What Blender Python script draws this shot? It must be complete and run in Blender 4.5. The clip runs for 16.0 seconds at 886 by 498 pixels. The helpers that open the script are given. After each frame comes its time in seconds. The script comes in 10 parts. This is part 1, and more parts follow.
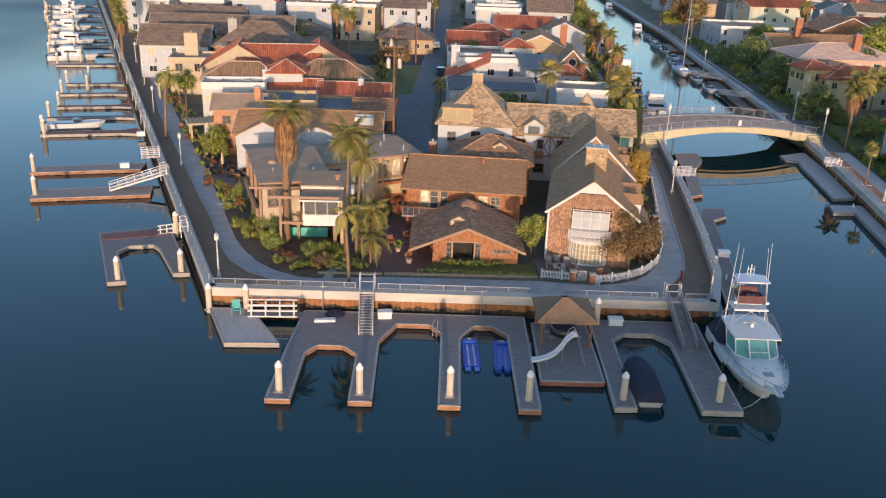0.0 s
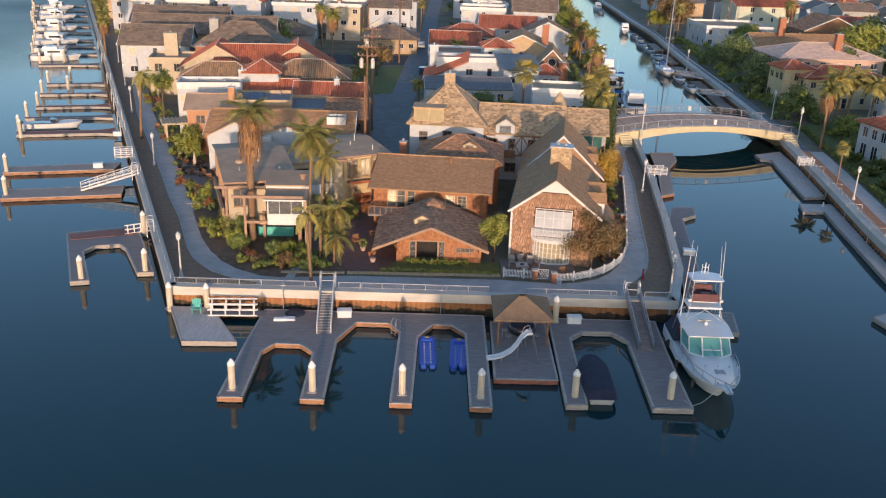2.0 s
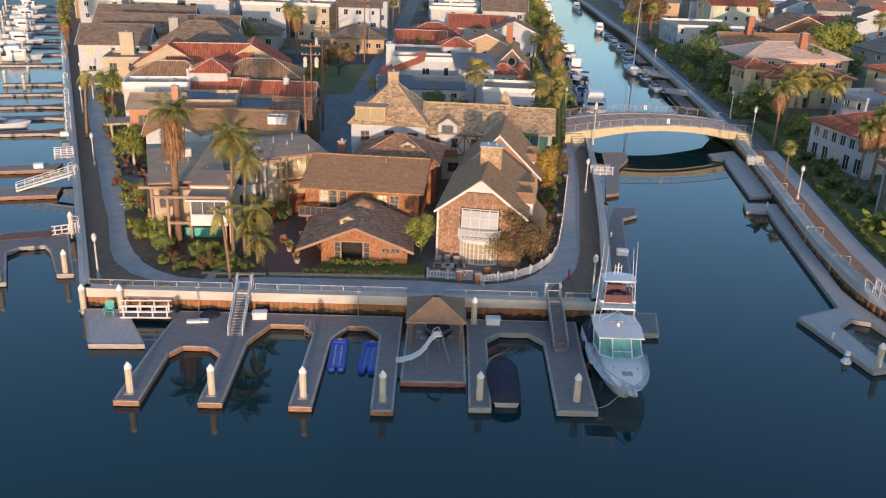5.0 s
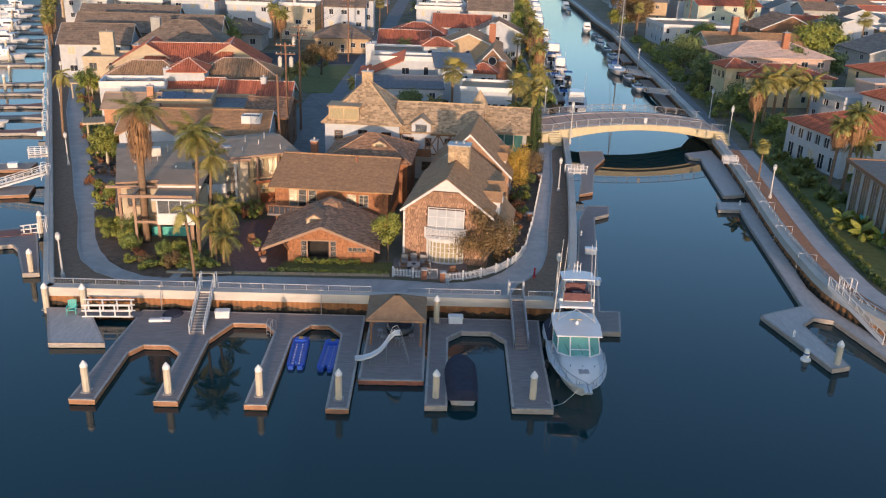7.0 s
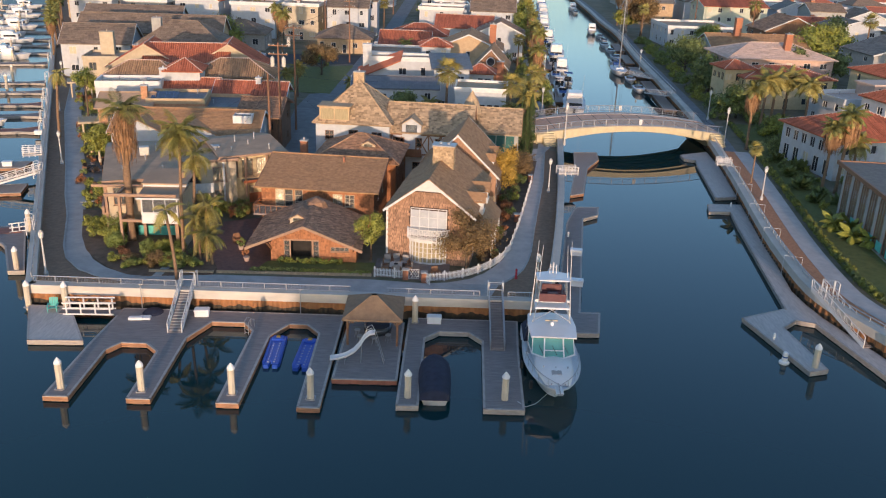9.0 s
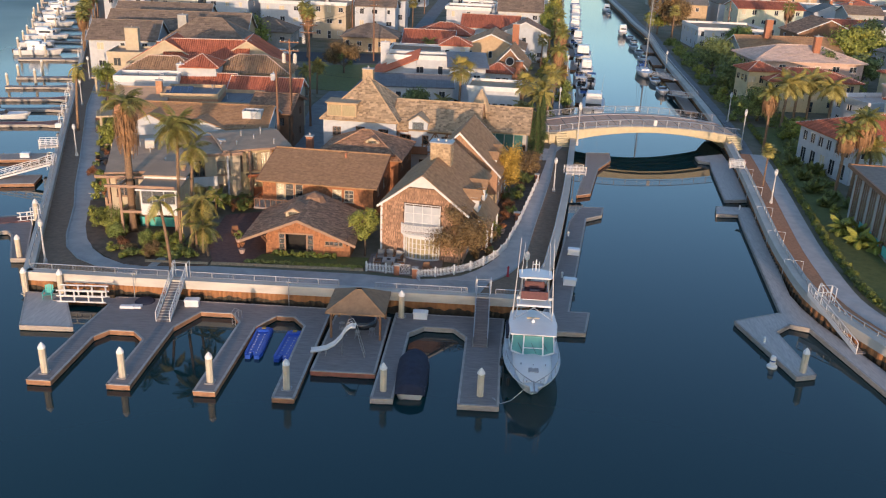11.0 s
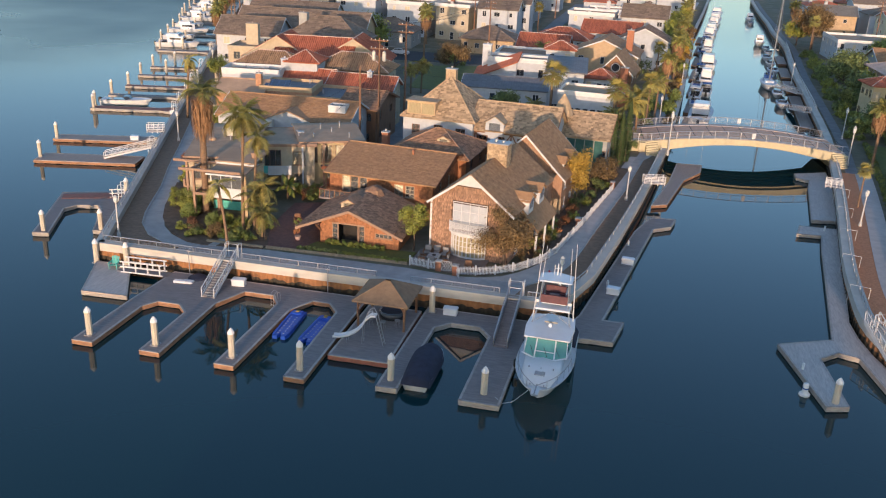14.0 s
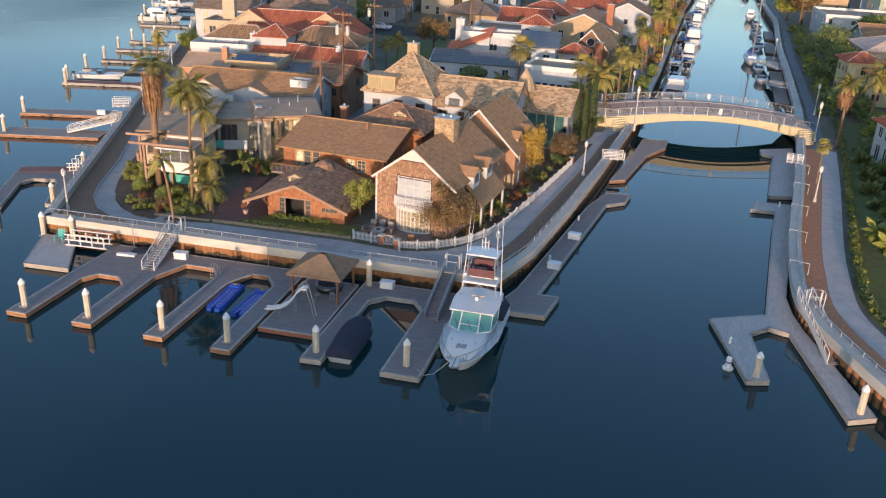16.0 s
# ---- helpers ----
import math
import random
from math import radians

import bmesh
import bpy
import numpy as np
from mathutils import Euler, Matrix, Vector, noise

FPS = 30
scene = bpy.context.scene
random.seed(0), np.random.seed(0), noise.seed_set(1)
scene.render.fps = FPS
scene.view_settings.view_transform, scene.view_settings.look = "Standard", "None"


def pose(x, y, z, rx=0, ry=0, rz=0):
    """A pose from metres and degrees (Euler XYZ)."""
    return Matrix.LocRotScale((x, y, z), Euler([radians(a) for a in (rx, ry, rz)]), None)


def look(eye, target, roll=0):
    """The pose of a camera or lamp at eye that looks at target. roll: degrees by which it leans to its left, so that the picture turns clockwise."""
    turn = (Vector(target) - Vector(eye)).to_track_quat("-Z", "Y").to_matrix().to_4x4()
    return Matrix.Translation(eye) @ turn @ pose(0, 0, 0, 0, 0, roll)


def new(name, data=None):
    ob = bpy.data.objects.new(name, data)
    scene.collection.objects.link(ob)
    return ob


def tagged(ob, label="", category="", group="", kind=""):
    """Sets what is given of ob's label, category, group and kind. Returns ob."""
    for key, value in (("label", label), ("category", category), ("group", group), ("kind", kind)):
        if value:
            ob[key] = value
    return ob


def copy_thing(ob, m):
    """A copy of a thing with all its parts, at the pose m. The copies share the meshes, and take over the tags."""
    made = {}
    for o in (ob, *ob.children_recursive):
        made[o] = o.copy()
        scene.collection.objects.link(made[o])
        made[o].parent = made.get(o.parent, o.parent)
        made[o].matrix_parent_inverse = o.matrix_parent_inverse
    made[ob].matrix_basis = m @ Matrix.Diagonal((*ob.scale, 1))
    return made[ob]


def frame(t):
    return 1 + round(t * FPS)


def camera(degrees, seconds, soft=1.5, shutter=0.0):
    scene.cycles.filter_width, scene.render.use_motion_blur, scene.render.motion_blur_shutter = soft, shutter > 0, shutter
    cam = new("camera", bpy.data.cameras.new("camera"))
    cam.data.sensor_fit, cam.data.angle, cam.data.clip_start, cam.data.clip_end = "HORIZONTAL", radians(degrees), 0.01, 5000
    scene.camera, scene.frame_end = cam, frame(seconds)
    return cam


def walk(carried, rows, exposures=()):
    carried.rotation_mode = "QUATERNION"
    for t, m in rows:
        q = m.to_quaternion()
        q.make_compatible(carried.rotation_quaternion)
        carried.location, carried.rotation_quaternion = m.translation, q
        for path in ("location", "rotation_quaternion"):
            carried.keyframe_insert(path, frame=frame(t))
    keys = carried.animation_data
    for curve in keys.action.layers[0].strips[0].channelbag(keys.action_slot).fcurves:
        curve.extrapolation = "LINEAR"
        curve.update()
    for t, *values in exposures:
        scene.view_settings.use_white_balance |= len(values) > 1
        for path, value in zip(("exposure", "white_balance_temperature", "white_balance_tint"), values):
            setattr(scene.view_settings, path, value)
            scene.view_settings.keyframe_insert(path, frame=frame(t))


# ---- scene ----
cam = camera(54.5, 16.0, soft=1.15)
METRES, EYE, TILT, LEAN, TURN = 36.0, 32.65, -21.0, -2.0, 0.0
ROWS = [
    (0.0, 0.0, 0.0, 0.0, 0.0, 0.0, -0.0),
    (0.5, 0.0243, -0.0019, -0.0009, -0.04, -0.0, 0.02),
    (1.0, 0.0485, -0.0046, -0.0011, -0.07, -0.01, 0.04),
    (1.5, 0.071, -0.0075, -0.0017, -0.09, 0.0, 0.07),
    (2.0, 0.0926, -0.0099, -0.0025, -0.13, -0.01, 0.09),
    (2.5, 0.1115, -0.0109, -0.0022, -0.16, -0.01, 0.1),
    (3.0, 0.128, -0.0107, -0.003, -0.17, -0.0, 0.11),
    (3.5, 0.1596, 0.0011, 0.001, -0.23, -0.0, 0.14),
    (4.0, 0.1976, 0.0108, 0.0023, -0.29, 0.01, 0.15),
    (4.5, 0.2426, 0.0144, -0.0002, -0.36, 0.0, 0.18),
    (7.0, 0.3608, 0.0092, -0.005, -0.65, -0.01, 0.27),
    (7.5, 0.3811, 0.0088, -0.0046, -0.61, 0.01, 0.25),
    (8.0, 0.4013, 0.0086, -0.0048, -0.57, 0.02, 0.25),
    (8.5, 0.4202, 0.0077, -0.005, -0.32, 0.02, 0.15),
    (9.0, 0.4407, 0.007, -0.0063, 0.18, 0.04, -0.07),
    (11.5, 0.6025, 0.0078, -0.0205, 3.32, 0.11, -1.42),
    (12.0, 0.6441, 0.0072, -0.0224, 3.92, 0.11, -1.66),
    (12.5, 0.6896, 0.007, -0.0227, 6.3, 0.08, -2.72),
    (13.0, 0.7361, 0.0088, -0.0221, 11.11, -0.1, -4.77),
    (13.5, 0.7791, 0.0135, -0.0208, 11.53, -0.12, -4.93),
    (14.0, 0.8197, 0.0178, -0.0192, 12.13, -0.16, -5.17),
    (14.5, 0.8615, 0.0236, -0.0175, 12.7, -0.19, -5.4),
    (15.0, 0.9039, 0.03, -0.0153, 12.71, -0.19, -5.4),
    (15.5, 0.947, 0.0358, -0.0124, 12.71, -0.87, -5.36),
    (16.0, 0.9918, 0.0421, -0.009, 12.67, -1.78, -5.35),
]
walk(cam, [(t, pose(0, 0, EYE, TILT, LEAN, TURN) @ pose(METRES * x, METRES * y, METRES * z, 90 + pitch, roll, yaw)) for t, x, y, z, yaw, pitch, roll in ROWS],
     exposures=((0.0, 1.05, 6560, 16), (12.5, 1.06, 6560, 16), (14.5, 1.08, 6560, 16), (16.0, 1.17, 6560, 16)))

# ---- light ----
world = bpy.data.worlds.new("evening_sky")
scene.world = world
world.use_nodes = True
SUN_UP, SUN_FROM = 4.4, 178.0  # degrees over the horizon; compass turn from +y towards +x
wt = world.node_tree
sky = wt.nodes.new("ShaderNodeTexSky")
sky.sky_type = "NISHITA"
sky.sun_disc = False
sky.sun_elevation = radians(5.5)
sky.sun_rotation = radians(SUN_FROM)
sky.air_density, sky.dust_density, sky.ozone_density = 1.0, 0.9, 2.6
wt.links.new(sky.outputs[0], wt.nodes["Background"].inputs[0])
wt.nodes["Background"].inputs[1].default_value = 0.208
sun_data = bpy.data.lights.new("sun", "SUN")
sun_data.energy, sun_data.angle, sun_data.color = 2.0, radians(0.6), (1.0, 0.72, 0.50)
sun = new("sun", sun_data)
_a, _e = radians(SUN_FROM), radians(SUN_UP)
sun_from = Vector((math.sin(_a) * math.cos(_e), math.cos(_a) * math.cos(_e), math.sin(_e)))
sun.matrix_world = look(sun_from * 300, (0, 0, 0))


# ---- mesh building ----
class MB:
    """Collects the vertices and faces of one mesh."""

    def __init__(self):
        self.v, self.f = [], []

    def add(self, vs, fs, m=None):
        o = len(self.v)
        self.v += [tuple(m @ Vector(p)) if m else tuple(p) for p in vs]
        self.f += [tuple(i + o for i in f) for f in fs]
        return self

    def box(self, x0, y0, z0, x1, y1, z1, m=None):
        vs = [(x, y, z) for z in (z0, z1) for x, y in ((x0, y0), (x1, y0), (x1, y1), (x0, y1))]
        return self.add(vs, [(3, 2, 1, 0), (4, 5, 6, 7), (0, 1, 5, 4), (1, 2, 6, 5), (2, 3, 7, 6), (3, 0, 4, 7)], m)

    def cbox(self, x0, y0, z0, x1, y1, z1, c=0.03, m=None):
        """A box with chamfered upright and top edges."""
        def ring(k, z, i):
            a, b, p, q = x0 + i, x1 - i, y0 + i, y1 - i
            return [(a + k, p, z), (b - k, p, z), (b, p + k, z), (b, q - k, z), (b - k, q, z), (a + k, q, z), (a, q - k, z), (a, p + k, z)]
        vs = ring(c, z0, 0) + ring(c, z1 - c, 0) + ring(c, z1, c)
        fs = [tuple(range(7, -1, -1)), tuple(range(16, 24))]
        for r in (0, 8):
            fs += [(r + i, r + (i + 1) % 8, r + 8 + (i + 1) % 8, r + 8 + i) for i in range(8)]
        return self.add(vs, fs, m)

    def prism(self, poly, z0, z1, m=None):
        n = len(poly)
        if sum(poly[i][0] * poly[(i + 1) % n][1] - poly[(i + 1) % n][0] * poly[i][1] for i in range(n)) < 0:
            poly = poly[::-1]
        vs = [(p[0], p[1], z0) for p in poly] + [(p[0], p[1], z1) for p in poly]
        fs = [tuple(range(n - 1, -1, -1)), tuple(range(n, 2 * n))]
        fs += [(i, (i + 1) % n, n + (i + 1) % n, n + i) for i in range(n)]
        return self.add(vs, fs, m)

    def cyl(self, p0, p1, r0, r1=None, n=8, m=None):
        return self.tube([p0, p1], [r0, r0 if r1 is None else r1], n, m)

    def tube(self, pts, r, n=6, m=None):
        pts = [Vector(p) for p in pts]
        rs = r if isinstance(r, (list, tuple)) else [r] * len(pts)
        vs, up = [], None
        for i, p in enumerate(pts):
            d = (pts[min(i + 1, len(pts) - 1)] - pts[max(i - 1, 0)]).normalized()
            if up is None:
                up = Vector((0, 0, 1)) if abs(d.z) < 0.9 else Vector((1, 0, 0))
            a = d.cross(up).normalized()
            b = a.cross(d).normalized()
            up = b
            for k in range(n):
                w = 2 * math.pi * k / n
                vs.append(p + (a * math.cos(w) + b * math.sin(w)) * rs[i])
        fs = [tuple(range(n)), tuple(range(len(vs) - 1, len(vs) - n - 1, -1))]
        for i in range(len(pts) - 1):
            fs += [(i * n + (k + 1) % n, i * n + k, (i + 1) * n + k, (i + 1) * n + (k + 1) % n) for k in range(n)]
        return self.add(vs, fs, m)

    def lathe(self, prof, cx=0, cy=0, n=12, m=None):
        vs = [(cx + r * math.cos(2 * math.pi * k / n), cy + r * math.sin(2 * math.pi * k / n), z) for r, z in prof for k in range(n)]
        fs = [tuple(range(n - 1, -1, -1)), tuple(range(len(vs) - n, len(vs)))]
        for i in range(len(prof) - 1):
            fs += [(i * n + k, i * n + (k + 1) % n, (i + 1) * n + (k + 1) % n, (i + 1) * n + k) for k in range(n)]
        return self.add(vs, fs, m)

    def loft(self, rings, m=None, closed=True, caps=True):
        n = len(rings[0])
        vs = [p for r in rings for p in r]
        fs = []
        for i in range(len(rings) - 1):
            for k in range(n if closed else n - 1):
                fs.append((i * n + k, i * n + (k + 1) % n, (i + 1) * n + (k + 1) % n, (i + 1) * n + k))
        if caps:
            fs += [tuple(range(n - 1, -1, -1)), tuple(range(len(vs) - n, len(vs)))]
        return self.add(vs, fs, m)

    def beam(self, a, b, w, h, m=None):
        """A rectangular bar from a to b, w wide and h high."""
        a, b = Vector(a), Vector(b)
        d = (b - a).normalized()
        up = Vector((0, 0, 1)) if abs(d.z) < 0.95 else Vector((0, 1, 0))
        s = d.cross(up).normalized() * (w / 2)
        t = s.cross(d).normalized() * (h / 2)
        return self.loft([[p + s + t, p - s + t, p - s - t, p + s - t] for p in (a, b)], m)

    def slab(self, pts, th):
        """A plate under a plane polygon."""
        pts = [Vector(p) for p in pts]
        nn = (pts[1] - pts[0]).cross(pts[2] - pts[0]).normalized()
        if nn.z < 0:
            pts, nn = pts[::-1], -nn
        n = len(pts)
        vs = pts + [p - nn * th for p in pts]
        fs = [tuple(range(n)), tuple(range(2 * n - 1, n - 1, -1))] + [(i, n + i, n + (i + 1) % n, (i + 1) % n) for i in range(n)]
        return self.add(vs, fs)

    def mesh(self, name, mat, smooth=False):
        me = bpy.data.meshes.new(name)
        seen, ids, vs = {}, [], []
        for p in self.v:
            k = (round(p[0], 4), round(p[1], 4), round(p[2], 4))
            if k not in seen:
                seen[k] = len(vs)
                vs.append(p)
            ids.append(seen[k])
        fs = [tuple(dict.fromkeys(ids[i] for i in f)) for f in self.f]
        me.from_pydata(vs, [], [f for f in fs if len(f) > 2])
        if smooth:
            me.polygons.foreach_set("use_smooth", [True] * len(me.polygons))
        if mat:
            me.materials.append(mat)
        me.update()
        return me


def part(name, mb, mat, parent=None, label="", smooth=False, kind=""):
    ob = new(name, mb.mesh(name, mat, smooth))
    if parent:
        ob.parent = parent
    return tagged(ob, label, kind=kind)


def root(name, label, category, x=0, y=0, z=0, rz=0, group=""):
    ob = new(name)
    ob.matrix_basis = pose(x, y, z, 0, 0, rz)
    ob.empty_display_size = 0.3
    return tagged(ob, label, category, group)


def structure(name, mb, mat, label, category, smooth=False):
    return tagged(part(name, mb, mat, None, label, smooth), category=category, kind="structure")


# ---- materials ----
def mat(name, col, col2=None, rough=0.7, scale=3.0, detail=6.0, mix=(0.35, 0.65), bump=0.0, bscale=None, metal=0.0, stain=0.0, stain_col=None,
        stain_scale=0.35, vary=0.0, island=0.0, spec=0.4, emit=None, stretch=None, trans=0.0, coat=0.0, bdist=0.02):
    """A surface of two tones over two scales, with stains, relief and a shift from piece to piece."""
    m = bpy.data.materials.new(name)
    m.use_nodes = True
    nt = m.node_tree
    N, K = nt.nodes, nt.links
    b = N["Principled BSDF"]
    b.inputs["Roughness"].default_value, b.inputs["Metallic"].default_value = rough, metal
    b.inputs["Specular IOR Level"].default_value = spec
    b.inputs["Transmission Weight"].default_value = trans
    b.inputs["Coat Weight"].default_value = coat
    tc = N.new("ShaderNodeTexCoord")
    src = tc.outputs["Object"]
    if stretch:
        mp = N.new("ShaderNodeMapping")
        mp.inputs["Scale"].default_value = stretch
        K.new(src, mp.inputs[0])
        src = mp.outputs[0]

    def noise_of(sc, dt, ro=0.6):
        t = N.new("ShaderNodeTexNoise")
        t.inputs["Scale"].default_value, t.inputs["Detail"].default_value, t.inputs["Roughness"].default_value = sc, dt, ro
        K.new(src, t.inputs[0])
        return t.outputs[0]

    def ramp(fac, lo, hi):
        r = N.new("ShaderNodeMapRange")
        r.inputs[1].default_value, r.inputs[2].default_value = lo, hi
        K.new(fac, r.inputs[0])
        return r.outputs[0]

    def blend(fac, a, c, mode="MIX"):
        x = N.new("ShaderNodeMix")
        x.data_type, x.blend_type = "RGBA", mode
        for s, val in ((0, fac), (6, a), (7, c)):
            if isinstance(val, (tuple, list)):
                x.inputs[s].default_value = (*val, 1)
            elif isinstance(val, float):
                x.inputs[s].default_value = val
            else:
                K.new(val, x.inputs[s])
        return x.outputs[2]

    col2 = col2 or tuple(min(1, c * 0.72) for c in col)
    out = blend(ramp(noise_of(scale, detail), *mix), col2, col)
    if stain:
        sc = stain_col or tuple(c * 0.5 for c in col)
        f = ramp(noise_of(stain_scale, 4.0, 0.7), 0.48, 0.72)
        g = N.new("ShaderNodeMath")
        g.operation = "MULTIPLY"
        g.inputs[1].default_value = stain
        K.new(f, g.inputs[0])
        out = blend(g.outputs[0], out, sc)
    for amount, kind in ((vary, "object"), (island, "island")):
        if amount:
            rnd = N.new("ShaderNodeObjectInfo").outputs["Random"] if kind == "object" else N.new("ShaderNodeNewGeometry").outputs["Random Per Island"]
            h = N.new("ShaderNodeHueSaturation")
            r = N.new("ShaderNodeMapRange")
            r.inputs[3].default_value, r.inputs[4].default_value = 1 - amount, 1 + amount
            K.new(rnd, r.inputs[0])
            K.new(r.outputs[0], h.inputs["Value"])
            K.new(out, h.inputs["Color"])
            out = h.outputs[0]
    K.new(out, b.inputs["Base Color"])
    if bump:
        bp = N.new("ShaderNodeBump")
        bp.inputs["Strength"].default_value, bp.inputs["Distance"].default_value = bump, bdist
        K.new(noise_of(bscale or scale * 3, 5.0), bp.inputs["Height"])
        K.new(bp.outputs[0], b.inputs["Normal"])
    if emit:
        b.inputs["Emission Color"].default_value = (*emit[:3], 1)
        b.inputs["Emission Strength"].default_value = emit[3]
    return m


def banded(m, width, depth=0.6, axis="X", dark=0.45, sharp=0.9, dist=0.01, colour=True):
    """Adds fine joints across one axis to a material: planks, courses, grooves."""
    nt = m.node_tree
    N, K = nt.nodes, nt.links
    b = N["Principled BSDF"]
    tc = N.new("ShaderNodeTexCoord")
    sp = N.new("ShaderNodeSeparateXYZ")
    K.new(tc.outputs["Object"], sp.inputs[0])
    mod = N.new("ShaderNodeMath")
    mod.operation = "PINGPONG"
    mod.inputs[1].default_value = width / 2
    K.new(sp.outputs[axis], mod.inputs[0])
    r = N.new("ShaderNodeMapRange")
    r.inputs[1].default_value, r.inputs[2].default_value = width / 2 * sharp, width / 2
    r.inputs[3].default_value, r.inputs[4].default_value = 1.0, 0.0
    K.new(mod.outputs[0], r.inputs[0])
    bp = N.new("ShaderNodeBump")
    bp.inputs["Strength"].default_value, bp.inputs["Distance"].default_value = depth, dist
    K.new(r.outputs[0], bp.inputs["Height"])
    if b.inputs["Normal"].is_linked:
        K.new(b.inputs["Normal"].links[0].from_socket, bp.inputs["Normal"])
    K.new(bp.outputs[0], b.inputs["Normal"])
    if colour:
        x = N.new("ShaderNodeMix")
        x.data_type, x.blend_type = "RGBA", "MULTIPLY"
        x.inputs[0].default_value = 1.0
        g = N.new("ShaderNodeMapRange")
        g.inputs[3].default_value, g.inputs[4].default_value = dark, 1.0
        K.new(r.outputs[0], g.inputs[0])
        K.new(b.inputs["Base Color"].links[0].from_socket, x.inputs[6])
        K.new(g.outputs[0], x.inputs[7])
        K.new(x.outputs[2], b.inputs["Base Color"])
    return m


M = {}
M["concrete"] = mat("concrete", (0.46, 0.44, 0.41), (0.36, 0.35, 0.33), 0.85, 1.2, bump=0.25, bscale=14, stain=0.45, stain_scale=0.25)
M["walk"] = mat("walk_concrete", (0.45, 0.42, 0.395), (0.36, 0.335, 0.32), 0.85, 0.9, bump=0.2, bscale=18, stain=0.4, stain_scale=0.18)
M["coping"] = mat("coping_concrete", (0.56, 0.52, 0.46), (0.46, 0.43, 0.38), 0.8, 0.8, bump=0.2, bscale=10, stain=0.4, stain_scale=0.5, stretch=(0.4, 0.4, 1.5))
M["sheet"] = mat("rusted_sheet_pile", (0.42, 0.19, 0.075), (0.26, 0.115, 0.05), 0.8, 1.6, bump=0.5, bscale=8, stain=0.7, stain_col=(0.05, 0.035, 0.025), stain_scale=0.8)
M["soil"] = mat("bare_soil", (0.32, 0.20, 0.128), (0.23, 0.145, 0.095), 0.95, 2.0, bump=0.6, bscale=20, stain=0.4, stain_scale=0.4)
M["bed"] = mat("planted_bed", (0.20, 0.125, 0.085), (0.12, 0.08, 0.052), 0.95, 1.5, bump=0.8, bscale=9)
M["mulch"] = mat("red_mulch", (0.60, 0.27, 0.14), (0.42, 0.185, 0.095), 0.95, 5.0, bump=0.7, bscale=16)
M["lawn"] = mat("lawn", (0.17, 0.175, 0.05), (0.115, 0.125, 0.036), 0.9, 1.4, bump=0.8, bscale=30, stain=0.4, stain_col=(0.10, 0.11, 0.03))
M["brickpave"] = mat("red_paving", (0.24, 0.115, 0.085), (0.16, 0.08, 0.065), 0.85, 2.5, bump=0.3, bscale=12, stain=0.35)
M["asphalt"] = mat("asphalt", (0.060, 0.060, 0.062), (0.042, 0.042, 0.045), 0.85, 1.5, bump=0.3, bscale=40, stain=0.4, stain_scale=0.2)
# darker than the walks: shade of alley and far promenade is in it
M["alley"] = mat("shaded_alley_concrete", (0.215, 0.213, 0.216), (0.16, 0.158, 0.16), 0.85, 0.7, bump=0.2, bscale=20, stain=0.4, stain_scale=0.15)
M["land"] = mat("yard_ground", (0.22, 0.175, 0.125), (0.13, 0.12, 0.07), 0.95, 0.35, bump=0.4, bscale=6, stain=0.6, stain_col=(0.05, 0.065, 0.025), stain_scale=0.15)
M["deck"] = banded(mat("grey_deck", (0.275, 0.237, 0.225), (0.19, 0.164, 0.157), 0.75, 2.0, bump=0.2, stain=0.3, stain_scale=0.5, stretch=(0.5, 3, 1)), 0.14, 0.4, "Y", 0.78)
M["deckx"] = banded(mat("grey_deck_lengthwise", (0.40, 0.315, 0.265), (0.30, 0.236, 0.20), 0.75, 2.0, bump=0.2, stain=0.3, stain_scale=0.5, stretch=(3, 0.5, 1)), 0.14, 0.4, "X", 0.78)
# lighter copy of the grey deck
M["deckpale"] = banded(mat("pale_deck_planks", (0.56, 0.50, 0.46), (0.42, 0.375, 0.345), 0.75, 2.0, bump=0.2, stain=0.3, stain_scale=0.4, stretch=(3, 0.5, 1)), 0.14, 0.4, "X", 0.78)
# copy of the walk with the low sun's pink put in its colour
M["walk_sunlit"] = mat("sunlit_walk_concrete", (0.56, 0.485, 0.44), (0.46, 0.40, 0.365), 0.85, 0.9, bump=0.2, bscale=18, stain=0.35, stain_scale=0.18)
M["deckred"] = banded(mat("red_deck", (0.32, 0.125, 0.085), (0.22, 0.088, 0.062), 0.7, 2.0, bump=0.2, stain=0.3), 0.14, 0.4, "Y", 0.78)
M["fascia"] = mat("timber_waler", (0.40, 0.205, 0.11), (0.23, 0.12, 0.068), 0.75, 2.2, bump=0.5, stain=0.6, stain_col=(0.12, 0.07, 0.045), stain_scale=0.9, stretch=(0.6, 0.6, 3))
M["edge"] = mat("pale_dock_edge", (0.60, 0.56, 0.50), (0.48, 0.44, 0.38), 0.6, 3, stain=0.25)
M["dockedge"] = mat("worn_dock_edge", (0.42, 0.375, 0.33), (0.30, 0.265, 0.23), 0.75, 3, bump=0.3, stain=0.4, stretch=(0.6, 0.6, 3))
M["rim"] = mat("worn_timber_rim", (0.47, 0.415, 0.37), (0.33, 0.285, 0.25), 0.75, 3, bump=0.2, stain=0.3)
M["tub"] = mat("black_float_tub", (0.03, 0.03, 0.032), (0.05, 0.045, 0.035), 0.5, 3, bump=0.2)
M["pile"] = mat("concrete_pile", (0.60, 0.53, 0.41), (0.45, 0.39, 0.30), 0.75, 2, bump=0.3, stain=0.4, stain_col=(0.36, 0.30, 0.2), stretch=(1, 1, 0.4))
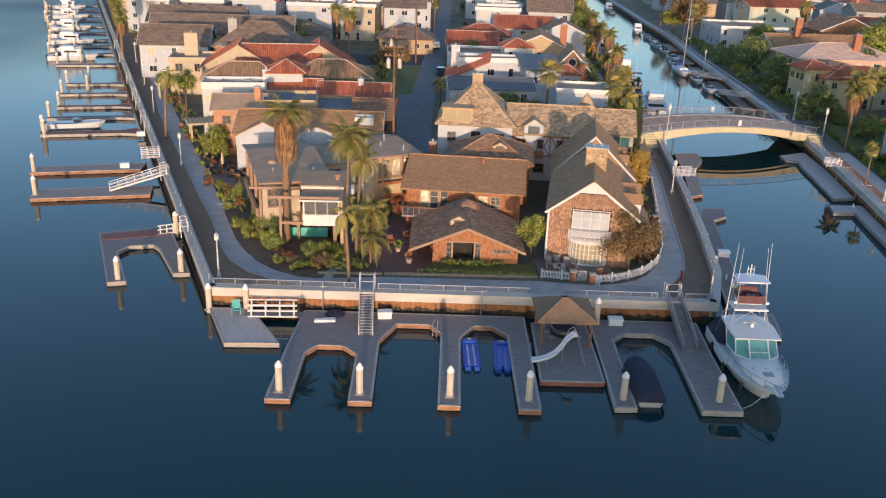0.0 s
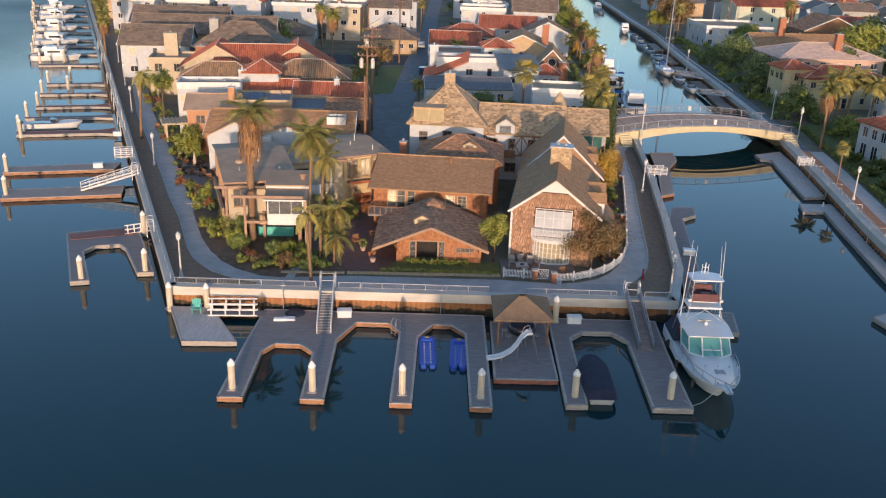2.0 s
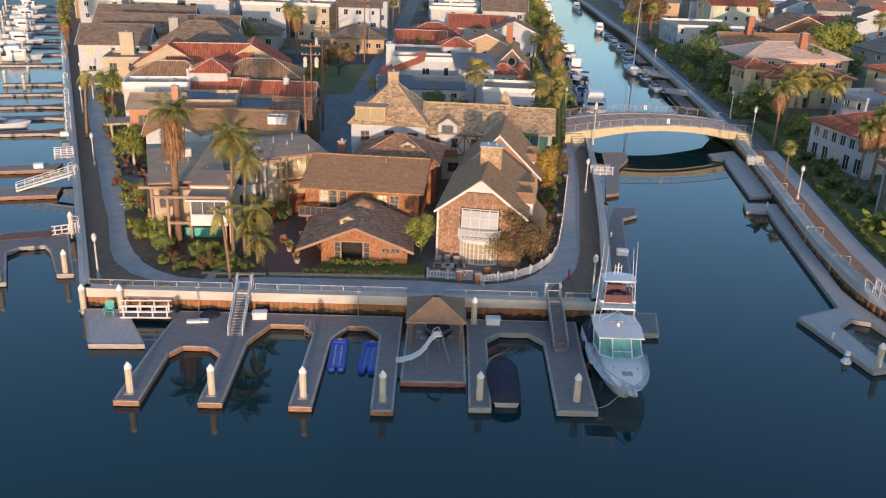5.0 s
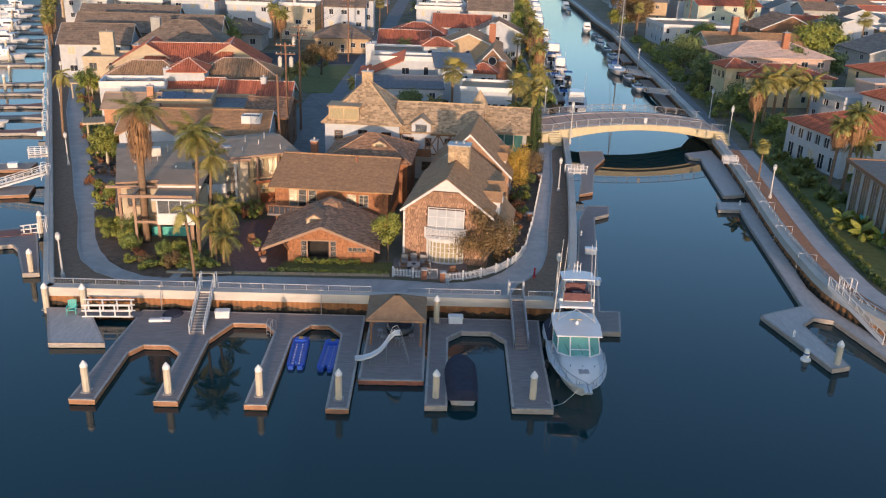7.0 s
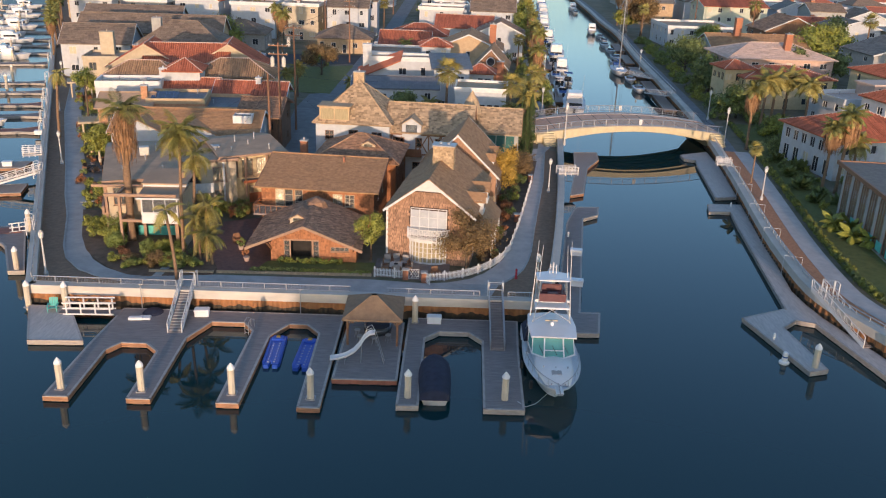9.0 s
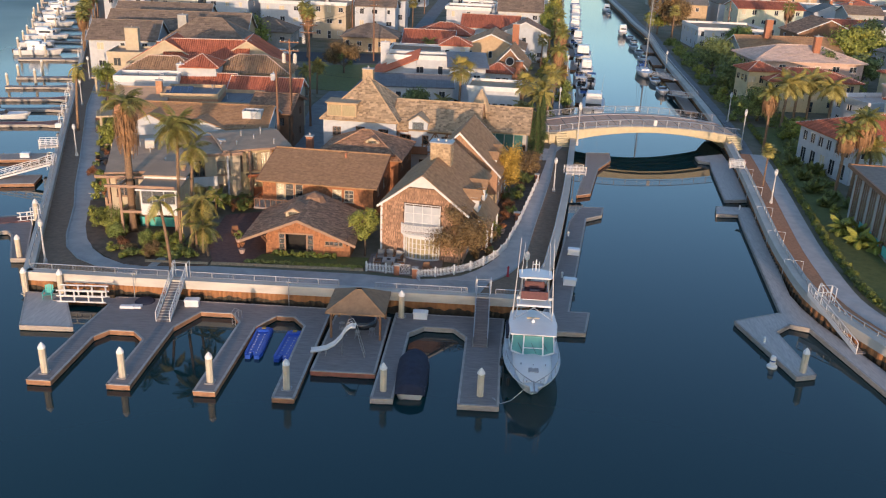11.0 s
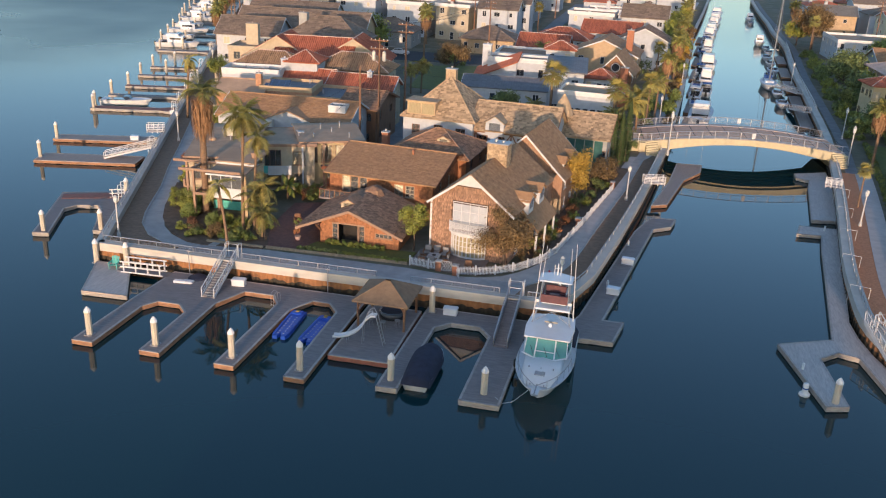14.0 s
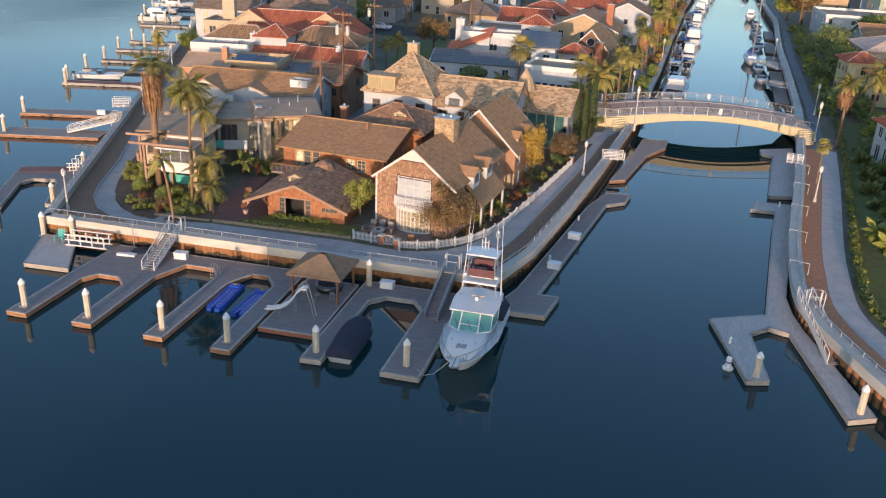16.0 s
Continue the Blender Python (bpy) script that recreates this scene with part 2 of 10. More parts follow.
M["pilecap"] = mat("white_pile_cap", (0.78, 0.76, 0.72), None, 0.4, 3, mix=(0.1, 0.5))
M["alu"] = mat("grey_rail_metal", (0.46, 0.46, 0.46), (0.36, 0.36, 0.37), 0.4, 5, metal=0.7)
M["galv"] = mat("galvanised_steel", (0.42, 0.42, 0.43), (0.33, 0.33, 0.34), 0.45, 6, metal=0.6)
M["white"] = mat("white_paint", (0.646, 0.636, 0.624), (0.570, 0.560, 0.547), 0.55, 2, stain=0.15, bump=0.08)
M["white2"] = mat("white_stucco", (0.485, 0.505, 0.525), (0.42, 0.435, 0.45), 0.85, 1.5, stain=0.22, stain_col=(0.5, 0.47, 0.43), bump=0.35, bscale=30)
M["cream"] = mat("cream_stucco", (0.502, 0.419, 0.300), (0.435, 0.359, 0.254), 0.85, 1.5, stain=0.22, bump=0.35, bscale=30)
M["palegreen"] = mat("pale_green_stucco", (0.52, 0.54, 0.42), (0.45, 0.47, 0.36), 0.85, 1.5, stain=0.2, bump=0.35, bscale=30)
M["tan"] = mat("tan_stucco", (0.524, 0.377, 0.228), (0.437, 0.306, 0.182), 0.85, 1.5, stain=0.25, bump=0.35, bscale=30)
M["yellow"] = mat("yellow_stucco", (0.589, 0.475, 0.285), (0.513, 0.408, 0.237), 0.85, 1.5, stain=0.2, bump=0.35, bscale=30)
M["pink"] = mat("pink_stucco", (0.564, 0.395, 0.317), (0.498, 0.338, 0.269), 0.85, 1.5, stain=0.2, bump=0.35, bscale=30)
M["grey"] = mat("grey_siding", (0.378, 0.370, 0.346), (0.304, 0.300, 0.282), 0.7, 1.5, stain=0.2)
M["brownwood"] = mat("stained_wood", (0.26, 0.13, 0.07), (0.18, 0.09, 0.05), 0.6, 4, bump=0.3, stretch=(1, 1, 0.3))
M["redwood"] = mat("redwood_shingle", (0.38, 0.16, 0.07), (0.26, 0.108, 0.05), 0.75, 3, bump=0.4, stain=0.3, island=0.28, stretch=(4, 4, 0.7))
M["cedar"] = mat("weathered_cedar_shingle", (0.410, 0.235, 0.146), (0.252, 0.145, 0.091), 0.8, 3, bump=0.4, stain=0.3, vary=0.32, island=0.2, stretch=(4, 4, 0.7))
M["cedar_joint"] = mat("shingle_underlay", (0.09, 0.055, 0.04), (0.06, 0.038, 0.028), 0.9, 4)
M["roof_brown"] = mat("brown_roof_shingle", (0.406, 0.234, 0.122), (0.301, 0.173, 0.089), 0.85, 2, bump=0.4, stain=0.2, island=0.14)
M["roof_dark"] = mat("dark_roof_shingle", (0.383, 0.217, 0.128), (0.220, 0.127, 0.078), 0.85, 2, bump=0.4, stain=0.3, island=0.3)
M["roof_tan"] = mat("weathered_shake_roof", (0.479, 0.341, 0.210), (0.346, 0.247, 0.153), 0.9, 2.5, bump=0.5, stain=0.35, island=0.38)
M["roof_flat"] = mat("grey_roll_roof", (0.473, 0.325, 0.218), (0.347, 0.245, 0.168), 0.9, 0.8, bump=0.3, bscale=25, stain=0.55, stain_scale=0.2)
M["roof_red"] = mat("red_clay_tile", (0.47, 0.15, 0.082), (0.33, 0.10, 0.055), 0.75, 3, bump=0.3, stain=0.3, island=0.25)
M["roof_town"] = mat("weathered_town_shingle", (0.235, 0.175, 0.13), (0.165, 0.122, 0.092), 0.88, 2, bump=0.4, stain=0.3, island=0.22)
M["roof_clay"] = mat("brown_clay_tile", (0.378, 0.235, 0.132), (0.284, 0.170, 0.096), 0.8, 3, bump=0.3, stain=0.3, island=0.28)
M["roof_blue"] = banded(mat("blue_grey_metal_roof", (0.17, 0.175, 0.19), (0.125, 0.13, 0.14), 0.6, 1.5, metal=0.0, stain=0.3), 0.4, axis="X", dist=0.03)
M["roof_grey"] = mat("grey_roof_shingle", (0.210, 0.190, 0.168), (0.147, 0.135, 0.118), 0.85, 2, bump=0.4, stain=0.3, island=0.2)
M["roof_pink"] = mat("pale_pink_roof_tile", (0.62, 0.46, 0.37), (0.52, 0.37, 0.30), 0.85, 2, bump=0.3, stain=0.25, island=0.12)
M["stonework"] = mat("rubble_stone", (0.483, 0.360, 0.228), (0.315, 0.220, 0.137), 0.85, 5, bump=0.8, bscale=9, stain=0.4, island=0.3)
M["brick"] = mat("red_brick", (0.399, 0.165, 0.091), (0.294, 0.120, 0.068), 0.85, 5, bump=0.5, bscale=14, stain=0.3, island=0.25)
M["brickpale"] = mat("pale_orange_brick", (0.50, 0.27, 0.155), (0.38, 0.19, 0.105), 0.85, 4, bump=0.5, bscale=12, stain=0.3, stain_scale=1.2)
M["glass"] = mat("window_glass", (0.66, 0.70, 0.72), (0.58, 0.62, 0.64), 0.04, 1, spec=0.6, trans=0.94)
M["farglass"] = mat("dark_window_glass", (0.045, 0.05, 0.056), (0.03, 0.034, 0.04), 0.06, 0.5, spec=0.7)
# pale colour paints the sky's reflection and curtains into the panes
M["paleglass"] = mat("pale_skylit_glass", (0.48, 0.50, 0.52), (0.40, 0.42, 0.44), 0.08, 1.5, spec=0.6)
# dark tone for tide stain and the wavy shadow at the wall's foot
M["tideshade"] = mat("tide_stain_shade", (0.035, 0.03, 0.022), (0.06, 0.042, 0.026), 0.5, 2, bump=0.5, bscale=9)
M["glassteal"] = mat("teal_boat_glass", (0.16, 0.46, 0.43), (0.12, 0.36, 0.34), 0.05, 1, spec=0.6, trans=0.25)
M["tealpane"] = mat("green_tinted_glass", (0.06, 0.15, 0.135), (0.04, 0.11, 0.10), 0.07, 1, spec=0.6)
M["curtain"] = mat("pale_curtain", (0.60, 0.53, 0.38), (0.48, 0.41, 0.28), 0.9, 4, stretch=(6, 6, 0.3))
# near black; also paints shade in rooms, under the bay and in cockpits
M["dark"] = mat("near_black", (0.03, 0.027, 0.025), (0.018, 0.016, 0.015), 0.8, 2)
M["teal"] = mat("turquoise_paint", (0.10, 0.52, 0.44), (0.08, 0.43, 0.37), 0.55, 2, stain=0.15)
M["creamglass"] = mat("cream_curtain_behind_glass", (0.43, 0.36, 0.22), (0.30, 0.25, 0.15), 0.15, 3, spec=0.6, stretch=(5, 5, 0.4))
M["orange"] = mat("orange_red_paint", (0.44, 0.15, 0.065), (0.36, 0.12, 0.055), 0.7, 2, stain=0.25)
M["creambeam"] = mat("brown_post_paint", (0.36, 0.225, 0.15), (0.29, 0.18, 0.12), 0.65, 2.5, stain=0.2, bump=0.15)
M["gelcoat"] = mat("white_gelcoat", (0.68, 0.69, 0.70), (0.63, 0.64, 0.65), 0.35, 2, coat=0.2, mix=(0.2, 0.8))
M["nonskid"] = mat("pale_nonskid_deck", (0.70, 0.72, 0.74), (0.65, 0.67, 0.69), 0.6, 8, bump=0.15, bscale=60)
M["navy"] = mat("navy_canvas", (0.028, 0.034, 0.06), (0.02, 0.024, 0.042), 0.85, 2, bump=0.4, bscale=5)
M["jet"] = mat("blue_float_plastic", (0.012, 0.075, 0.42), (0.01, 0.055, 0.33), 0.4, 3, bump=0.15, bscale=20)
M["maroon"] = mat("maroon_upholstery", (0.13, 0.05, 0.055), (0.10, 0.04, 0.042), 0.6, 4)
M["canvas"] = mat("tan_canvas", (0.245, 0.165, 0.10), (0.18, 0.12, 0.075), 0.8, 2, bump=0.2, stain=0.25)
M["rubber"] = mat("black_rubber", (0.02, 0.02, 0.02), (0.03, 0.03, 0.03), 0.6, 5)
M["bark"] = mat("palm_trunk_bark", (0.27, 0.17, 0.10), (0.17, 0.105, 0.065), 0.9, 3, bump=0.8, bscale=7, stain=0.3, stretch=(1, 1, 3))
M["treebark"] = mat("tree_bark", (0.15, 0.105, 0.075), (0.09, 0.065, 0.045), 0.9, 4, bump=0.7, stretch=(2, 2, 0.5))
M["frond"] = mat("palm_frond_green", (0.213, 0.205, 0.060), (0.123, 0.135, 0.040), 0.6, 1.5, island=0.25, vary=0.2)
M["fronddry"] = mat("dry_palm_frond", (0.36, 0.20, 0.10), (0.22, 0.12, 0.06), 0.85, 2, island=0.25, vary=0.15)
M["frondgold"] = mat("yellowed_palm_frond", (0.30, 0.255, 0.075), (0.19, 0.175, 0.05), 0.65, 1.5, island=0.25, vary=0.2)
M["leaf"] = mat("green_leaves", (0.201, 0.238, 0.061), (0.116, 0.151, 0.037), 0.6, 1.2, island=0.4, vary=0.15)
M["leafdark"] = mat("dark_green_leaves", (0.167, 0.196, 0.060), (0.109, 0.140, 0.044), 0.6, 1.2, island=0.4, vary=0.15)
M["leaflime"] = mat("yellow_green_leaves", (0.293, 0.295, 0.055), (0.171, 0.195, 0.037), 0.6, 1.2, island=0.35, vary=0.15)
M["leafgold"] = mat("golden_leaves", (0.46, 0.29, 0.05), (0.31, 0.2, 0.035), 0.65, 1.2, island=0.35)
M["leafbrown"] = mat("brown_dry_leaves", (0.23, 0.145, 0.06), (0.13, 0.088, 0.04), 0.75, 1.2, island=0.4)
M["leafred"] = mat("red_orange_leaves", (0.345, 0.138, 0.060), (0.218, 0.094, 0.040), 0.7, 1.2, island=0.4)
M["cypress"] = mat("cypress_green", (0.065, 0.10, 0.035), (0.04, 0.065, 0.024), 0.7, 1.2, island=0.4)
M["polewood"] = mat("utility_pole_wood", (0.26, 0.135, 0.08), (0.17, 0.09, 0.055), 0.85, 3, bump=0.4, stretch=(2, 2, 0.3))
M["solar"] = banded(mat("solar_panel", (0.035, 0.05, 0.09), (0.028, 0.04, 0.07), 0.12, 2, coat=0.5), 1.0, axis="X", dark=2.2, sharp=0.95)
M["lamp"] = mat("lamp_globe", (0.75, 0.74, 0.7), None, 0.3, 2)
M["post"] = mat("pale_lamp_post", (0.52, 0.51, 0.49), (0.44, 0.43, 0.41), 0.5, 3, stain=0.2)
M["arch"] = mat("cream_bridge_concrete", (0.58, 0.50, 0.32), (0.49, 0.42, 0.27), 0.8, 1.2, stain=0.25, bump=0.2)
M["bridgedeck"] = mat("bridge_deck_paving", (0.74, 0.44, 0.30), (0.62, 0.365, 0.25), 0.85, 1.5, stain=0.3, bump=0.2)
M["red"] = mat("red_plastic", (0.45, 0.035, 0.05), (0.38, 0.03, 0.04), 0.5, 4)
M["bluetarp"] = mat("blue_canvas", (0.03, 0.10, 0.30), (0.025, 0.08, 0.24), 0.7, 3)
M["carblue"] = mat("blue_grey_car_paint", (0.22, 0.26, 0.32), (0.19, 0.23, 0.28), 0.25, 2, metal=0.5, coat=0.6)
M["carwhite"] = mat("white_car_paint", (0.7, 0.7, 0.7), (0.66, 0.66, 0.66), 0.25, 2, coat=0.6)
M["cardark"] = mat("dark_car_paint", (0.05, 0.055, 0.065), (0.04, 0.045, 0.055), 0.25, 2, metal=0.4, coat=0.6)
M["patio"] = mat("patio_stone", (0.25, 0.20, 0.175), (0.18, 0.145, 0.13), 0.85, 1.6, bump=0.3, stain=0.3)
M["cushion"] = mat("grey_cushion", (0.30, 0.27, 0.25), (0.24, 0.215, 0.2), 0.9, 6)


def water_material():
    m = bpy.data.materials.new("harbour_water")
    m.use_nodes = True
    N, K = m.node_tree.nodes, m.node_tree.links
    b = N["Principled BSDF"]
    b.inputs["Base Color"].default_value = (0.004, 0.032, 0.0365, 1)
    b.inputs["IOR"].default_value = 1.39
    tc = N.new("ShaderNodeTexCoord")
    # roughness rises westward and up the canal, fitted to the camera's view of far water
    sp = N.new("ShaderNodeSeparateXYZ")
    K.new(tc.outputs["Object"], sp.inputs[0])
    rough_noise = N.new("ShaderNodeTexNoise")
    rough_noise.inputs["Scale"].default_value, rough_noise.inputs["Detail"].default_value = 0.012, 4
    K.new(tc.outputs["Object"], rough_noise.inputs[0])
    open_w = N.new("ShaderNodeMapRange")
    open_w.inputs[1].default_value, open_w.inputs[2].default_value, open_w.inputs[3].default_value, open_w.inputs[4].default_value = -40, -110, 0.0, 0.42
    K.new(sp.outputs["X"], open_w.inputs[0])
    mul = N.new("ShaderNodeMath")
    mul.operation = "MULTIPLY_ADD"
    far_w = N.new("ShaderNodeMapRange")
    far_w.inputs[1].default_value, far_w.inputs[2].default_value, far_w.inputs[3].default_value, far_w.inputs[4].default_value = 150, 300, 0.02, 0.16
    K.new(sp.outputs["Y"], far_w.inputs[0])
    K.new(far_w.outputs[0], mul.inputs[2])
    K.new(open_w.outputs[0], mul.inputs[0])
    K.new(rough_noise.outputs[0], mul.inputs[1])
    K.new(mul.outputs[0], b.inputs["Roughness"])
    ripple = []
    for sc, st, di in ((0.9, 0.018, 0.05), (0.12, 0.04, 0.12)):
        t = N.new("ShaderNodeTexNoise")
        t.inputs["Scale"].default_value, t.inputs["Detail"].default_value = sc, 3
        K.new(tc.outputs["Object"], t.inputs[0])
        bp = N.new("ShaderNodeBump")
        bp.inputs["Strength"].default_value, bp.inputs["Distance"].default_value = st, di
        K.new(t.outputs[0], bp.inputs["Height"])
        if ripple:
            K.new(ripple[-1], bp.inputs["Normal"])
        ripple.append(bp.outputs[0])
    K.new(ripple[-1], b.inputs["Normal"])
    return m


M["water"] = water_material()

# ---- water and land ----
def sheet(name, poly, z, m, label, category, th=0.3):
    return structure(name, MB().prism(poly, z - th, z), m, label, category)


structure("water", MB().add([(-2500, -900, 0), (2500, -900, 0), (2500, 2600, 0), (-2500, 2600, 0)], [(0, 1, 2, 3)]), M["water"],
          "calm dark blue harbour water", "water")
structure("seabed", MB().add([(-2500, -900, -3), (2500, -900, -3), (2500, 2600, -3), (-2500, 2600, -3)], [(0, 1, 2, 3)]), M["soil"],
          "muddy seabed under the harbour", "ground")


def left_x(y):
    return -19.6 - 0.41 * (y - 69)


RIGHT = [(25.2, 68.5), (27.6, 76), (29.6, 88.4), (31.7, 103.4), (33.0, 114), (34.6, 128), (36.8, 156), (38.2, 175), (39.6, 200), (40.8, 222), (42.6, 250), (45.0, 292), (51, 360), (57, 435), (58, 450)]
EAST = [(140, 20), (90, 34), (68, 45), (58.5, 53.0), (55.5, 58.3), (53.5, 63.2), (51.6, 69.0), (50.8, 74.0), (51.2, 81), (52.2, 90), (55.4, 111), (57.7, 128), (60.0, 148), (61.6, 170), (62.9, 190), (64.4, 214), (66.4, 238), (69.4, 272),
        (70.2, 306), (72, 340), (74, 393), (77, 450)]


def smooth_line(pts, n=4):
    """Catmull-Rom points along a line."""
    out = []
    for i in range(len(pts) - 1):
        p = [Vector(pts[max(0, min(len(pts) - 1, i + k))]) for k in (-1, 0, 1, 2)]
        for j in range(n):
            t = j / n
            out.append(tuple(0.5 * (2 * p[1] + (p[2] - p[0]) * t + (2 * p[0] - 5 * p[1] + 4 * p[2] - p[3]) * t * t + (3 * p[1] - p[0] - 3 * p[2] + p[3]) * t ** 3)))
    return out + [tuple(pts[-1])]


def side_line(pts, d):
    """The line shifted by d to its right."""
    out = []
    for i, p in enumerate(pts):
        a, b = Vector(pts[max(i - 1, 0)][:2]), Vector(pts[min(i + 1, len(pts) - 1)][:2])
        t = (b - a).normalized()
        out.append((p[0] + t.y * d, p[1] - t.x * d))
    return out


def ribbon(mb, a, b, z0, z1):
    """A band between two lines of equal length."""
    rings = [[(p[0], p[1], z0), (p[0], p[1], z1), (q[0], q[1], z1), (q[0], q[1], z0)] for p, q in zip(a, b)]
    return mb.loft(rings)


EASTS = smooth_line(EAST, 3)
LEFT = [(left_x(y), y) for y in (68.5, 100, 140, 200, 300, 450)]
GROUND = 1.5
sheet("ground", [(x + 0.5, y + (0.5 if y < 69 else 0)) for x, y in LEFT] + [(x - 0.5, y + (0.5 if y < 69 else 0)) for x, y in RIGHT[::-1]], GROUND - 0.06, M["land"],
      "bare yard ground between the houses", "ground", 2.5)
sheet("ground_east", side_line(EASTS, 0.5) + [(600, 450), (600, 20)], GROUND - 0.06, M["land"], "shaded yard ground on the far bank", "ground", 2.5)
sheet("ground_far_west", [(-400, 448), (57.5, 448), (130, 1100), (170, 1500), (-900, 1500)], GROUND - 0.1, M["land"], "far built-up ground west of the canal", "ground", 2.5)
sheet("ground_far_east", [(77.5, 448), (600, 448), (900, 1500), (200, 1500), (150, 1100)], GROUND - 0.1, M["land"], "far built-up ground east of the canal", "ground", 2.5)


def seawall(tag, line, inner, width=0.75):
    """Concrete coping on a corrugated steel wall; inner: +1 if land lies right of the line."""
    mb = MB()
    ribbon(mb, side_line(line, -0.12 * inner), side_line(line, width * inner), 1.38, 2.18)
    structure("seawall_coping_" + tag, mb, M["coping"], "pale weathered concrete coping along the seawall", "seawall")
    pts = []
    for (x0, y0), (x1, y1) in zip(line, line[1:]):
        n = max(1, int(math.hypot(x1 - x0, y1 - y0) / 0.22))
        pts += [(x0 + (x1 - x0) * k / n, y0 + (y1 - y0) * k / n) for k in range(n)]
    pts.append(line[-1])
    off = [side_line(pts, d * inner) for d in (0.08, 0.20)]
    zig = [off[(i // 2) % 2][i] for i in range(len(pts))]
    mb = MB()
    vs = [(x, y, z) for x, y in zig for z in (-1.2, 1.5)]
    mb.add(vs, [(2 * i, 2 * i + 2, 2 * i + 3, 2 * i + 1) for i in range(len(zig) - 1)])
    structure("sheet_pile_wall_" + tag, mb, M["sheet"], "rust-brown corrugated steel seawall", "seawall")
    # dark strip: tide stain with the wavy wall-foot shadow painted in
    mb = MB()
    tops = [0.72 + 0.10 * math.sin(i * 0.55) + 0.05 * math.sin(i * 1.7) for i in range(len(zig))]
    low = side_line(zig, -0.025 * inner)
    mb.add([(x, y, z) for (x, y), t in zip(low, tops) for z in (-1.2, t)], [(2 * i, 2 * i + 2, 2 * i + 3, 2 * i + 1) for i in range(len(zig) - 1)])
    structure("tide_band_" + tag, mb, M["tideshade"], "dark tide stain and painted shadow band on the seawall", "seawall")
    mb = MB()
    ribbon(mb, side_line(line, 0.36 * inner), side_line(line, 0.7 * inner), -2.9, 1.4)
    structure("seawall_backing_" + tag, mb, M["concrete"], "concrete backing of the seawall", "seawall")


FRONT = [(-19.3, 68.5), (25.1, 68.5)]
seawall("front", FRONT, -1)
seawall("west", LEFT, 1)
seawall("canal", RIGHT, -1)
seawall("east", EASTS, 1, 1.05)

# walks, beds and streets
W_OUT = [(-117, 327), (-83.5, 245), (-45.0, 138.6), (-31.6, 106.5), (-27.2, 95.6), (-24.0, 88.4), (-22.0, 83.0), (-20.7, 79.5), (-19.2, 76.4), (-16.9, 73.7), (-14.3, 72.1), (-12.0, 71.4)]
W_IN = [(-113.4, 327), (-81.0, 245), (-42.4, 138.6), (-29.2, 106.5), (-25.0, 95.6), (-22.1, 88.4), (-20.1, 83.3), (-18.3, 79.0), (-16.7, 76.3), (-14.8, 74.4), (-12.3, 72.9), (-10.2, 72.6)]
mb = MB()
ribbon(mb, W_OUT, W_IN, 1.2, 1.52)
structure("promenade_west", mb, M["walk"], "grey concrete promenade along the west seawall", "walkway")
E_IN = [(17.0, 73.4), (19.2, 74.5), (20.6, 76.0), (21.6, 77.6), (22.7, 79.8), (23.5, 82.6), (24.1, 85.8), (24.9, 90.5), (26.2, 100), (27.2, 108), (29.6, 125)]
E_OUT = [(21.8, 73.3), (22.8, 74.5), (23.8, 76.0), (24.5, 77.6), (25.1, 79.8), (25.6, 82.2), (26.1, 85.6), (26.8, 90.4), (28.3, 100), (29.5, 107.6), (31.6, 125)]
mb = MB()
ribbon(mb, E_IN, E_OUT, 1.2, 1.52)
structure("promenade_canal", mb, M["walk_sunlit"], "grey concrete promenade beside the canal", "walkway")
structure("promenade_front", MB().prism([(-12.1, 71.4), (-13.0, 69.2), (20.5, 69.2), (21.9, 73.35), (16.9, 73.45), (15.0, 73.1), (10.2, 73.6), (-4.4, 73.5), (-10.3, 72.62)], 1.2, 1.515),
          M["walk"], "grey concrete promenade behind the front seawall", "walkway")
# kerbs and soil strips between walk and wall
for tag, line in (("west", W_OUT), ("canal", E_OUT)):
    mb = MB()
    ribbon(mb, line, side_line(line, 0.16), 1.25, 1.60)
    structure("kerb_" + tag, mb, M["concrete"], "narrow pale concrete kerb", "kerb")
sheet("soil_strip_west", [(left_x(y) + 0.7, y) for y in (69.2, 90, 140, 245, 327)] + [(x - 0.05, y) for x, y in W_OUT] + [(-12.6, 69.2)], 1.49, M["soil"], "dark bare soil strip by the seawall", "ground")
sheet("soil_strip_canal", [(20.6, 69.25), (24.6, 69.25), (26.8, 76), (28.8, 88.4), (30.9, 103.4), (33.2, 124)] + [(x + 0.05, y) for x, y in E_OUT[::-1]], 1.49, M["soil"], "dark bare soil strip by the canal wall", "ground")
sheet("garden_bed", [(-10.2, 72.65), (-12.3, 72.95), (-14.7, 74.5), (-16.6, 76.4), (-18.3, 78.7), (-20.1, 82.3), (-23.2, 90.5), (-18, 90), (-8, 82), (-4.5, 80), (-4.6, 73.6)], 1.56, M["bed"], "planted garden bed with dark soil", "garden bed")
sheet("garden_path", [(-9.9, 72.7), (-9.1, 72.8), (-8.7, 76.0), (-9.5, 76.0)], 1.575, M["concrete"], "narrow pale concrete garden path", "path")
sheet("side_path", [(-24.5, 92.9), (-22.0, 94.0), (-22.3, 94.7), (-24.8, 93.6)], 1.575, M["concrete"], "pale concrete path beside the modern house", "path")
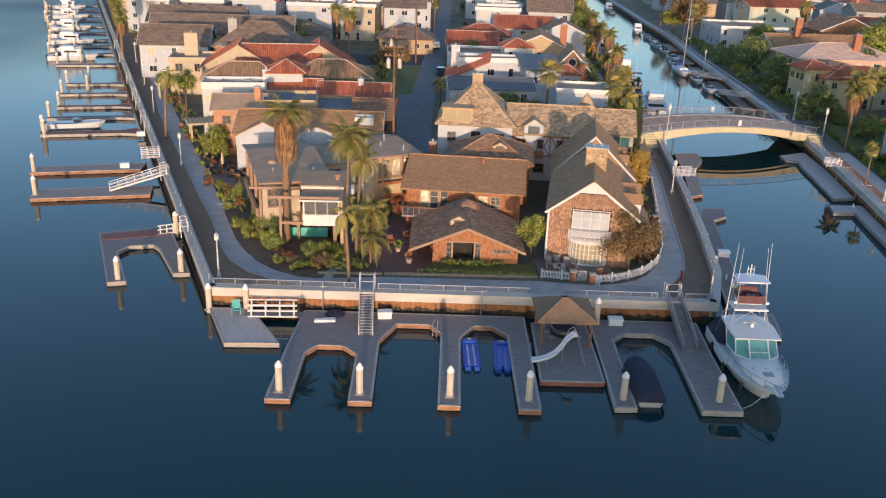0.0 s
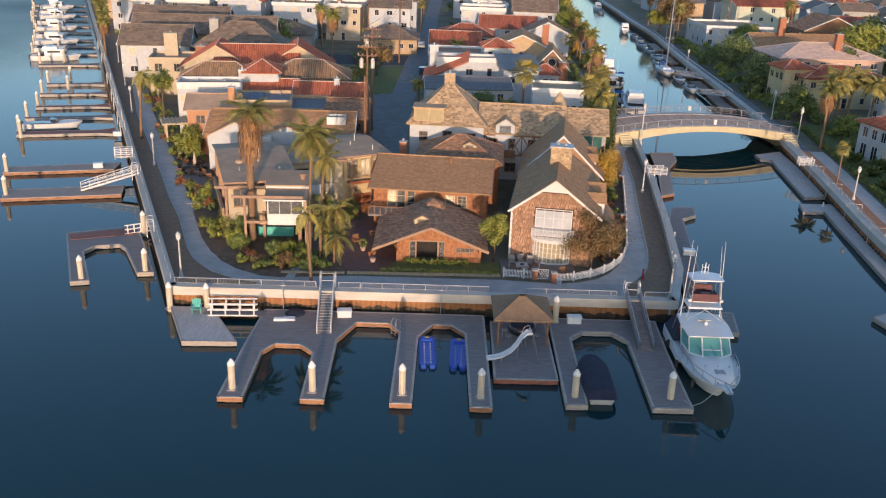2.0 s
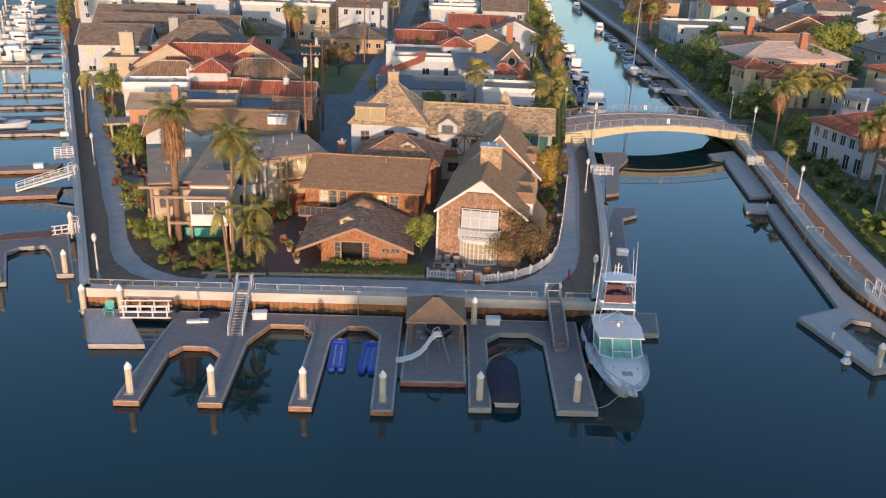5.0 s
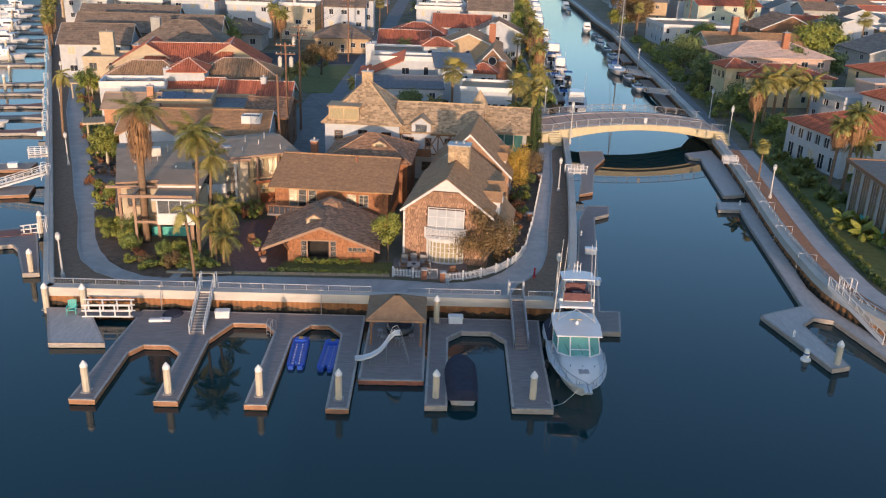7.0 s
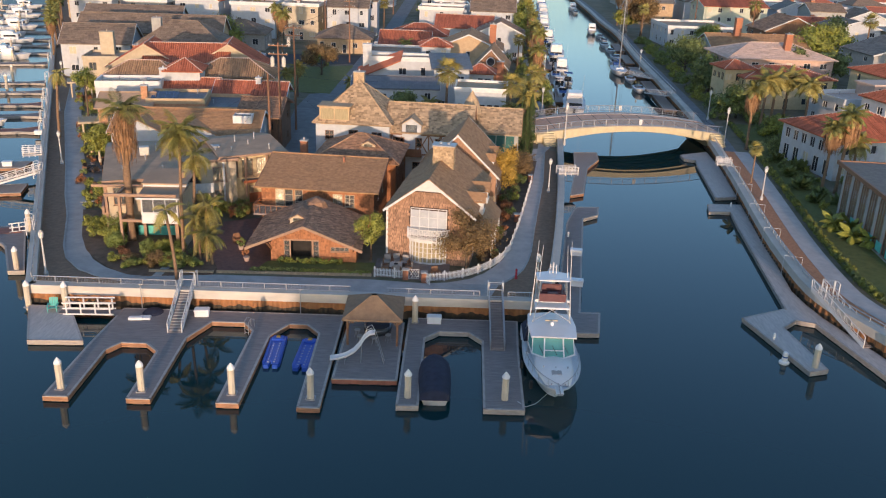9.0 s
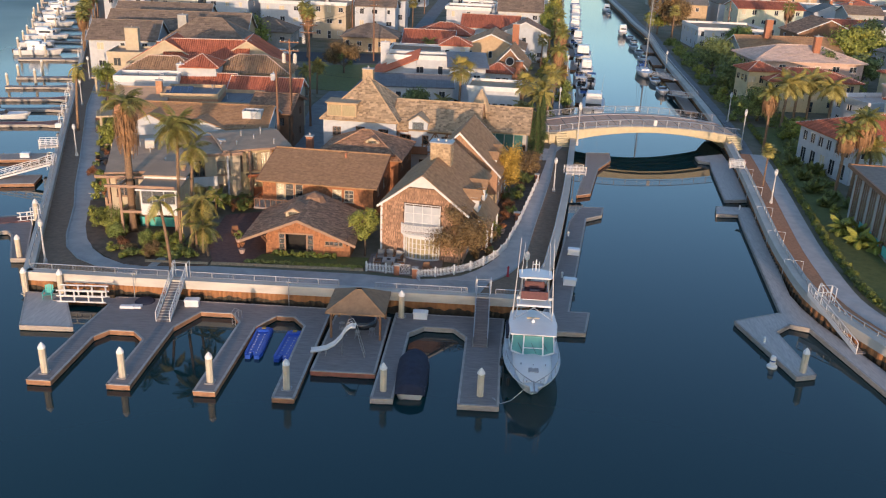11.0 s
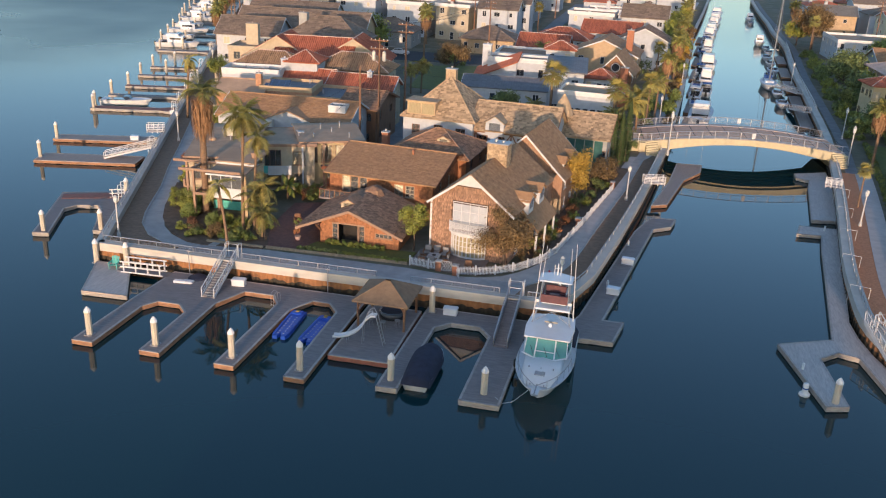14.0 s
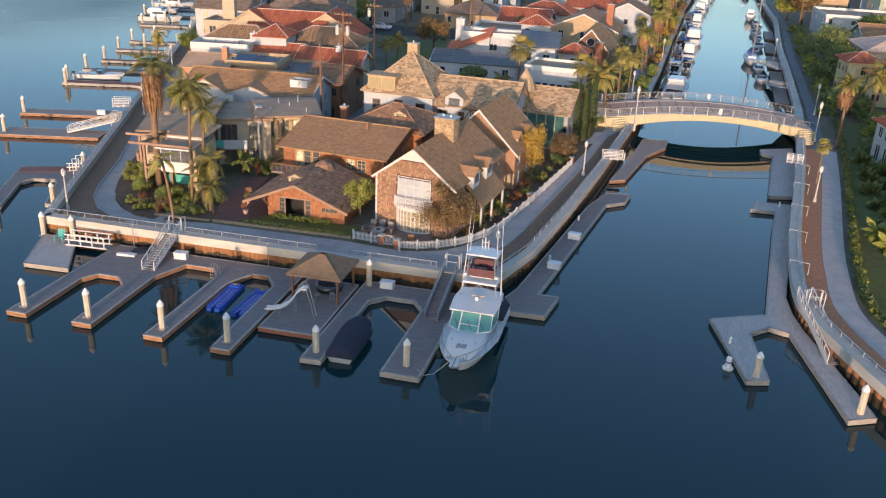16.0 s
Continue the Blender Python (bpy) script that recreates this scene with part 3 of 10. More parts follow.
sheet("brick_patio", [(-4.4, 74.6), (0.0, 74.8), (0.0, 88), (-3, 90), (-7, 88), (-6.5, 80)], 1.57, M["brickpave"], "red paved courtyard beside the cottage", "paving")
sheet("front_lawn", [(-1.2, 74.3), (9.9, 74.7), (10.1, 77.6), (-0.2, 77.2)], 1.58, M["lawn"], "narrow front lawn before the cottage", "lawn")
sheet("terrace_paving", [(-28.6, 102.0), (-23.4, 99.6), (-22.2, 106.5), (-26.0, 110.0), (-29.6, 108.6)], 1.56, M["patio"], "dark stone terrace behind the west promenade", "paving")
sheet("stone_patio", [(10.2, 74.6), (15, 73.8), (17.2, 74.2), (17.4, 78.8), (10.2, 78.8)], 1.57, M["patio"], "flagstone patio by the gabled house", "paving")
sheet("side_garden", [(17.3, 74.1), (20.2, 76.4), (22.5, 79.8), (24.2, 85.8), (25.2, 91.4), (26.8, 100), (28.2, 107.6), (29.8, 118), (24, 118), (20.6, 100), (20.6, 79)], 1.55, M["bed"], "planted side garden behind the picket fence", "garden bed")
sheet("alley", [(-7.0, 118), (-5.6, 100), (-1.5, 100), (-0.8, 118), (-0.6, 156), (1.2, 203), (3.0, 270), (5.0, 372), (0.2, 372), (-1.4, 270), (-3.7, 203), (-4.9, 163), (-8.6, 161), (-9.2, 148)], 1.505, M["alley"], "shaded concrete alley between the houses", "road")
sheet("cross_street", [(-60, 191), (-3.6, 197), (-3.4, 211), (-66, 206)], 1.50, M["asphalt"], "asphalt cross street", "road")
sheet("back_lawn", [(-14, 163), (-5.0, 162), (-3.8, 195), (-17, 190)], 1.52, M["lawn"], "green lawn beside the alley", "lawn")
sheet("promenade_inner", [(29.6, 118), (33.6, 129), (35.0, 158), (36.4, 200), (38.9, 265), (42.0, 310), (52, 420), (50, 420), (39.9, 310), (36.9, 265), (34.4, 200), (32.8, 158), (31.3, 130)], 1.53, M["walk"], "shaded promenade beyond the bridge", "walkway")
# far bank: coping, mulch strip, walk, hedge line
mulch_a, mulch_b, walk_b = side_line(EASTS, 1.0), side_line(EASTS, 3.1), side_line(EASTS, 5.2)
turn = 34  # the mulch strip ends at the bridge
# promenade_beyond takes the dark alley tone in place of house and tree shade
for name, a, b, z, m, label, cat in (("mulch_strip", mulch_a[:turn], mulch_b[:turn], 1.5, M["mulch"], "red-brown mulch strip behind the far seawall", "ground"),
                                     ("promenade_east", mulch_b[:turn], walk_b[:turn], 1.53, M["walk_sunlit"], "concrete promenade on the far bank, sunlight in its pinkish tone", "walkway"),
                                     ("promenade_beyond", side_line(EASTS, 1.9)[turn - 1:], side_line(EASTS, 3.5)[turn - 1:], 1.525, M["alley"], "far promenade beyond the bridge, its shade in the dark grey", "walkway")):
    mb = MB()
    ribbon(mb, a, b, 1.2, z)
    structure(name, mb, m, label, cat)
lawn_a = side_line(EASTS, 5.9)
mb = MB()
ribbon(mb, lawn_a[9:37], side_line(EASTS, 12)[9:37], 1.2, 1.54)
structure("east_lawn", mb, M["lawn"], "shaded lawn on the far bank", "lawn")


# ---- docks ----
DECK = 0.47


def dock(label, outline, deck="deck", group="floating docks", front="fascia", tubs=True, z=DECK):
    ob = root("floating_dock", label, "dock", outline[0][0], outline[0][1], 0, 0, group)
    ox, oy = outline[0]
    pl = [(x - ox, y - oy) for x, y in outline]
    area = sum(pl[i][0] * pl[(i + 1) % len(pl)][1] - pl[(i + 1) % len(pl)][0] * pl[i][1] for i in range(len(pl)))
    if area < 0:
        pl = pl[::-1]
    part("deck", MB().prism(pl, z - 0.06, z), M[deck], ob)
    inn = side_line(pl + [pl[0]], -0.05)[:-1]
    mb = MB()
    n = len(pl)
    for i in range(n):
        a, b = Vector((*pl[i], 0)), Vector((*pl[(i + 1) % n], 0))
        if (b - a).length < 0.15:
            continue
        d = (b - a).normalized()
        nn = Vector((d.y, -d.x, 0))
        mb.loft([[p + nn * 0.06 + Vector((0, 0, z - 0.02)), p - nn * 0.02 + Vector((0, 0, z - 0.02)), p - nn * 0.02 + Vector((0, 0, z - 0.40)), p + nn * 0.06 + Vector((0, 0, z - 0.40))] for p in (a - d * 0.05, b + d * 0.05)])
    part("waler", mb, M[front], ob)
    mb = MB()
    for i in range(n):
        a, b = Vector((*pl[i], 0)), Vector((*pl[(i + 1) % n], 0))
        d = (b - a).normalized()
        nn = Vector((d.y, -d.x, 0))
        mb.loft([[p + nn * 0.075 + Vector((0, 0, z + 0.015)), p - nn * 0.10 + Vector((0, 0, z + 0.015)), p - nn * 0.10 + Vector((0, 0, z - 0.05)), p + nn * 0.075 + Vector((0, 0, z - 0.05))] for p in (a - d * 0.06, b + d * 0.06)])
    part("edge_strip", mb, M["rim"], ob)
    if tubs:
        cx, cy = sum(p[0] for p in pl) / n, sum(p[1] for p in pl) / n
        mb = MB()
        for i in range(n):
            a, b = Vector((*pl[i], 0)), Vector((*pl[(i + 1) % n], 0))
            ln = (b - a).length
            d = (b - a).normalized()
            nn = Vector((d.y, -d.x, 0))
            k = max(1, int(ln / 1.5))
            for j in range(k):
                c = a + d * (ln * (j + 0.5) / k) - nn * 0.22
                q = Matrix.Translation(c) @ Matrix.Rotation(math.atan2(d.y, d.x), 4, "Z")
                mb.cbox(-0.42, -0.22, -0.25, 0.42, 0.18, z - 0.24, 0.05, q)
        part("float_tub", mb, M["tub"], ob, kind="stuff")
    return ob


# the front row
dock("grey plank floating dock with two boat slips by the seawall",
     [(-11.5, 53.2), (-9.8, 53.2), (-9.75, 60.3), (-8.95, 61.6), (-6.9, 61.6), (-5.68, 60.3), (-5.6, 53.2), (-4.0, 53.2), (-4.1, 62.7), (-2.8, 65.9), (0.0, 65.9), (1.0, 64.3),
      (0.8, 53.0), (2.3, 53.0), (2.5, 63.6), (3.75, 65.9), (5.3, 65.9), (6.5, 64.3), (6.55, 52.75), (8.05, 52.75), (8.15, 67.9), (-10.9, 67.9), (-11.3, 61)], "deck")
dock("pale grey triangular dock at the seawall corner", [(-19.1, 67.9), (-16.35, 61.5), (-12.1, 61.7), (-15.6, 67.9)], "deckpale", front="dockedge")
dock("grey swim platform with a red-brown front edge", [(8.5, 56.9), (13.3, 56.95), (13.4, 66.8), (8.75, 66.8)], "deck", front="deckred")
dock("grey plank floating dock with a boat slip by the gangway",
     [(13.5, 53.4), (15.0, 53.45), (15.25, 64.1), (16.45, 65.4), (18.95, 65.4), (20.05, 63.9), (19.75, 53.3), (22.6, 53.3), (22.85, 62), (23.2, 67.8), (13.85, 67.8)], "deck", front="dockedge")
# canal side
dock("long grey dock beside the canal wall", [(25.4, 65.9), (30.05, 66.0), (30.8, 70.1), (29.0, 70.05), (33.2, 96.4), (35.2, 98.0), (35.75, 100.9), (33.2, 100.7), (32.6, 99.5), (31.2, 95), (27.0, 70.5)], "deck", front="dockedge")
dock("wooden dock by the bridge on the canal", [(33.0, 105.6), (34.8, 106.7), (37.2, 119), (39.6, 124), (40.0, 128.2), (36.5, 127.8), (35.2, 117)], "deckx")
dock("pale dock with a narrow boat slip on the far bank",
     [(43.7, 70.1), (45.9, 60.4), (47.5, 60.9), (46.7, 68.4), (48.4, 70.0), (50.0, 69.4), (52.4, 57.0), (54.3, 57.9), (52.8, 64), (51.05, 70.5), (50.6, 73.4), (50.45, 76.6), (52.2, 88.5), (54.3, 104.0), (50.2, 103.9), (49.5, 100.8), (52.2, 101), (51.4, 95.9), (48.4, 72.4)], "deckpale", front="dockedge")
dock("grey dock below the bridge on the far bank", [(52.0, 106.8), (54.9, 107.4), (56.9, 121), (57.6, 131), (53.0, 128.6), (53.0, 126.2), (54.6, 125.6), (54.0, 122.7)], "deckpale", front="dockedge")
# west side
dock("grey and red dock with a boat slip on the west wall",
     [(-35.1, 85.2), (-29.7, 72.6), (-28.2, 73.0), (-31.5, 80.2), (-30.9, 81.8), (-28.6, 82.5), (-27.6, 81.4), (-24.4, 75.2), (-23.0, 75.4), (-26.9, 84.2), (-28.6, 87.9)], "deck", front="dockedge")
ob = root("deck_panel", "red-brown deck panel laid on the grey dock", "deck", -34.6, 84.6, DECK + 0.02)
part("deck", MB().prism([(0, 0), (0.8, -1.5), (6.8, 0.9), (6.0, 2.7)], 0, 0.04), M["deckred"], ob)
dock("wooden dock with orange timber edge on the west wall", [(-47.1, 95.9), (-34.2, 99.0), (-35.0, 102.6), (-47.9, 99.4)], "deckx")
dock("weathered wooden finger dock on the west wall", [(-51.8, 106.4), (-38.8, 109.6), (-39.0, 112.8), (-52.4, 109.0)], "deckx")
W_DOCKS = ((125.6, 14.8, 2.2, "deckred"), (136.3, 14, 1.4, "deck"), (144.8, 12.5, 1.6, "deckred"), (155.6, 12, 1.5, "deck"), (165.2, 11, 1.5, "deck"), (186, 13, 2.2, "deck"), (200, 15, 1.6, "deck"),
           (212, 15, 1.6, "deck"), (222, 15, 1.6, "deck"), (236, 15, 1.6, "deck"), (249, 16, 1.8, "deck"), (262, 17, 1.6, "deck"), (275, 17, 1.8, "deck"), (288, 17, 1.6, "deck"), (303, 18, 1.8, "deck"))


def west_axes(y):
    """The wall's foot at y, and the ways out and along."""
    out = Vector((-math.cos(radians(14)), -math.sin(radians(14)), 0))
    return Vector((left_x(y) - 1.0, y, 0)), out, Vector((-0.38, 0.925, 0))


for y, ln, w, dk in W_DOCKS:
    ln *= 0.95
    p, o, al = west_axes(y + ln * 0.27)
    a, b = p + o * ln, p + o * ln + al * w
    c, d = p + al * (w + 1.2), p - al * 0.8
    e, f = p + o * 2.5 + al * w, p + o * 2.5
    dock("narrow pale finger dock on the west wall", [tuple(q[:2]) for q in (a, f, d, c, e, b)], dk, front="dockedge")


# ---- piles ----
def pile(x, y, top, r=0.26, label="square concrete mooring pile with a white pointed cap"):
    ob = root("mooring_pile", label, "pile", x, y, -2.8, 0, "mooring piles")
    z = top + 2.8
    oct_ = [(r * math.cos(radians(45 * k + 22.5)), r * math.sin(radians(45 * k + 22.5))) for k in range(8)]
    part("shaft", MB().prism(oct_, 0, z - 0.5), M["pile"], ob)
    part("cap", MB().lathe([(r * 1.08, z - 0.5), (r * 1.1, z - 0.38), (r * 0.55, z - 0.14), (0.02, z)], n=8), M["pilecap"], ob)
    mb = MB()
    for sx, sy in ((1, 0), (-1, 0), (0, 1), (0, -1)):
        mb.box(sx * 0.32 - 0.035 - abs(sy) * 0.25, sy * 0.32 - 0.035 - abs(sx) * 0.25, 2.8 + DECK, sx * 0.32 + 0.035 + abs(sy) * 0.25, sy * 0.32 + 0.035 + abs(sx) * 0.25, 2.8 + DECK + 0.07)
    part("pile_guide", mb, M["galv"], ob)
    return ob


first = pile(-10.7, 54.3, 2.95)
for x, y, t in ((-4.9, 54.3, 2.95), (1.6, 54.3, 2.95), (7.3, 54.0, 2.95), (14.25, 54.6, 2.75), (21.3, 54.7, 2.75), (14.35, 67.0, 3.0), (-19.2, 68.0, 2.75), (-16.0, 68.05, 2.75),
                (46.6, 61.2, 2.6), (53.3, 58.2, 2.8), (-29.0, 73.4, 2.8), (-23.8, 75.7, 2.8), (-27.3, 86.2, 2.9), (-47.2, 97.4, 2.9), (-51.6, 107.0, 2.9), (-58.5, 126.2, 3.0)):
    copy_thing(first, pose(x, y, t - 2.95 - 2.8))
for y, ln, w, dk in W_DOCKS:
    p, o, al = west_axes(y + ln * 0.26)
    q = p + o * (ln * 0.95 - 0.3) + al * (w + 0.1)
    copy_thing(first, pose(q.x, q.y, -2.8 + random.uniform(-0.1, 0.2)))
    if y > 150:
        q = p + o * (ln * 0.55) + al * (w + 4.6)
        copy_thing(first, pose(q.x, q.y, -2.8 + random.uniform(-0.1, 0.2)))
for x, y in ((29.0, 78), (30.6, 90), (52.8, 103), (45.0, 66.0)):
    ob = root("mooring_post", "short pale plastic mooring post on the dock", "post", x, y, DECK, 0, "mooring posts")
    part("post", MB().lathe([(0.11, 0), (0.11, 0.5), (0.06, 0.58)], n=8), M["pilecap"], ob)

# ---- houses ----
def clip_interval(poly, v):
    """The reach in u of a convex polygon at height v."""
    us = []
    for (u0, v0), (u1, v1) in zip(poly, poly[1:] + poly[:1]):
        if (v0 - v) * (v1 - v) <= 0 and v0 != v1:
            us.append(u0 + (u1 - u0) * (v - v0) / (v1 - v0))
    return (min(us), max(us)) if len(us) > 1 else None


def shingles(mb, o, u, v, poly, course=0.3, piece=0.4, lift=0.035, seed=0, gap=0.012, holes=()):
    """Overlapping wedge shingles over a plane polygon given in (u, v)."""
    rnd = random.Random(seed)
    o, u, v = Vector(o), Vector(u).normalized(), Vector(v).normalized()
    n = u.cross(v).normalized()
    v0, v1 = min(p[1] for p in poly), max(p[1] for p in poly)
    k = max(1, round((v1 - v0) / course))
    h = (v1 - v0) / k
    for i in range(k):
        va, vb = v0 + i * h, v0 + (i + 1) * h
        r = clip_interval(poly, va + h * 0.5)
        if not r:
            continue
        x, end = r[0], r[1]
        x -= rnd.random() * piece * 0.6
        while x < end:
            w = piece * rnd.uniform(0.65, 1.35)
            a, b = max(x, r[0]), min(x + w, end)
            x += w
            if b - a < 0.04 or any(h0 < (a + b) / 2 < h1 and g0 < (va + vb) / 2 < g1 for h0, g0, h1, g1 in holes):
                continue
            t = lift * rnd.uniform(0.7, 1.35)
            d = rnd.uniform(-0.12, 0.1) * h
            p = [o + u * (a + gap) + v * (va + d), o + u * (b - gap) + v * (va + d), o + u * (b - gap) + v * vb, o + u * (a + gap) + v * vb]
            q = [p[0] + n * t, p[1] + n * t, p[2] + n * t * 0.25, p[3] + n * t * 0.25]
            mb.add(p[:2] + p[2:] + q, [(4, 5, 6, 7), (0, 1, 5, 4), (1, 2, 6, 5), (3, 0, 4, 7)])


def barrels(mb, o, u, v, poly, step=0.3, r=0.1):
    """Half-round clay tile ribs running up a slope."""
    o, u, v = Vector(o), Vector(u).normalized(), Vector(v).normalized()
    n = u.cross(v).normalized()
    sw = [(p[1], p[0]) for p in poly]
    u0, u1 = min(p[0] for p in poly), max(p[0] for p in poly)
    k = max(1, int((u1 - u0) / step))
    for i in range(k):
        c = u0 + (i + 0.5) * (u1 - u0) / k
        rr = clip_interval(sw, c)
        if not rr or rr[1] - rr[0] < 0.15:
            continue
        m = max(1, int((rr[1] - rr[0]) / 1.4))
        for j in range(m):
            va, vb = rr[0] + (rr[1] - rr[0]) * j / m, rr[0] + (rr[1] - rr[0]) * (j + 1) / m
            rings = [[o + u * (c + math.cos(a) * r * s) + v * w + n * (math.sin(a) * r * s) for a in (0, 0.8, 1.57, 2.34, 3.14)] for w, s in ((va, 1.12), (vb, 0.9))]
            mb.loft(rings, closed=False, caps=False)


def facade(mb, o, u, w, h, holes, reveal=0.14, gable=0.0, peak=0.5):
    """An outer wall face with real openings; holes: (u, z, w, h)."""
    o, u = Vector(o), Vector(u)
    n = Vector((u.y, -u.x, 0))
    us = sorted({0.0, w, *(max(0, x[0]) for x in holes), *(min(w, x[0] + x[2]) for x in holes)})
    zs = sorted({0.0, h, *(x[1] for x in holes), *(min(h, x[1] + x[3]) for x in holes)})
    P = lambda a, z, d=0: o + u * a + Vector((0, 0, z)) - n * d
    for a, b in zip(us, us[1:]):
        for c, d in zip(zs, zs[1:]):
            if any(x[0] - 1e-4 <= a and b <= x[0] + x[2] + 1e-4 and x[1] - 1e-4 <= c and d <= x[1] + x[3] + 1e-4 for x in holes):
                continue
            mb.add([P(a, c), P(b, c), P(b, d), P(a, d)], [(0, 1, 2, 3)])
    if gable:
        mb.add([P(0, h), P(w, h), P(w * peak, h + gable)], [(0, 1, 2)])
    for x in holes:
        a, c, b, d = x[0], x[1], x[0] + x[2], x[1] + x[3]
        q = [P(a, c), P(b, c), P(b, d), P(a, d), P(a, c, reveal), P(b, c, reveal), P(b, d, reveal), P(a, d, reveal)]
        mb.add(q, [(0, 4, 5, 1), (1, 5, 6, 2), (2, 6, 7, 3), (3, 7, 4, 0)])


def window(parent, o, u, x, frame_m, cols=2, rows=1, kind="window", depth=0.1, sill=True, shut=None, far=False, glass=None):
    """A frame with bars and a pane in the opening x = (u, z, w, h) of a wall."""
    o, u = Vector(o), Vector(u)
    n = Vector((u.y, -u.x, 0))
    m = Matrix((( u.x, -n.x, 0, 0), (u.y, -n.y, 0, 0), (0, 0, 1, 0), (0, 0, 0, 1)))
    m.translation = o + u * x[0] + Vector((0, 0, x[1])) - n * depth
    w, h, t = x[2], x[3], 0.07
    f = MB()
    lights = []
    for i in range(cols):
        for j in range(rows):
            a, b = (t if i == 0 else w * i / cols + 0.025), (w - t if i == cols - 1 else w * (i + 1) / cols - 0.025)
            c, d = (t if j == 0 else h * j / rows + 0.02), (h - t if j == rows - 1 else h * (j + 1) / rows - 0.02)
            lights.append((a, c, b - a, d - c))
    facade(f, (0, -0.06, 0), (1, 0, 0), w, h, lights, reveal=0.06)
    mb = MB().add(f.v, f.f, m)
    if far:
        k = len(f.f)
        mb.add([(0, 0, 0), (w, 0, 0), (w, 0, h), (0, 0, h)], [(0, 1, 2, 3)], m)
    ob = part(kind, mb, frame_m, parent)
    if far:
        ob.data.materials.append(shut or M["farglass"])
        ob.data.polygons[len(ob.data.polygons) - 1].material_index = 1
    if far:
        return ob
    part("pane", MB().box(t, -0.005, t, w - t, 0.012, h - t, m), glass or M["glass"], ob).visible_shadow = False
    # without a blind, a dark sheet paints the unlit room behind the pane
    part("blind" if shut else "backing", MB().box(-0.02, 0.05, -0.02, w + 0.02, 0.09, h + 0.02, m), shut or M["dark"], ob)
    if sill:
        part("window_sill", MB().box(-0.08, -depth - 0.07, -0.06, w + 0.08, -0.06, -0.005, m), frame_m, ob)
    return ob


def auto_holes(w, h, floors, n, ww=1.1, wh=1.2, door=False, rnd=random):
    out = []
    fh = h / floors
    for f in range(floors):
        for i in range(n):
            c = w * (i + 0.5) / n + rnd.uniform(-0.2, 0.2)
            if f == 0 and door and i == n // 2:
                out.append((c - 0.5, 0.05, 1.0, 2.05))
                continue
            a = ww * rnd.uniform(0.75, 1.4)
            a = min(a, w / n * 0.72)
            b = min(wh * rnd.choice((1, 1, 1.25)), fh * 0.55)
            out.append((c - a / 2, f * fh + fh * 0.5 - b * 0.4, a, b))
    return out


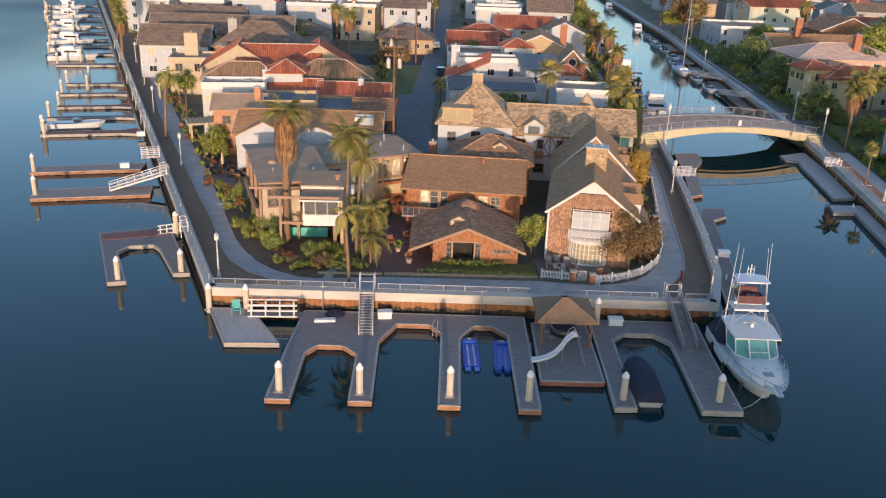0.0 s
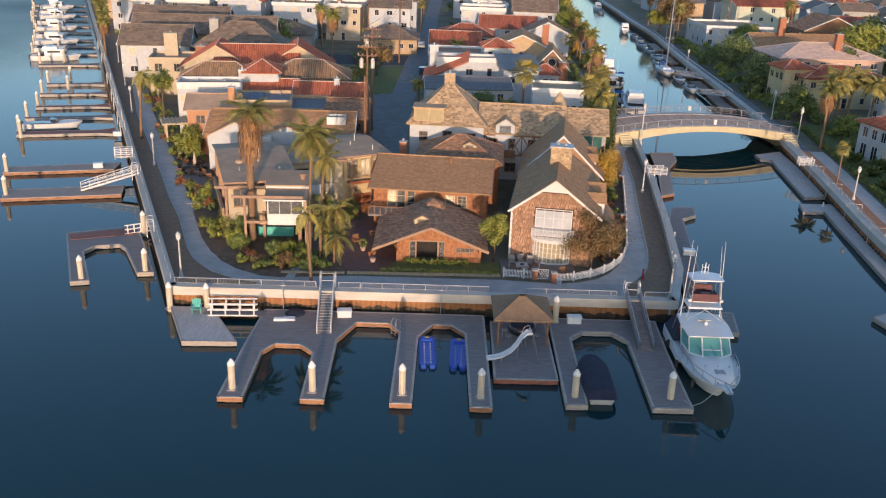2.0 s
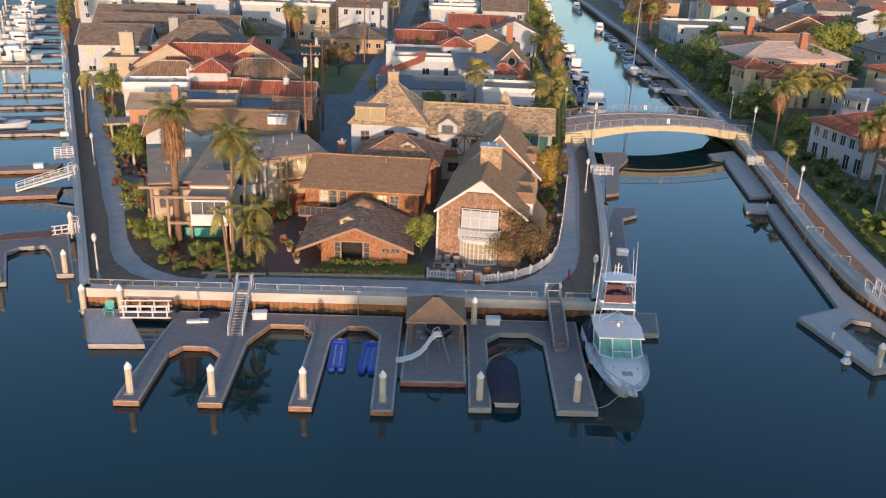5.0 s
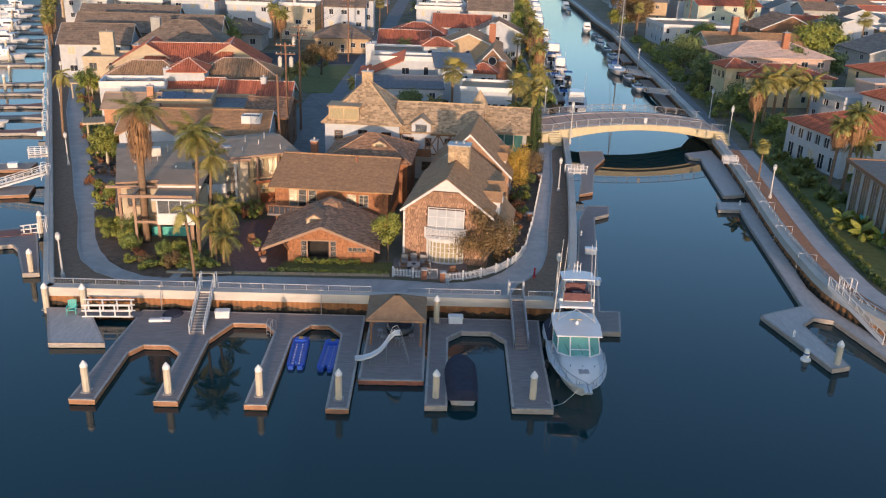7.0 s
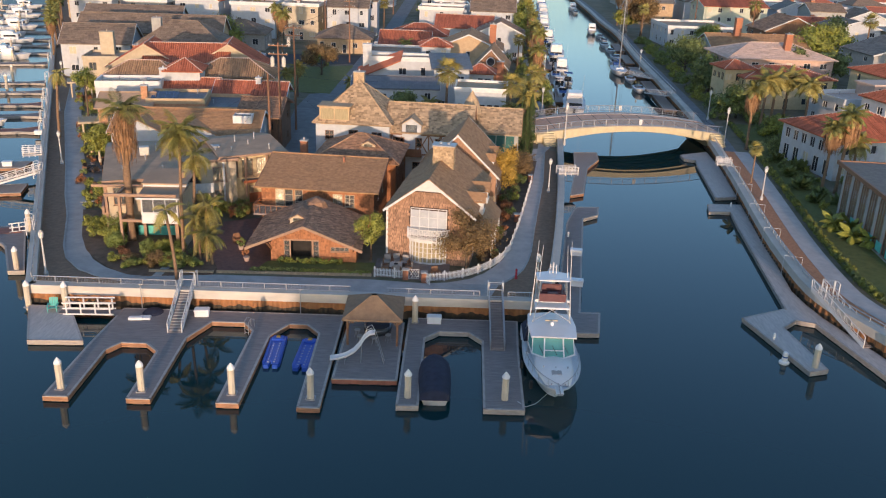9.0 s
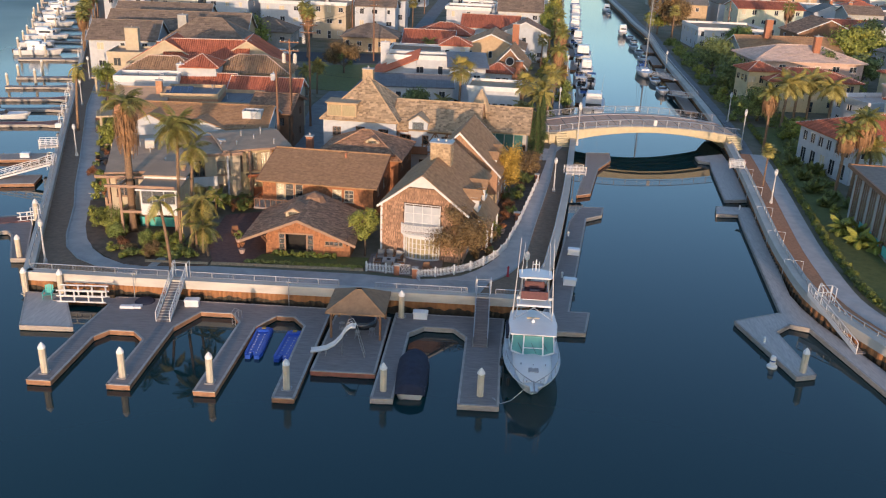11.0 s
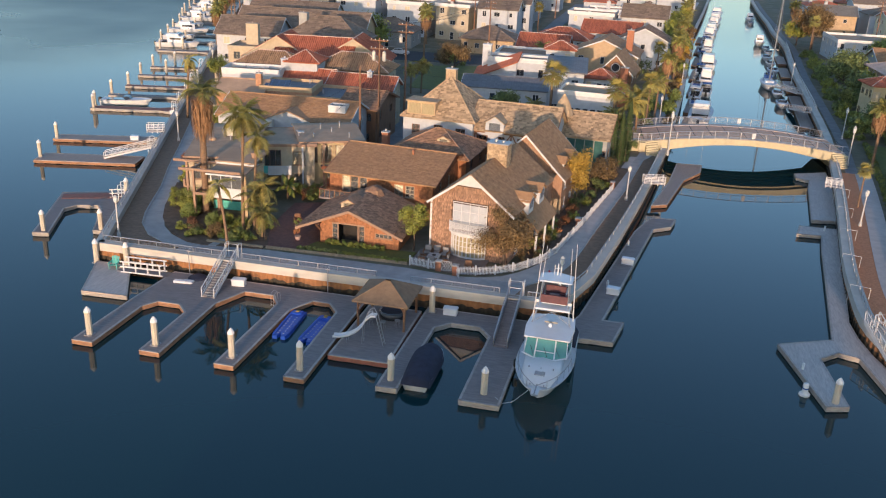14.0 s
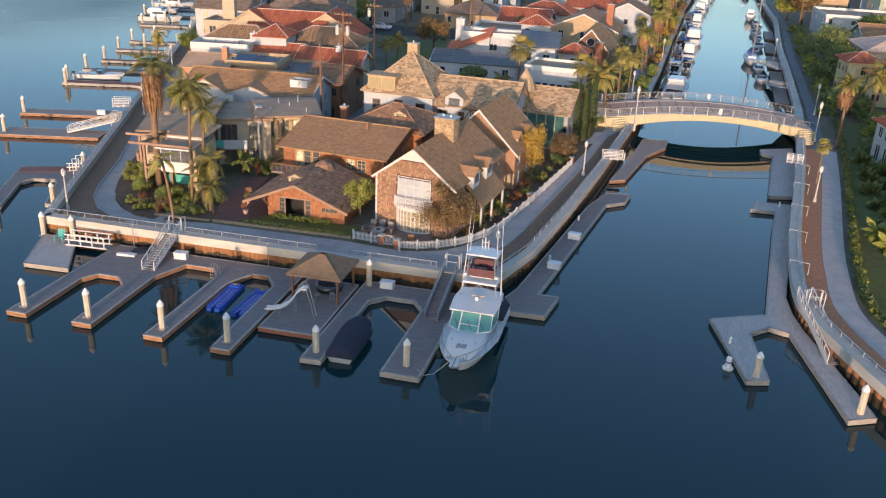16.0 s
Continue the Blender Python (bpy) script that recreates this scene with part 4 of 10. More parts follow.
def roof_parts(ob, w, d, h, roof, rdir, rise, over, m, tile, seed, fascia, th=0.16):
    """Gable, hip or flat roof with its covering over a w x d footprint at height h."""
    X, Y = w / 2 + over, d / 2 + over
    if roof == "flat":
        mb = MB()
        t = 0.22
        part("roof", MB().box(-X + t, -Y + t, h - 0.15, X - t, Y - t, h + 0.02), m, ob)
        for q in ((-X, -Y, X, -Y + t), (-X, Y - t, X, Y), (-X, -Y + t, -X + t, Y - t), (X - t, -Y + t, X, Y - t)):
            mb.box(q[0], q[1], h - 0.28, q[2], q[3], h + rise)
        part("parapet", mb, fascia, ob)
        return
    turn = rdir == "y"
    A, B = (Y, X) if turn else (X, Y)
    drop = rise / (B if roof == "hip" else B - over) * over
    z0, z1 = h - drop + 0.06, h + rise + 0.06
    if roof == "hip":
        z0, z1 = h - drop * 0.5 + 0.06, h + rise + 0.06
    R = A if roof == "gable" else max(A - B, 0.0)
    T = (lambda a, b, z: (-b, a, z)) if turn else (lambda a, b, z: (a, b, z))
    sides = [[(-A, -B), (A, -B), (R, 0), (-R, 0)], [(A, B), (-A, B), (-R, 0), (R, 0)]]
    if roof == "hip":
        sides += [[(A, -B), (A, B), (R, 0)], [(-A, B), (-A, -B), (-R, 0)]]
    mb, cover = MB(), MB()
    for si, s in enumerate(sides):
        pts = [Vector(T(a, b, z0 if abs(b) > 1e-6 or abs(abs(a) - A) < 1e-6 and roof == "hip" and abs(b) > 1e-6 else z1)) for a, b in s]
        if len(pts) == 4 and R == 0:
            pts = pts[:3]
        mb.slab(pts, th)
        uu = (pts[1] - pts[0]).normalized()
        top = pts[2] - pts[0]
        vv = (top - uu * top.dot(uu)).normalized()
        poly = [((p - pts[0]).dot(uu), (p - pts[0]).dot(vv)) for p in pts]
        if tile == "shake":
            shingles(cover, pts[0], uu, vv, poly, 0.3, 0.42, 0.035, seed + si)
        elif tile == "fine":
            shingles(cover, pts[0], uu, vv, poly, 0.2, 0.3, 0.014, seed + si)
        elif tile == "big":
            shingles(cover, pts[0], uu, vv, poly, 0.6, 1.0, 0.04, seed + si)
        elif tile == "barrel":
            barrels(cover, pts[0], uu, vv, poly, 0.34, 0.11)
    r = part("roof", mb, m, ob)
    if cover.v:
        part("roof_tiles" if tile == "barrel" else "roof_shingles", cover, m, r, kind="stuff")
    ridge = MB()
    if R > 0:
        ridge.tube([T(-R, 0, z1 + 0.02), T(R, 0, z1 + 0.02)], 0.11, 6)
    if roof == "hip":
        for sa in (1, -1):
            for sb in (1, -1):
                ridge.tube([T(sa * R, 0, z1 + 0.02), T(sa * A, sb * B, z0 + 0.03)], 0.09, 6)
    if ridge.v:
        part("ridge_cap", ridge, M["roof_pink"] if tile == "barrel" else m, r, kind="stuff")
    if roof == "gable":
        for sa in (1, -1):
            rings = [[Vector(T(sa * (A + 0.02) + k, b, z + e)) for k, e in ((-0.035, 0.13), (0.035, 0.13), (0.035, -0.13), (-0.035, -0.13))] for b, z in ((-B - 0.02, z0 - 0.1), (0, z1 - 0.1), (B + 0.02, z0 - 0.1))]
            part("bargeboard", MB().loft(rings), fascia, ob)


def chimney(ob, x, y, z0, z1, w=0.9, d=0.7, m="brick", cap="concrete"):
    mb = MB().cbox(x - w / 2, y - d / 2, z0, x + w / 2, y + d / 2, z1 - 0.12, 0.02)
    c = part("chimney", mb, M[m], ob)
    part("chimney_cap", MB().cbox(x - w / 2 - 0.08, y - d / 2 - 0.08, z1 - 0.12, x + w / 2 + 0.08, y + d / 2 + 0.08, z1, 0.03).cyl((x, y, z1), (x, y, z1 + 0.3), 0.13, 0.11, 8), M[cap], c)


def house(label, x, y, rz, w, d, h, roof="gable", rdir="x", rise=2.0, over=0.45, wall="white2", rm="roof_brown", trim="white", tile="big", floors=2, nwin=(3, 2, 3, 2), chims=(), seed=1,
          holes=None, frame_m=None, door=True, z=GROUND, rows=1, curtains=0.25, name="house", vents=0, garage=False, far=None):
    """A house with openings in all four walls, its front towards -y of its own axes."""
    rnd = random.Random(seed)
    far = math.hypot(x - 18, y) > 128 if far is None else far
    ob = root(name, label, "house", x, y, z - 0.1, rz)
    h += 0.1
    W, D = w / 2, d / 2
    walls = [((-W, -D, 0), (1, 0, 0), w), ((W, -D, 0), (0, 1, 0), d), ((W, D, 0), (-1, 0, 0), w), ((-W, D, 0), (0, -1, 0), d)]
    mb = MB()
    allh = []
    for i, (o, u, ln) in enumerate(walls):
        hs = holes[i] if holes and i in holes else auto_holes(ln, h, floors, nwin[i], door=door and i == 0, rnd=rnd)
        if far and i == 2:
            hs = []
        allh.append(hs)
        g = rise if roof == "gable" and ((rdir == "x" and i in (1, 3)) or (rdir == "y" and i in (0, 2))) else 0
        facade(mb, o, u, ln, h, hs, gable=g)
    wl = part("wall", mb, M[wall], ob)
    for (o, u, ln), hs in zip(walls, allh):
        for q in hs:
            is_door = q[1] < 0.1 and q[2] < 1.3
            window(ob, o, u, q, frame_m or M[trim], cols=1 if is_door else max(1, round(q[2] / 0.7)), rows=rows if not is_door else 2, kind="door" if is_door else "window",
                   sill=not is_door, shut=M["curtain"] if rnd.random() < curtains else None, far=far)
    if roof:
        roof_parts(ob, w, d, h, roof, rdir, rise, over, M[rm], tile, seed, M[trim])
    for c in chims:
        chimney(ob, *c)
    if vents:
        for i in range(vents):
            vx, vy = rnd.uniform(-W * 0.7, W * 0.7), rnd.uniform(-D * 0.7, D * 0.7)
            k = MB()
            if roof == "flat":
                if i % 2:
                    k.cbox(vx - 0.4, vy - 0.35, h, vx + 0.4, vy + 0.35, h + 0.6, 0.04)
                else:
                    k.cyl((vx, vy, h), (vx, vy, h + 0.55), 0.09, 0.09, 8).cyl((vx, vy, h + 0.55), (vx, vy, h + 0.65), 0.16, 0.05, 8)
                part("roof_unit" if i % 2 else "vent_pipe", k, M["galv"], ob)
    return ob


def dormer(ob, x, y, z, rz, w=1.3, h=1.1, d=2.0, rm="roof_brown", wall="white", seed=1):
    """A small gabled dormer, front towards -y before the turn."""
    m = pose(x, y, z, 0, 0, rz)
    mb = MB()
    mb.add([(-w / 2, 0, -0.6), (w / 2, 0, -0.6), (w / 2, 0, h * 0.62), (0, 0, h), (-w / 2, 0, h * 0.62), (-w / 2, d, -0.6), (w / 2, d, -0.6), (w / 2, d, h * 0.62), (0, d, h), (-w / 2, d, h * 0.62)],
           [(0, 1, 2, 3, 4), (1, 6, 7, 2), (5, 0, 4, 9), (6, 5, 9, 8, 7)], m)
    dm = part("dormer", mb, M[wall], ob)
    mb = MB()
    e = w / 2 + 0.15
    for s in (1, -1):
        a, b = (s * e, -0.18, h * 0.62 - 0.12), (0, -0.18, h + 0.08)
        mb.loft([[m @ Vector((p[0], p[1], p[2])), m @ Vector((q[0], q[1], q[2])), m @ Vector((q[0], q[1], q[2] - 0.1)), m @ Vector((p[0], p[1], p[2] - 0.1))]
                 for p, q in ((a, b), ((a[0], d, a[2]), (b[0], d, b[2])))])
    part("dormer_roof", mb, M[rm], dm)
    mb = MB()
    mb.box(-w * 0.3, -0.05, -0.1, w * 0.3, -0.01, h * 0.55, m)
    part("dormer_pane", mb, M["glass"], dm)
    return dm

# ---- the front houses ----
# flat-roofed modern house
A = house("modern house with a grey flat roof, cream walls and brown posts", -16.1, 90.3, 18, 6.8, 12.8, 5.75, None, wall="cream", trim="creambeam", seed=11,
          holes={0: [(0.5, 3.2, 2.2, 1.9), (3.6, 3.2, 2.6, 1.9)], 3: [(0.8 + 2.4 * i, 3.1, 1.7, 1.6) for i in range(5)] + [(1 + 4 * i, 0.3, 2, 2) for i in range(3)]}, nwin=(2, 3, 3, 5))


def low_ridge(ob, X, y0, y1, y2, z0, z1, z2, th=0.16):
    """A broad roof that rises gently to a ridge near its back, with a boarded edge."""
    part("roof", MB().slab([(-X, y0, z0), (X, y0, z0), (X, y1, z1), (-X, y1, z1)], th).slab([(-X, y1, z1), (X, y1, z1), (X, y2, z2), (-X, y2, z2)], th), M["roof_flat"], ob, "weathered grey roll roof")
    for s in (-1, 1):
        part("gable_infill", MB().prism([(s * (X - 0.5), y0 + 0.5), (s * (X - 0.58), y0 + 0.5), (s * (X - 0.58), y2 - 0.5), (s * (X - 0.5), y2 - 0.5)], z0 - 0.3, z0 - 0.05).add(
            [(s * (X - 0.5), y0 + 0.5, z0 - 0.1), (s * (X - 0.5), y1, z1 - 0.12), (s * (X - 0.5), y2 - 0.5, z2 - 0.12)], [(0, 1, 2)]), M["creambeam"], ob)
    part("fascia", MB().box(-X - 0.03, y0 - 0.06, z0 - 0.24, X + 0.03, y0 - 0.02, z0 + 0.02), M["creambeam"], ob)
    for k, (u, v) in enumerate(((-0.5, 0.3), (0.1, 0.55), (0.55, 0.2), (-0.2, 0.75), (0.4, 0.8))):
        y = y0 + (y1 - y0) * v
        z = z0 + (z1 - z0) * v
        part("vent_pipe", MB().cyl((u * X, y, z - 0.1), (u * X, y, z + 0.35 + 0.1 * k), 0.07, 0.07, 8).cyl((u * X, y, z + 0.35 + 0.1 * k), (u * X, y, z + 0.45 + 0.1 * k), 0.13, 0.04, 8), M["galv"], ob)


low_ridge(A, 3.8, -6.9, 4.2, 8.9, 5.95, 6.65, 6.0)
part("rear_wall", MB().box(-3.4, 6.42, 0, 3.4, 8.4, 5.8), M["cream"], A)
for py in (-6.4, -2.4, 1.6, 5.6):
    part("post", MB().box(-3.75, py - 0.12, -0.2, -3.5, py + 0.12, 5.9), M["creambeam"], A)
part("balcony", MB().box(-4.1, -6.5, 2.35, -3.85, 5, 3.2).box(-4.0, -6.5, 2.3, -3.4, 5, 2.5), M["creambeam"], A)
# glazed bay on the first floor, turned towards the water; heights over the water
AW = A.matrix_basis.inverted() @ pose(-12.6, 78.9, 0, 0, 0, 3)
AX, AY = (AW.to_3x3() @ Vector((1, 0, 0))), (AW.to_3x3() @ Vector((0, 1, 0)))


def a_slab(pts, th):
    return MB().slab([AW @ Vector(p) for p in pts], th)


bay = part("bay", MB().box(0, 0, 4.35, 3.5, 4.8, 5.4, AW).box(0, 0.05, 5.4, 0.14, 0.2, 7.0, AW).box(3.36, 0.05, 5.4, 3.5, 4.8, 7.0, AW).box(0, 4.6, 5.4, 0.14, 4.8, 7.0, AW), M["white"], A, "white boarded bay")
window(bay, AW @ Vector((0, 0, 0)), AX, (0.04, 5.42, 3.42, 1.56), M["white"], 3, 1, depth=0.05, sill=False)
window(bay, AW @ Vector((0, 4.7, 0)), -AY, (0.1, 5.42, 4.5, 1.56), M["white"], 4, 1, depth=0.05, sill=False)
part("bay_roof", a_slab([(-0.3, -0.35, 7.02), (3.8, -0.35, 7.02), (3.8, 2.7, 7.3), (-0.3, 2.7, 7.3)], 0.12), M["roof_flat"], A)
part("bay_fascia", MB().box(-0.32, -0.4, 6.9, 3.82, -0.36, 7.06, AW), M["white"], A)
part("roof_step", MB().box(-0.4, 2.62, 7.2, 3.8, 2.72, 7.62, AW), M["white"], A)
part("upper_roof", a_slab([(-0.5, 2.5, 7.66), (3.9, 2.5, 7.66), (3.9, 7.0, 7.95), (-0.5, 7.0, 7.95)], 0.14), M["roof_flat"], A)
part("teal_panel", MB().box(-1.8, 4.4, 1.45, 2.0, 4.55, 2.55, AW), M["teal"], A, "turquoise panel under the bay")
# solid dark block in place of the shade under the bay
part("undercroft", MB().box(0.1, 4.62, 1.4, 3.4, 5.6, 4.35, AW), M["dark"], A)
part("side_wall", MB().box(3.56, 0.3, 1.4, 3.86, 5.2, 7.0, AW), M["tan"], A, "tan side wall of the bay")
for x, y, w, z in ((-2.3, 0.95, 0.24, 7.2), (2.95, 1.4, 0.34, 4.35), (-2.3, 4.0, 0.24, 7.2), (-0.9, 3.9, 0.3, 4.4)):
    part("post", MB().box(x - w / 2, y - w / 2, 1.4, x + w / 2, y + w / 2, z, AW), M["creambeam"], A)
for a, b in (((-3.3, -0.25, 7.28), (3.5, -0.25, 7.28)), ((-5.6, 3.3, 7.1), (-0.5, 3.3, 7.1)), ((-2.3, 0.2, 7.0), (-2.3, 5.0, 7.0)), ((-2.4, 0.95, 4.3), (0.0, 0.95, 4.3)), ((-2.3, 1.0, 4.3), (-2.3, 4.6, 4.3))):
    part("beam", MB().beam(AW @ Vector(a), AW @ Vector(b), 0.2, 0.26), M["creambeam"], A)
part("cream_panel", MB().box(-1.9, 4.2, 3.9, -0.7, 4.3, 6.9, AW), M["cream"], A, "cream panel beside the bay")
part("flue", MB().lathe([(0.24, 5.4), (0.24, 6.7), (0.34, 6.72), (0.34, 6.95), (0.1, 7.0)], 0, 0, 12, Matrix.Translation(AW @ Vector((3.1, 4.4, 1.4)))), M["creambeam"], A, "brown round chimney flue")
part("air_conditioner", MB().cbox(-0.2, 0.3, 6.5, 0.8, 1.2, 7.4, 0.05), M["edge"], A, "pale rooftop air conditioner")
part("skylight", MB().lathe([(0.5, 6.2), (0.46, 6.45), (0.3, 6.6), (0.05, 6.66)], -1.6, -0.8, 14), M["roof_flat"], A, "pale domed skylight")
A2 = house("tan wing with a low grey roof and timber posts", -7.3, 99.4, 28, 7.0, 8.4, 5.75, None, wall="yellow", trim="creambeam", seed=12,
           holes={0: [(0.5, 3.2, 1.3, 2.1), (2.2, 3.2, 1.3, 2.1), (3.9, 3.2, 1.2, 2.1), (5.4, 3.2, 1.2, 2.1), (2.9, 1.2, 0.6, 0.9), (5.2, 0.5, 1.1, 1.7)]}, nwin=(3, 3, 2, 2), curtains=0.8)
low_ridge(A2, 4.0, -4.8, 2.0, 4.7, 5.9, 6.35, 5.95)
for i in range(4):
    part("post", MB().box(-3.7 + 2.5 * i, -5.15, -0.2, -3.5 + 2.5 * i, -4.95, 5.7), M["white" if i == 0 else "creambeam"], A2, "white square post" if i == 0 else "")
part("upper_deck", MB().box(-1.4, -5.2, 2.72, 3.9, -4.2, 2.9), M["deck"], A2)
part("deck_edge", MB().box(-1.4, -5.26, 2.66, 3.9, -5.2, 2.98), M["orange"], A2, "red-orange painted deck edge")
part("deck_rail", MB().box(-1.4, -5.24, 3.78, 3.9, -5.18, 3.84).box(-1.4, -5.24, 3.36, 3.9, -5.2, 3.4), M["creambeam"], A2)
part("base_panel", MB().box(-0.6, -4.26, 0, 3.5, -4.2, 1.15), M["orange"], A2, "orange-red painted base of the wall")
A3 = house("low linking block with a grey flat roof and a turquoise balcony", -11.2, 96.4, 22, 6.2, 8, 5.6, "flat", rise=0.05, over=0.3, wall="cream", rm="roof_flat", trim="creambeam", seed=13, vents=3,
           holes={0: [(0.3, 3.0, 2.0, 2.0), (3.6, 3.1, 1.5, 1.7), (0.6, 0.3, 1.6, 2.1), (3.7, 0.9, 1.3, 1.2)]}, nwin=(2, 1, 1, 1), curtains=0.6)
part("balcony", MB().box(-4.4, -5.3, 2.45, 0.4, -4.02, 2.62).box(-2.3, -5.36, 2.3, 0.4, -5.3, 3.4), M["white"], A3, "white boarded balcony front")
part("balcony_band", MB().box(-4.4, -5.36, 2.5, -2.35, -5.3, 3.4), M["teal"], A3, "turquoise balcony band")

# brown shingled house
B = house("brown shingled house with a wide low gable roof", 3.7, 94.7, -5, 12.2, 13.4, 4.25, "gable", "x", 1.75, 0.55, "redwood", "roof_brown", "brownwood", "fine", seed=21,
          holes={0: [(1.5, 2.0, 0.95, 2.05), (2.5, 2.0, 0.95, 2.05), (3.6, 2.0, 0.9, 2.0), (7.75, 2.4, 1.05, 1.35), (9.05, 2.4, 1.05, 1.35)], 1: [(2.5, 2.6, 0.7, 1.2), (5.5, 2.6, 0.7, 1.2)]}, nwin=(3, 2, 2, 2), rows=3, curtains=0.25,
          frame_m=M["cream"])
mb = MB()
shingles(mb, (-6.1, -6.71, 0), (1, 0, 0), (0, 0, 1), [(0, 0), (12.2, 0), (12.2, 4.2), (0, 4.2)], 0.22, 0.26, 0.02, 5, holes=[(1.3, 1.85, 4.6, 4.2), (7.55, 2.25, 10.25, 3.95)])
shingles(mb, (6.11, -6.7, 0), (0, 1, 0), (0, 0, 1), [(0, 0), (13.4, 0), (13.4, 4.3), (6.7, 6.0), (0, 4.3)], 0.22, 0.26, 0.02, 6, holes=[(2.3, 2.4, 3.4, 4.0), (5.3, 2.4, 6.4, 4.0)])
part("wall_shingles", mb, M["redwood"], B, kind="stuff")
part("roof_vent", MB().cyl((1.8, -1.2, 5.4), (1.8, -1.2, 6.3), 0.12, 0.12, 8).cyl((1.8, -1.2, 6.3), (1.8, -1.2, 6.4), 0.2, 0.08, 8), M["brick"], B)
chimney(B, -4.6, 6.4, 4.0, 6.2, 0.8, 0.8, "brick")
dk = part("balcony_deck", MB().box(-6.3, -9.2, 1.75, -1.4, -6.75, 1.95), M["deck"], B)
mb = MB()
for i in range(9):
    mb.box(-6.25 + 0.6 * i, -9.18, 1.95, -6.18 + 0.6 * i, -9.1, 2.85)
mb.box(-6.3, -9.2, 2.82, -1.4, -9.08, 2.9).box(-6.3, -9.2, 2.82, -6.2, -6.8, 2.9)
part("balcony_rail", mb, M["brownwood"], B)
part("balcony_panel", MB().box(-6.2, -9.1, 2.0, -1.45, -9.08, 2.78), M["glass"], B, "clear glass balcony panel")

# low cottage with a gable front
C = root("cottage", "low redwood shingled cottage with a tiled gable roof", "house", 3.35, 77.5, GROUND - 0.1, 0)
walls = [((-3.3, 0, 0), (1, 0, 0), 8.25, [(1.25, 0.15, 0.62, 2.1), (1.95, 0.1, 2.0, 2.15), (4.05, 0.15, 0.62, 2.1), (5.75, 1.2, 1.8, 0.5)]), ((4.95, 0, 0), (0, 1, 0), 9.0, [(2, 0.9, 1.2, 1.0)]),
         ((4.95, 9, 0), (-1, 0, 0), 8.25, []), ((-3.3, 9, 0), (0, -1, 0), 9.0, [(2, 0.3, 1.2, 1.7), (5, 0.3, 1.2, 1.7)])]
mb = MB()
facade(mb, (-3.3, 0, 0), (1, 0, 0), 4.8, 2.5, walls[0][3][:3])
facade(mb, (1.5, 0, 0), (1, 0, 0), 3.45, 1.85, [(0.95, 1.2, 1.8, 0.5)])
facade(mb, *walls[1][:3], 1.85, walls[1][3])
facade(mb, *walls[2][:3], 1.85, walls[2][3])
facade(mb, *walls[3][:3], 2.5, walls[3][3])
sl = (5.45 - 3.2) / 5.55
for yy, s in ((0, 1), (9, -1)):
    mb.add([(-3.3, yy, 2.5), (1.5, yy, 2.5), (1.5, yy, 3.3), (0, yy, 3.95)], [(0, 1, 2, 3) if s > 0 else (3, 2, 1, 0)])
    mb.add([(1.5, yy, 1.85), (4.95, yy, 1.85), (1.5, yy, 3.3)], [(0, 1, 2) if s > 0 else (2, 1, 0)])
part("wall", mb, M["redwood"], C)
mb = MB()
shingles(mb, (-3.3, -0.01, 0), (1, 0, 0), (0, 0, 1), [(0, 0), (8.25, 0), (8.25, 1.85), (3.3, 3.9), (0, 2.55)], 0.2, 0.24, 0.02, 7, holes=[(1.1, 0, 4.8, 2.4), (5.6, 1.1, 7.7, 1.8)])
part("wall_shingles", mb, M["redwood"], C, kind="stuff")
for o, u, ln, hs in walls:
    for q in hs:
        if q[2] == 2.0:
            mb = MB()
            o2 = Vector(o) + Vector(u) * q[0]
            mb.box(o2.x - 0.1, -0.05, 0.05, o2.x, 0.1, 2.35).box(o2.x + 2.0, -0.05, 0.05, o2.x + 2.1, 0.1, 2.35).box(o2.x - 0.7, -0.06, 2.25, o2.x + 2.7, 0.12, 2.38)
            part("door_frame", mb, M["creambeam"], C)
            # near-black walls paint the unlit room behind the open door
            part("open_room", MB().box(o2.x - 0.2, 1.6, 0, o2.x + 2.2, 1.7, 2.4).box(o2.x - 0.3, 0.15, 0, o2.x - 0.2, 1.6, 2.4).box(o2.x + 2.2, 0.15, 0, o2.x + 2.3, 1.6, 2.4), M["dark"], C)
        else:
            window(C, o, u, q, M["creambeam"], 1 if q[2] < 1 else 4, 4 if q[3] > 1.5 else 1)
mb, cov = MB(), MB()
for s in (1, -1):
    e = [Vector((s * 5.55, -0.95, 1.75)), Vector((s * 5.55, 8.6, 1.75)), Vector((0, 8.6, 4.05)), Vector((0, -0.95, 4.05))]
    if s < 0:
        e = [e[1], e[0], e[3], e[2]]
    mb.slab(e, 0.14)
    uu = (e[1] - e[0]).normalized()
    vv = (e[3] - e[0]).normalized()
    shingles(cov, e[0], uu, vv, [(0, 0), ((e[1] - e[0]).length, 0), ((e[1] - e[0]).length, (e[3] - e[0]).length), (0, (e[3] - e[0]).length)], 0.33, 0.36, 0.05, 30 + s)
r = part("roof", mb, M["roof_dark"], C)
part("roof_tiles", cov, M["roof_dark"], r, kind="stuff")
part("bargeboard", MB().beam((-5.6, -1.0, 1.62), (0, -1.0, 3.95), 0.08, 0.24).beam((5.6, -1.0, 1.62), (0, -1.0, 3.95), 0.08, 0.24), M["creambeam"], C)
for bx in (-3.2, 4.7):
    part("eave_bracket", MB().beam((bx, 0, 1.3), (bx - 0.3, -0.85, 2.2), 0.1, 0.14).beam((bx, -0.9, 2.25), (bx, 0.1, 2.25), 0.1, 0.14), M["brownwood"], C)
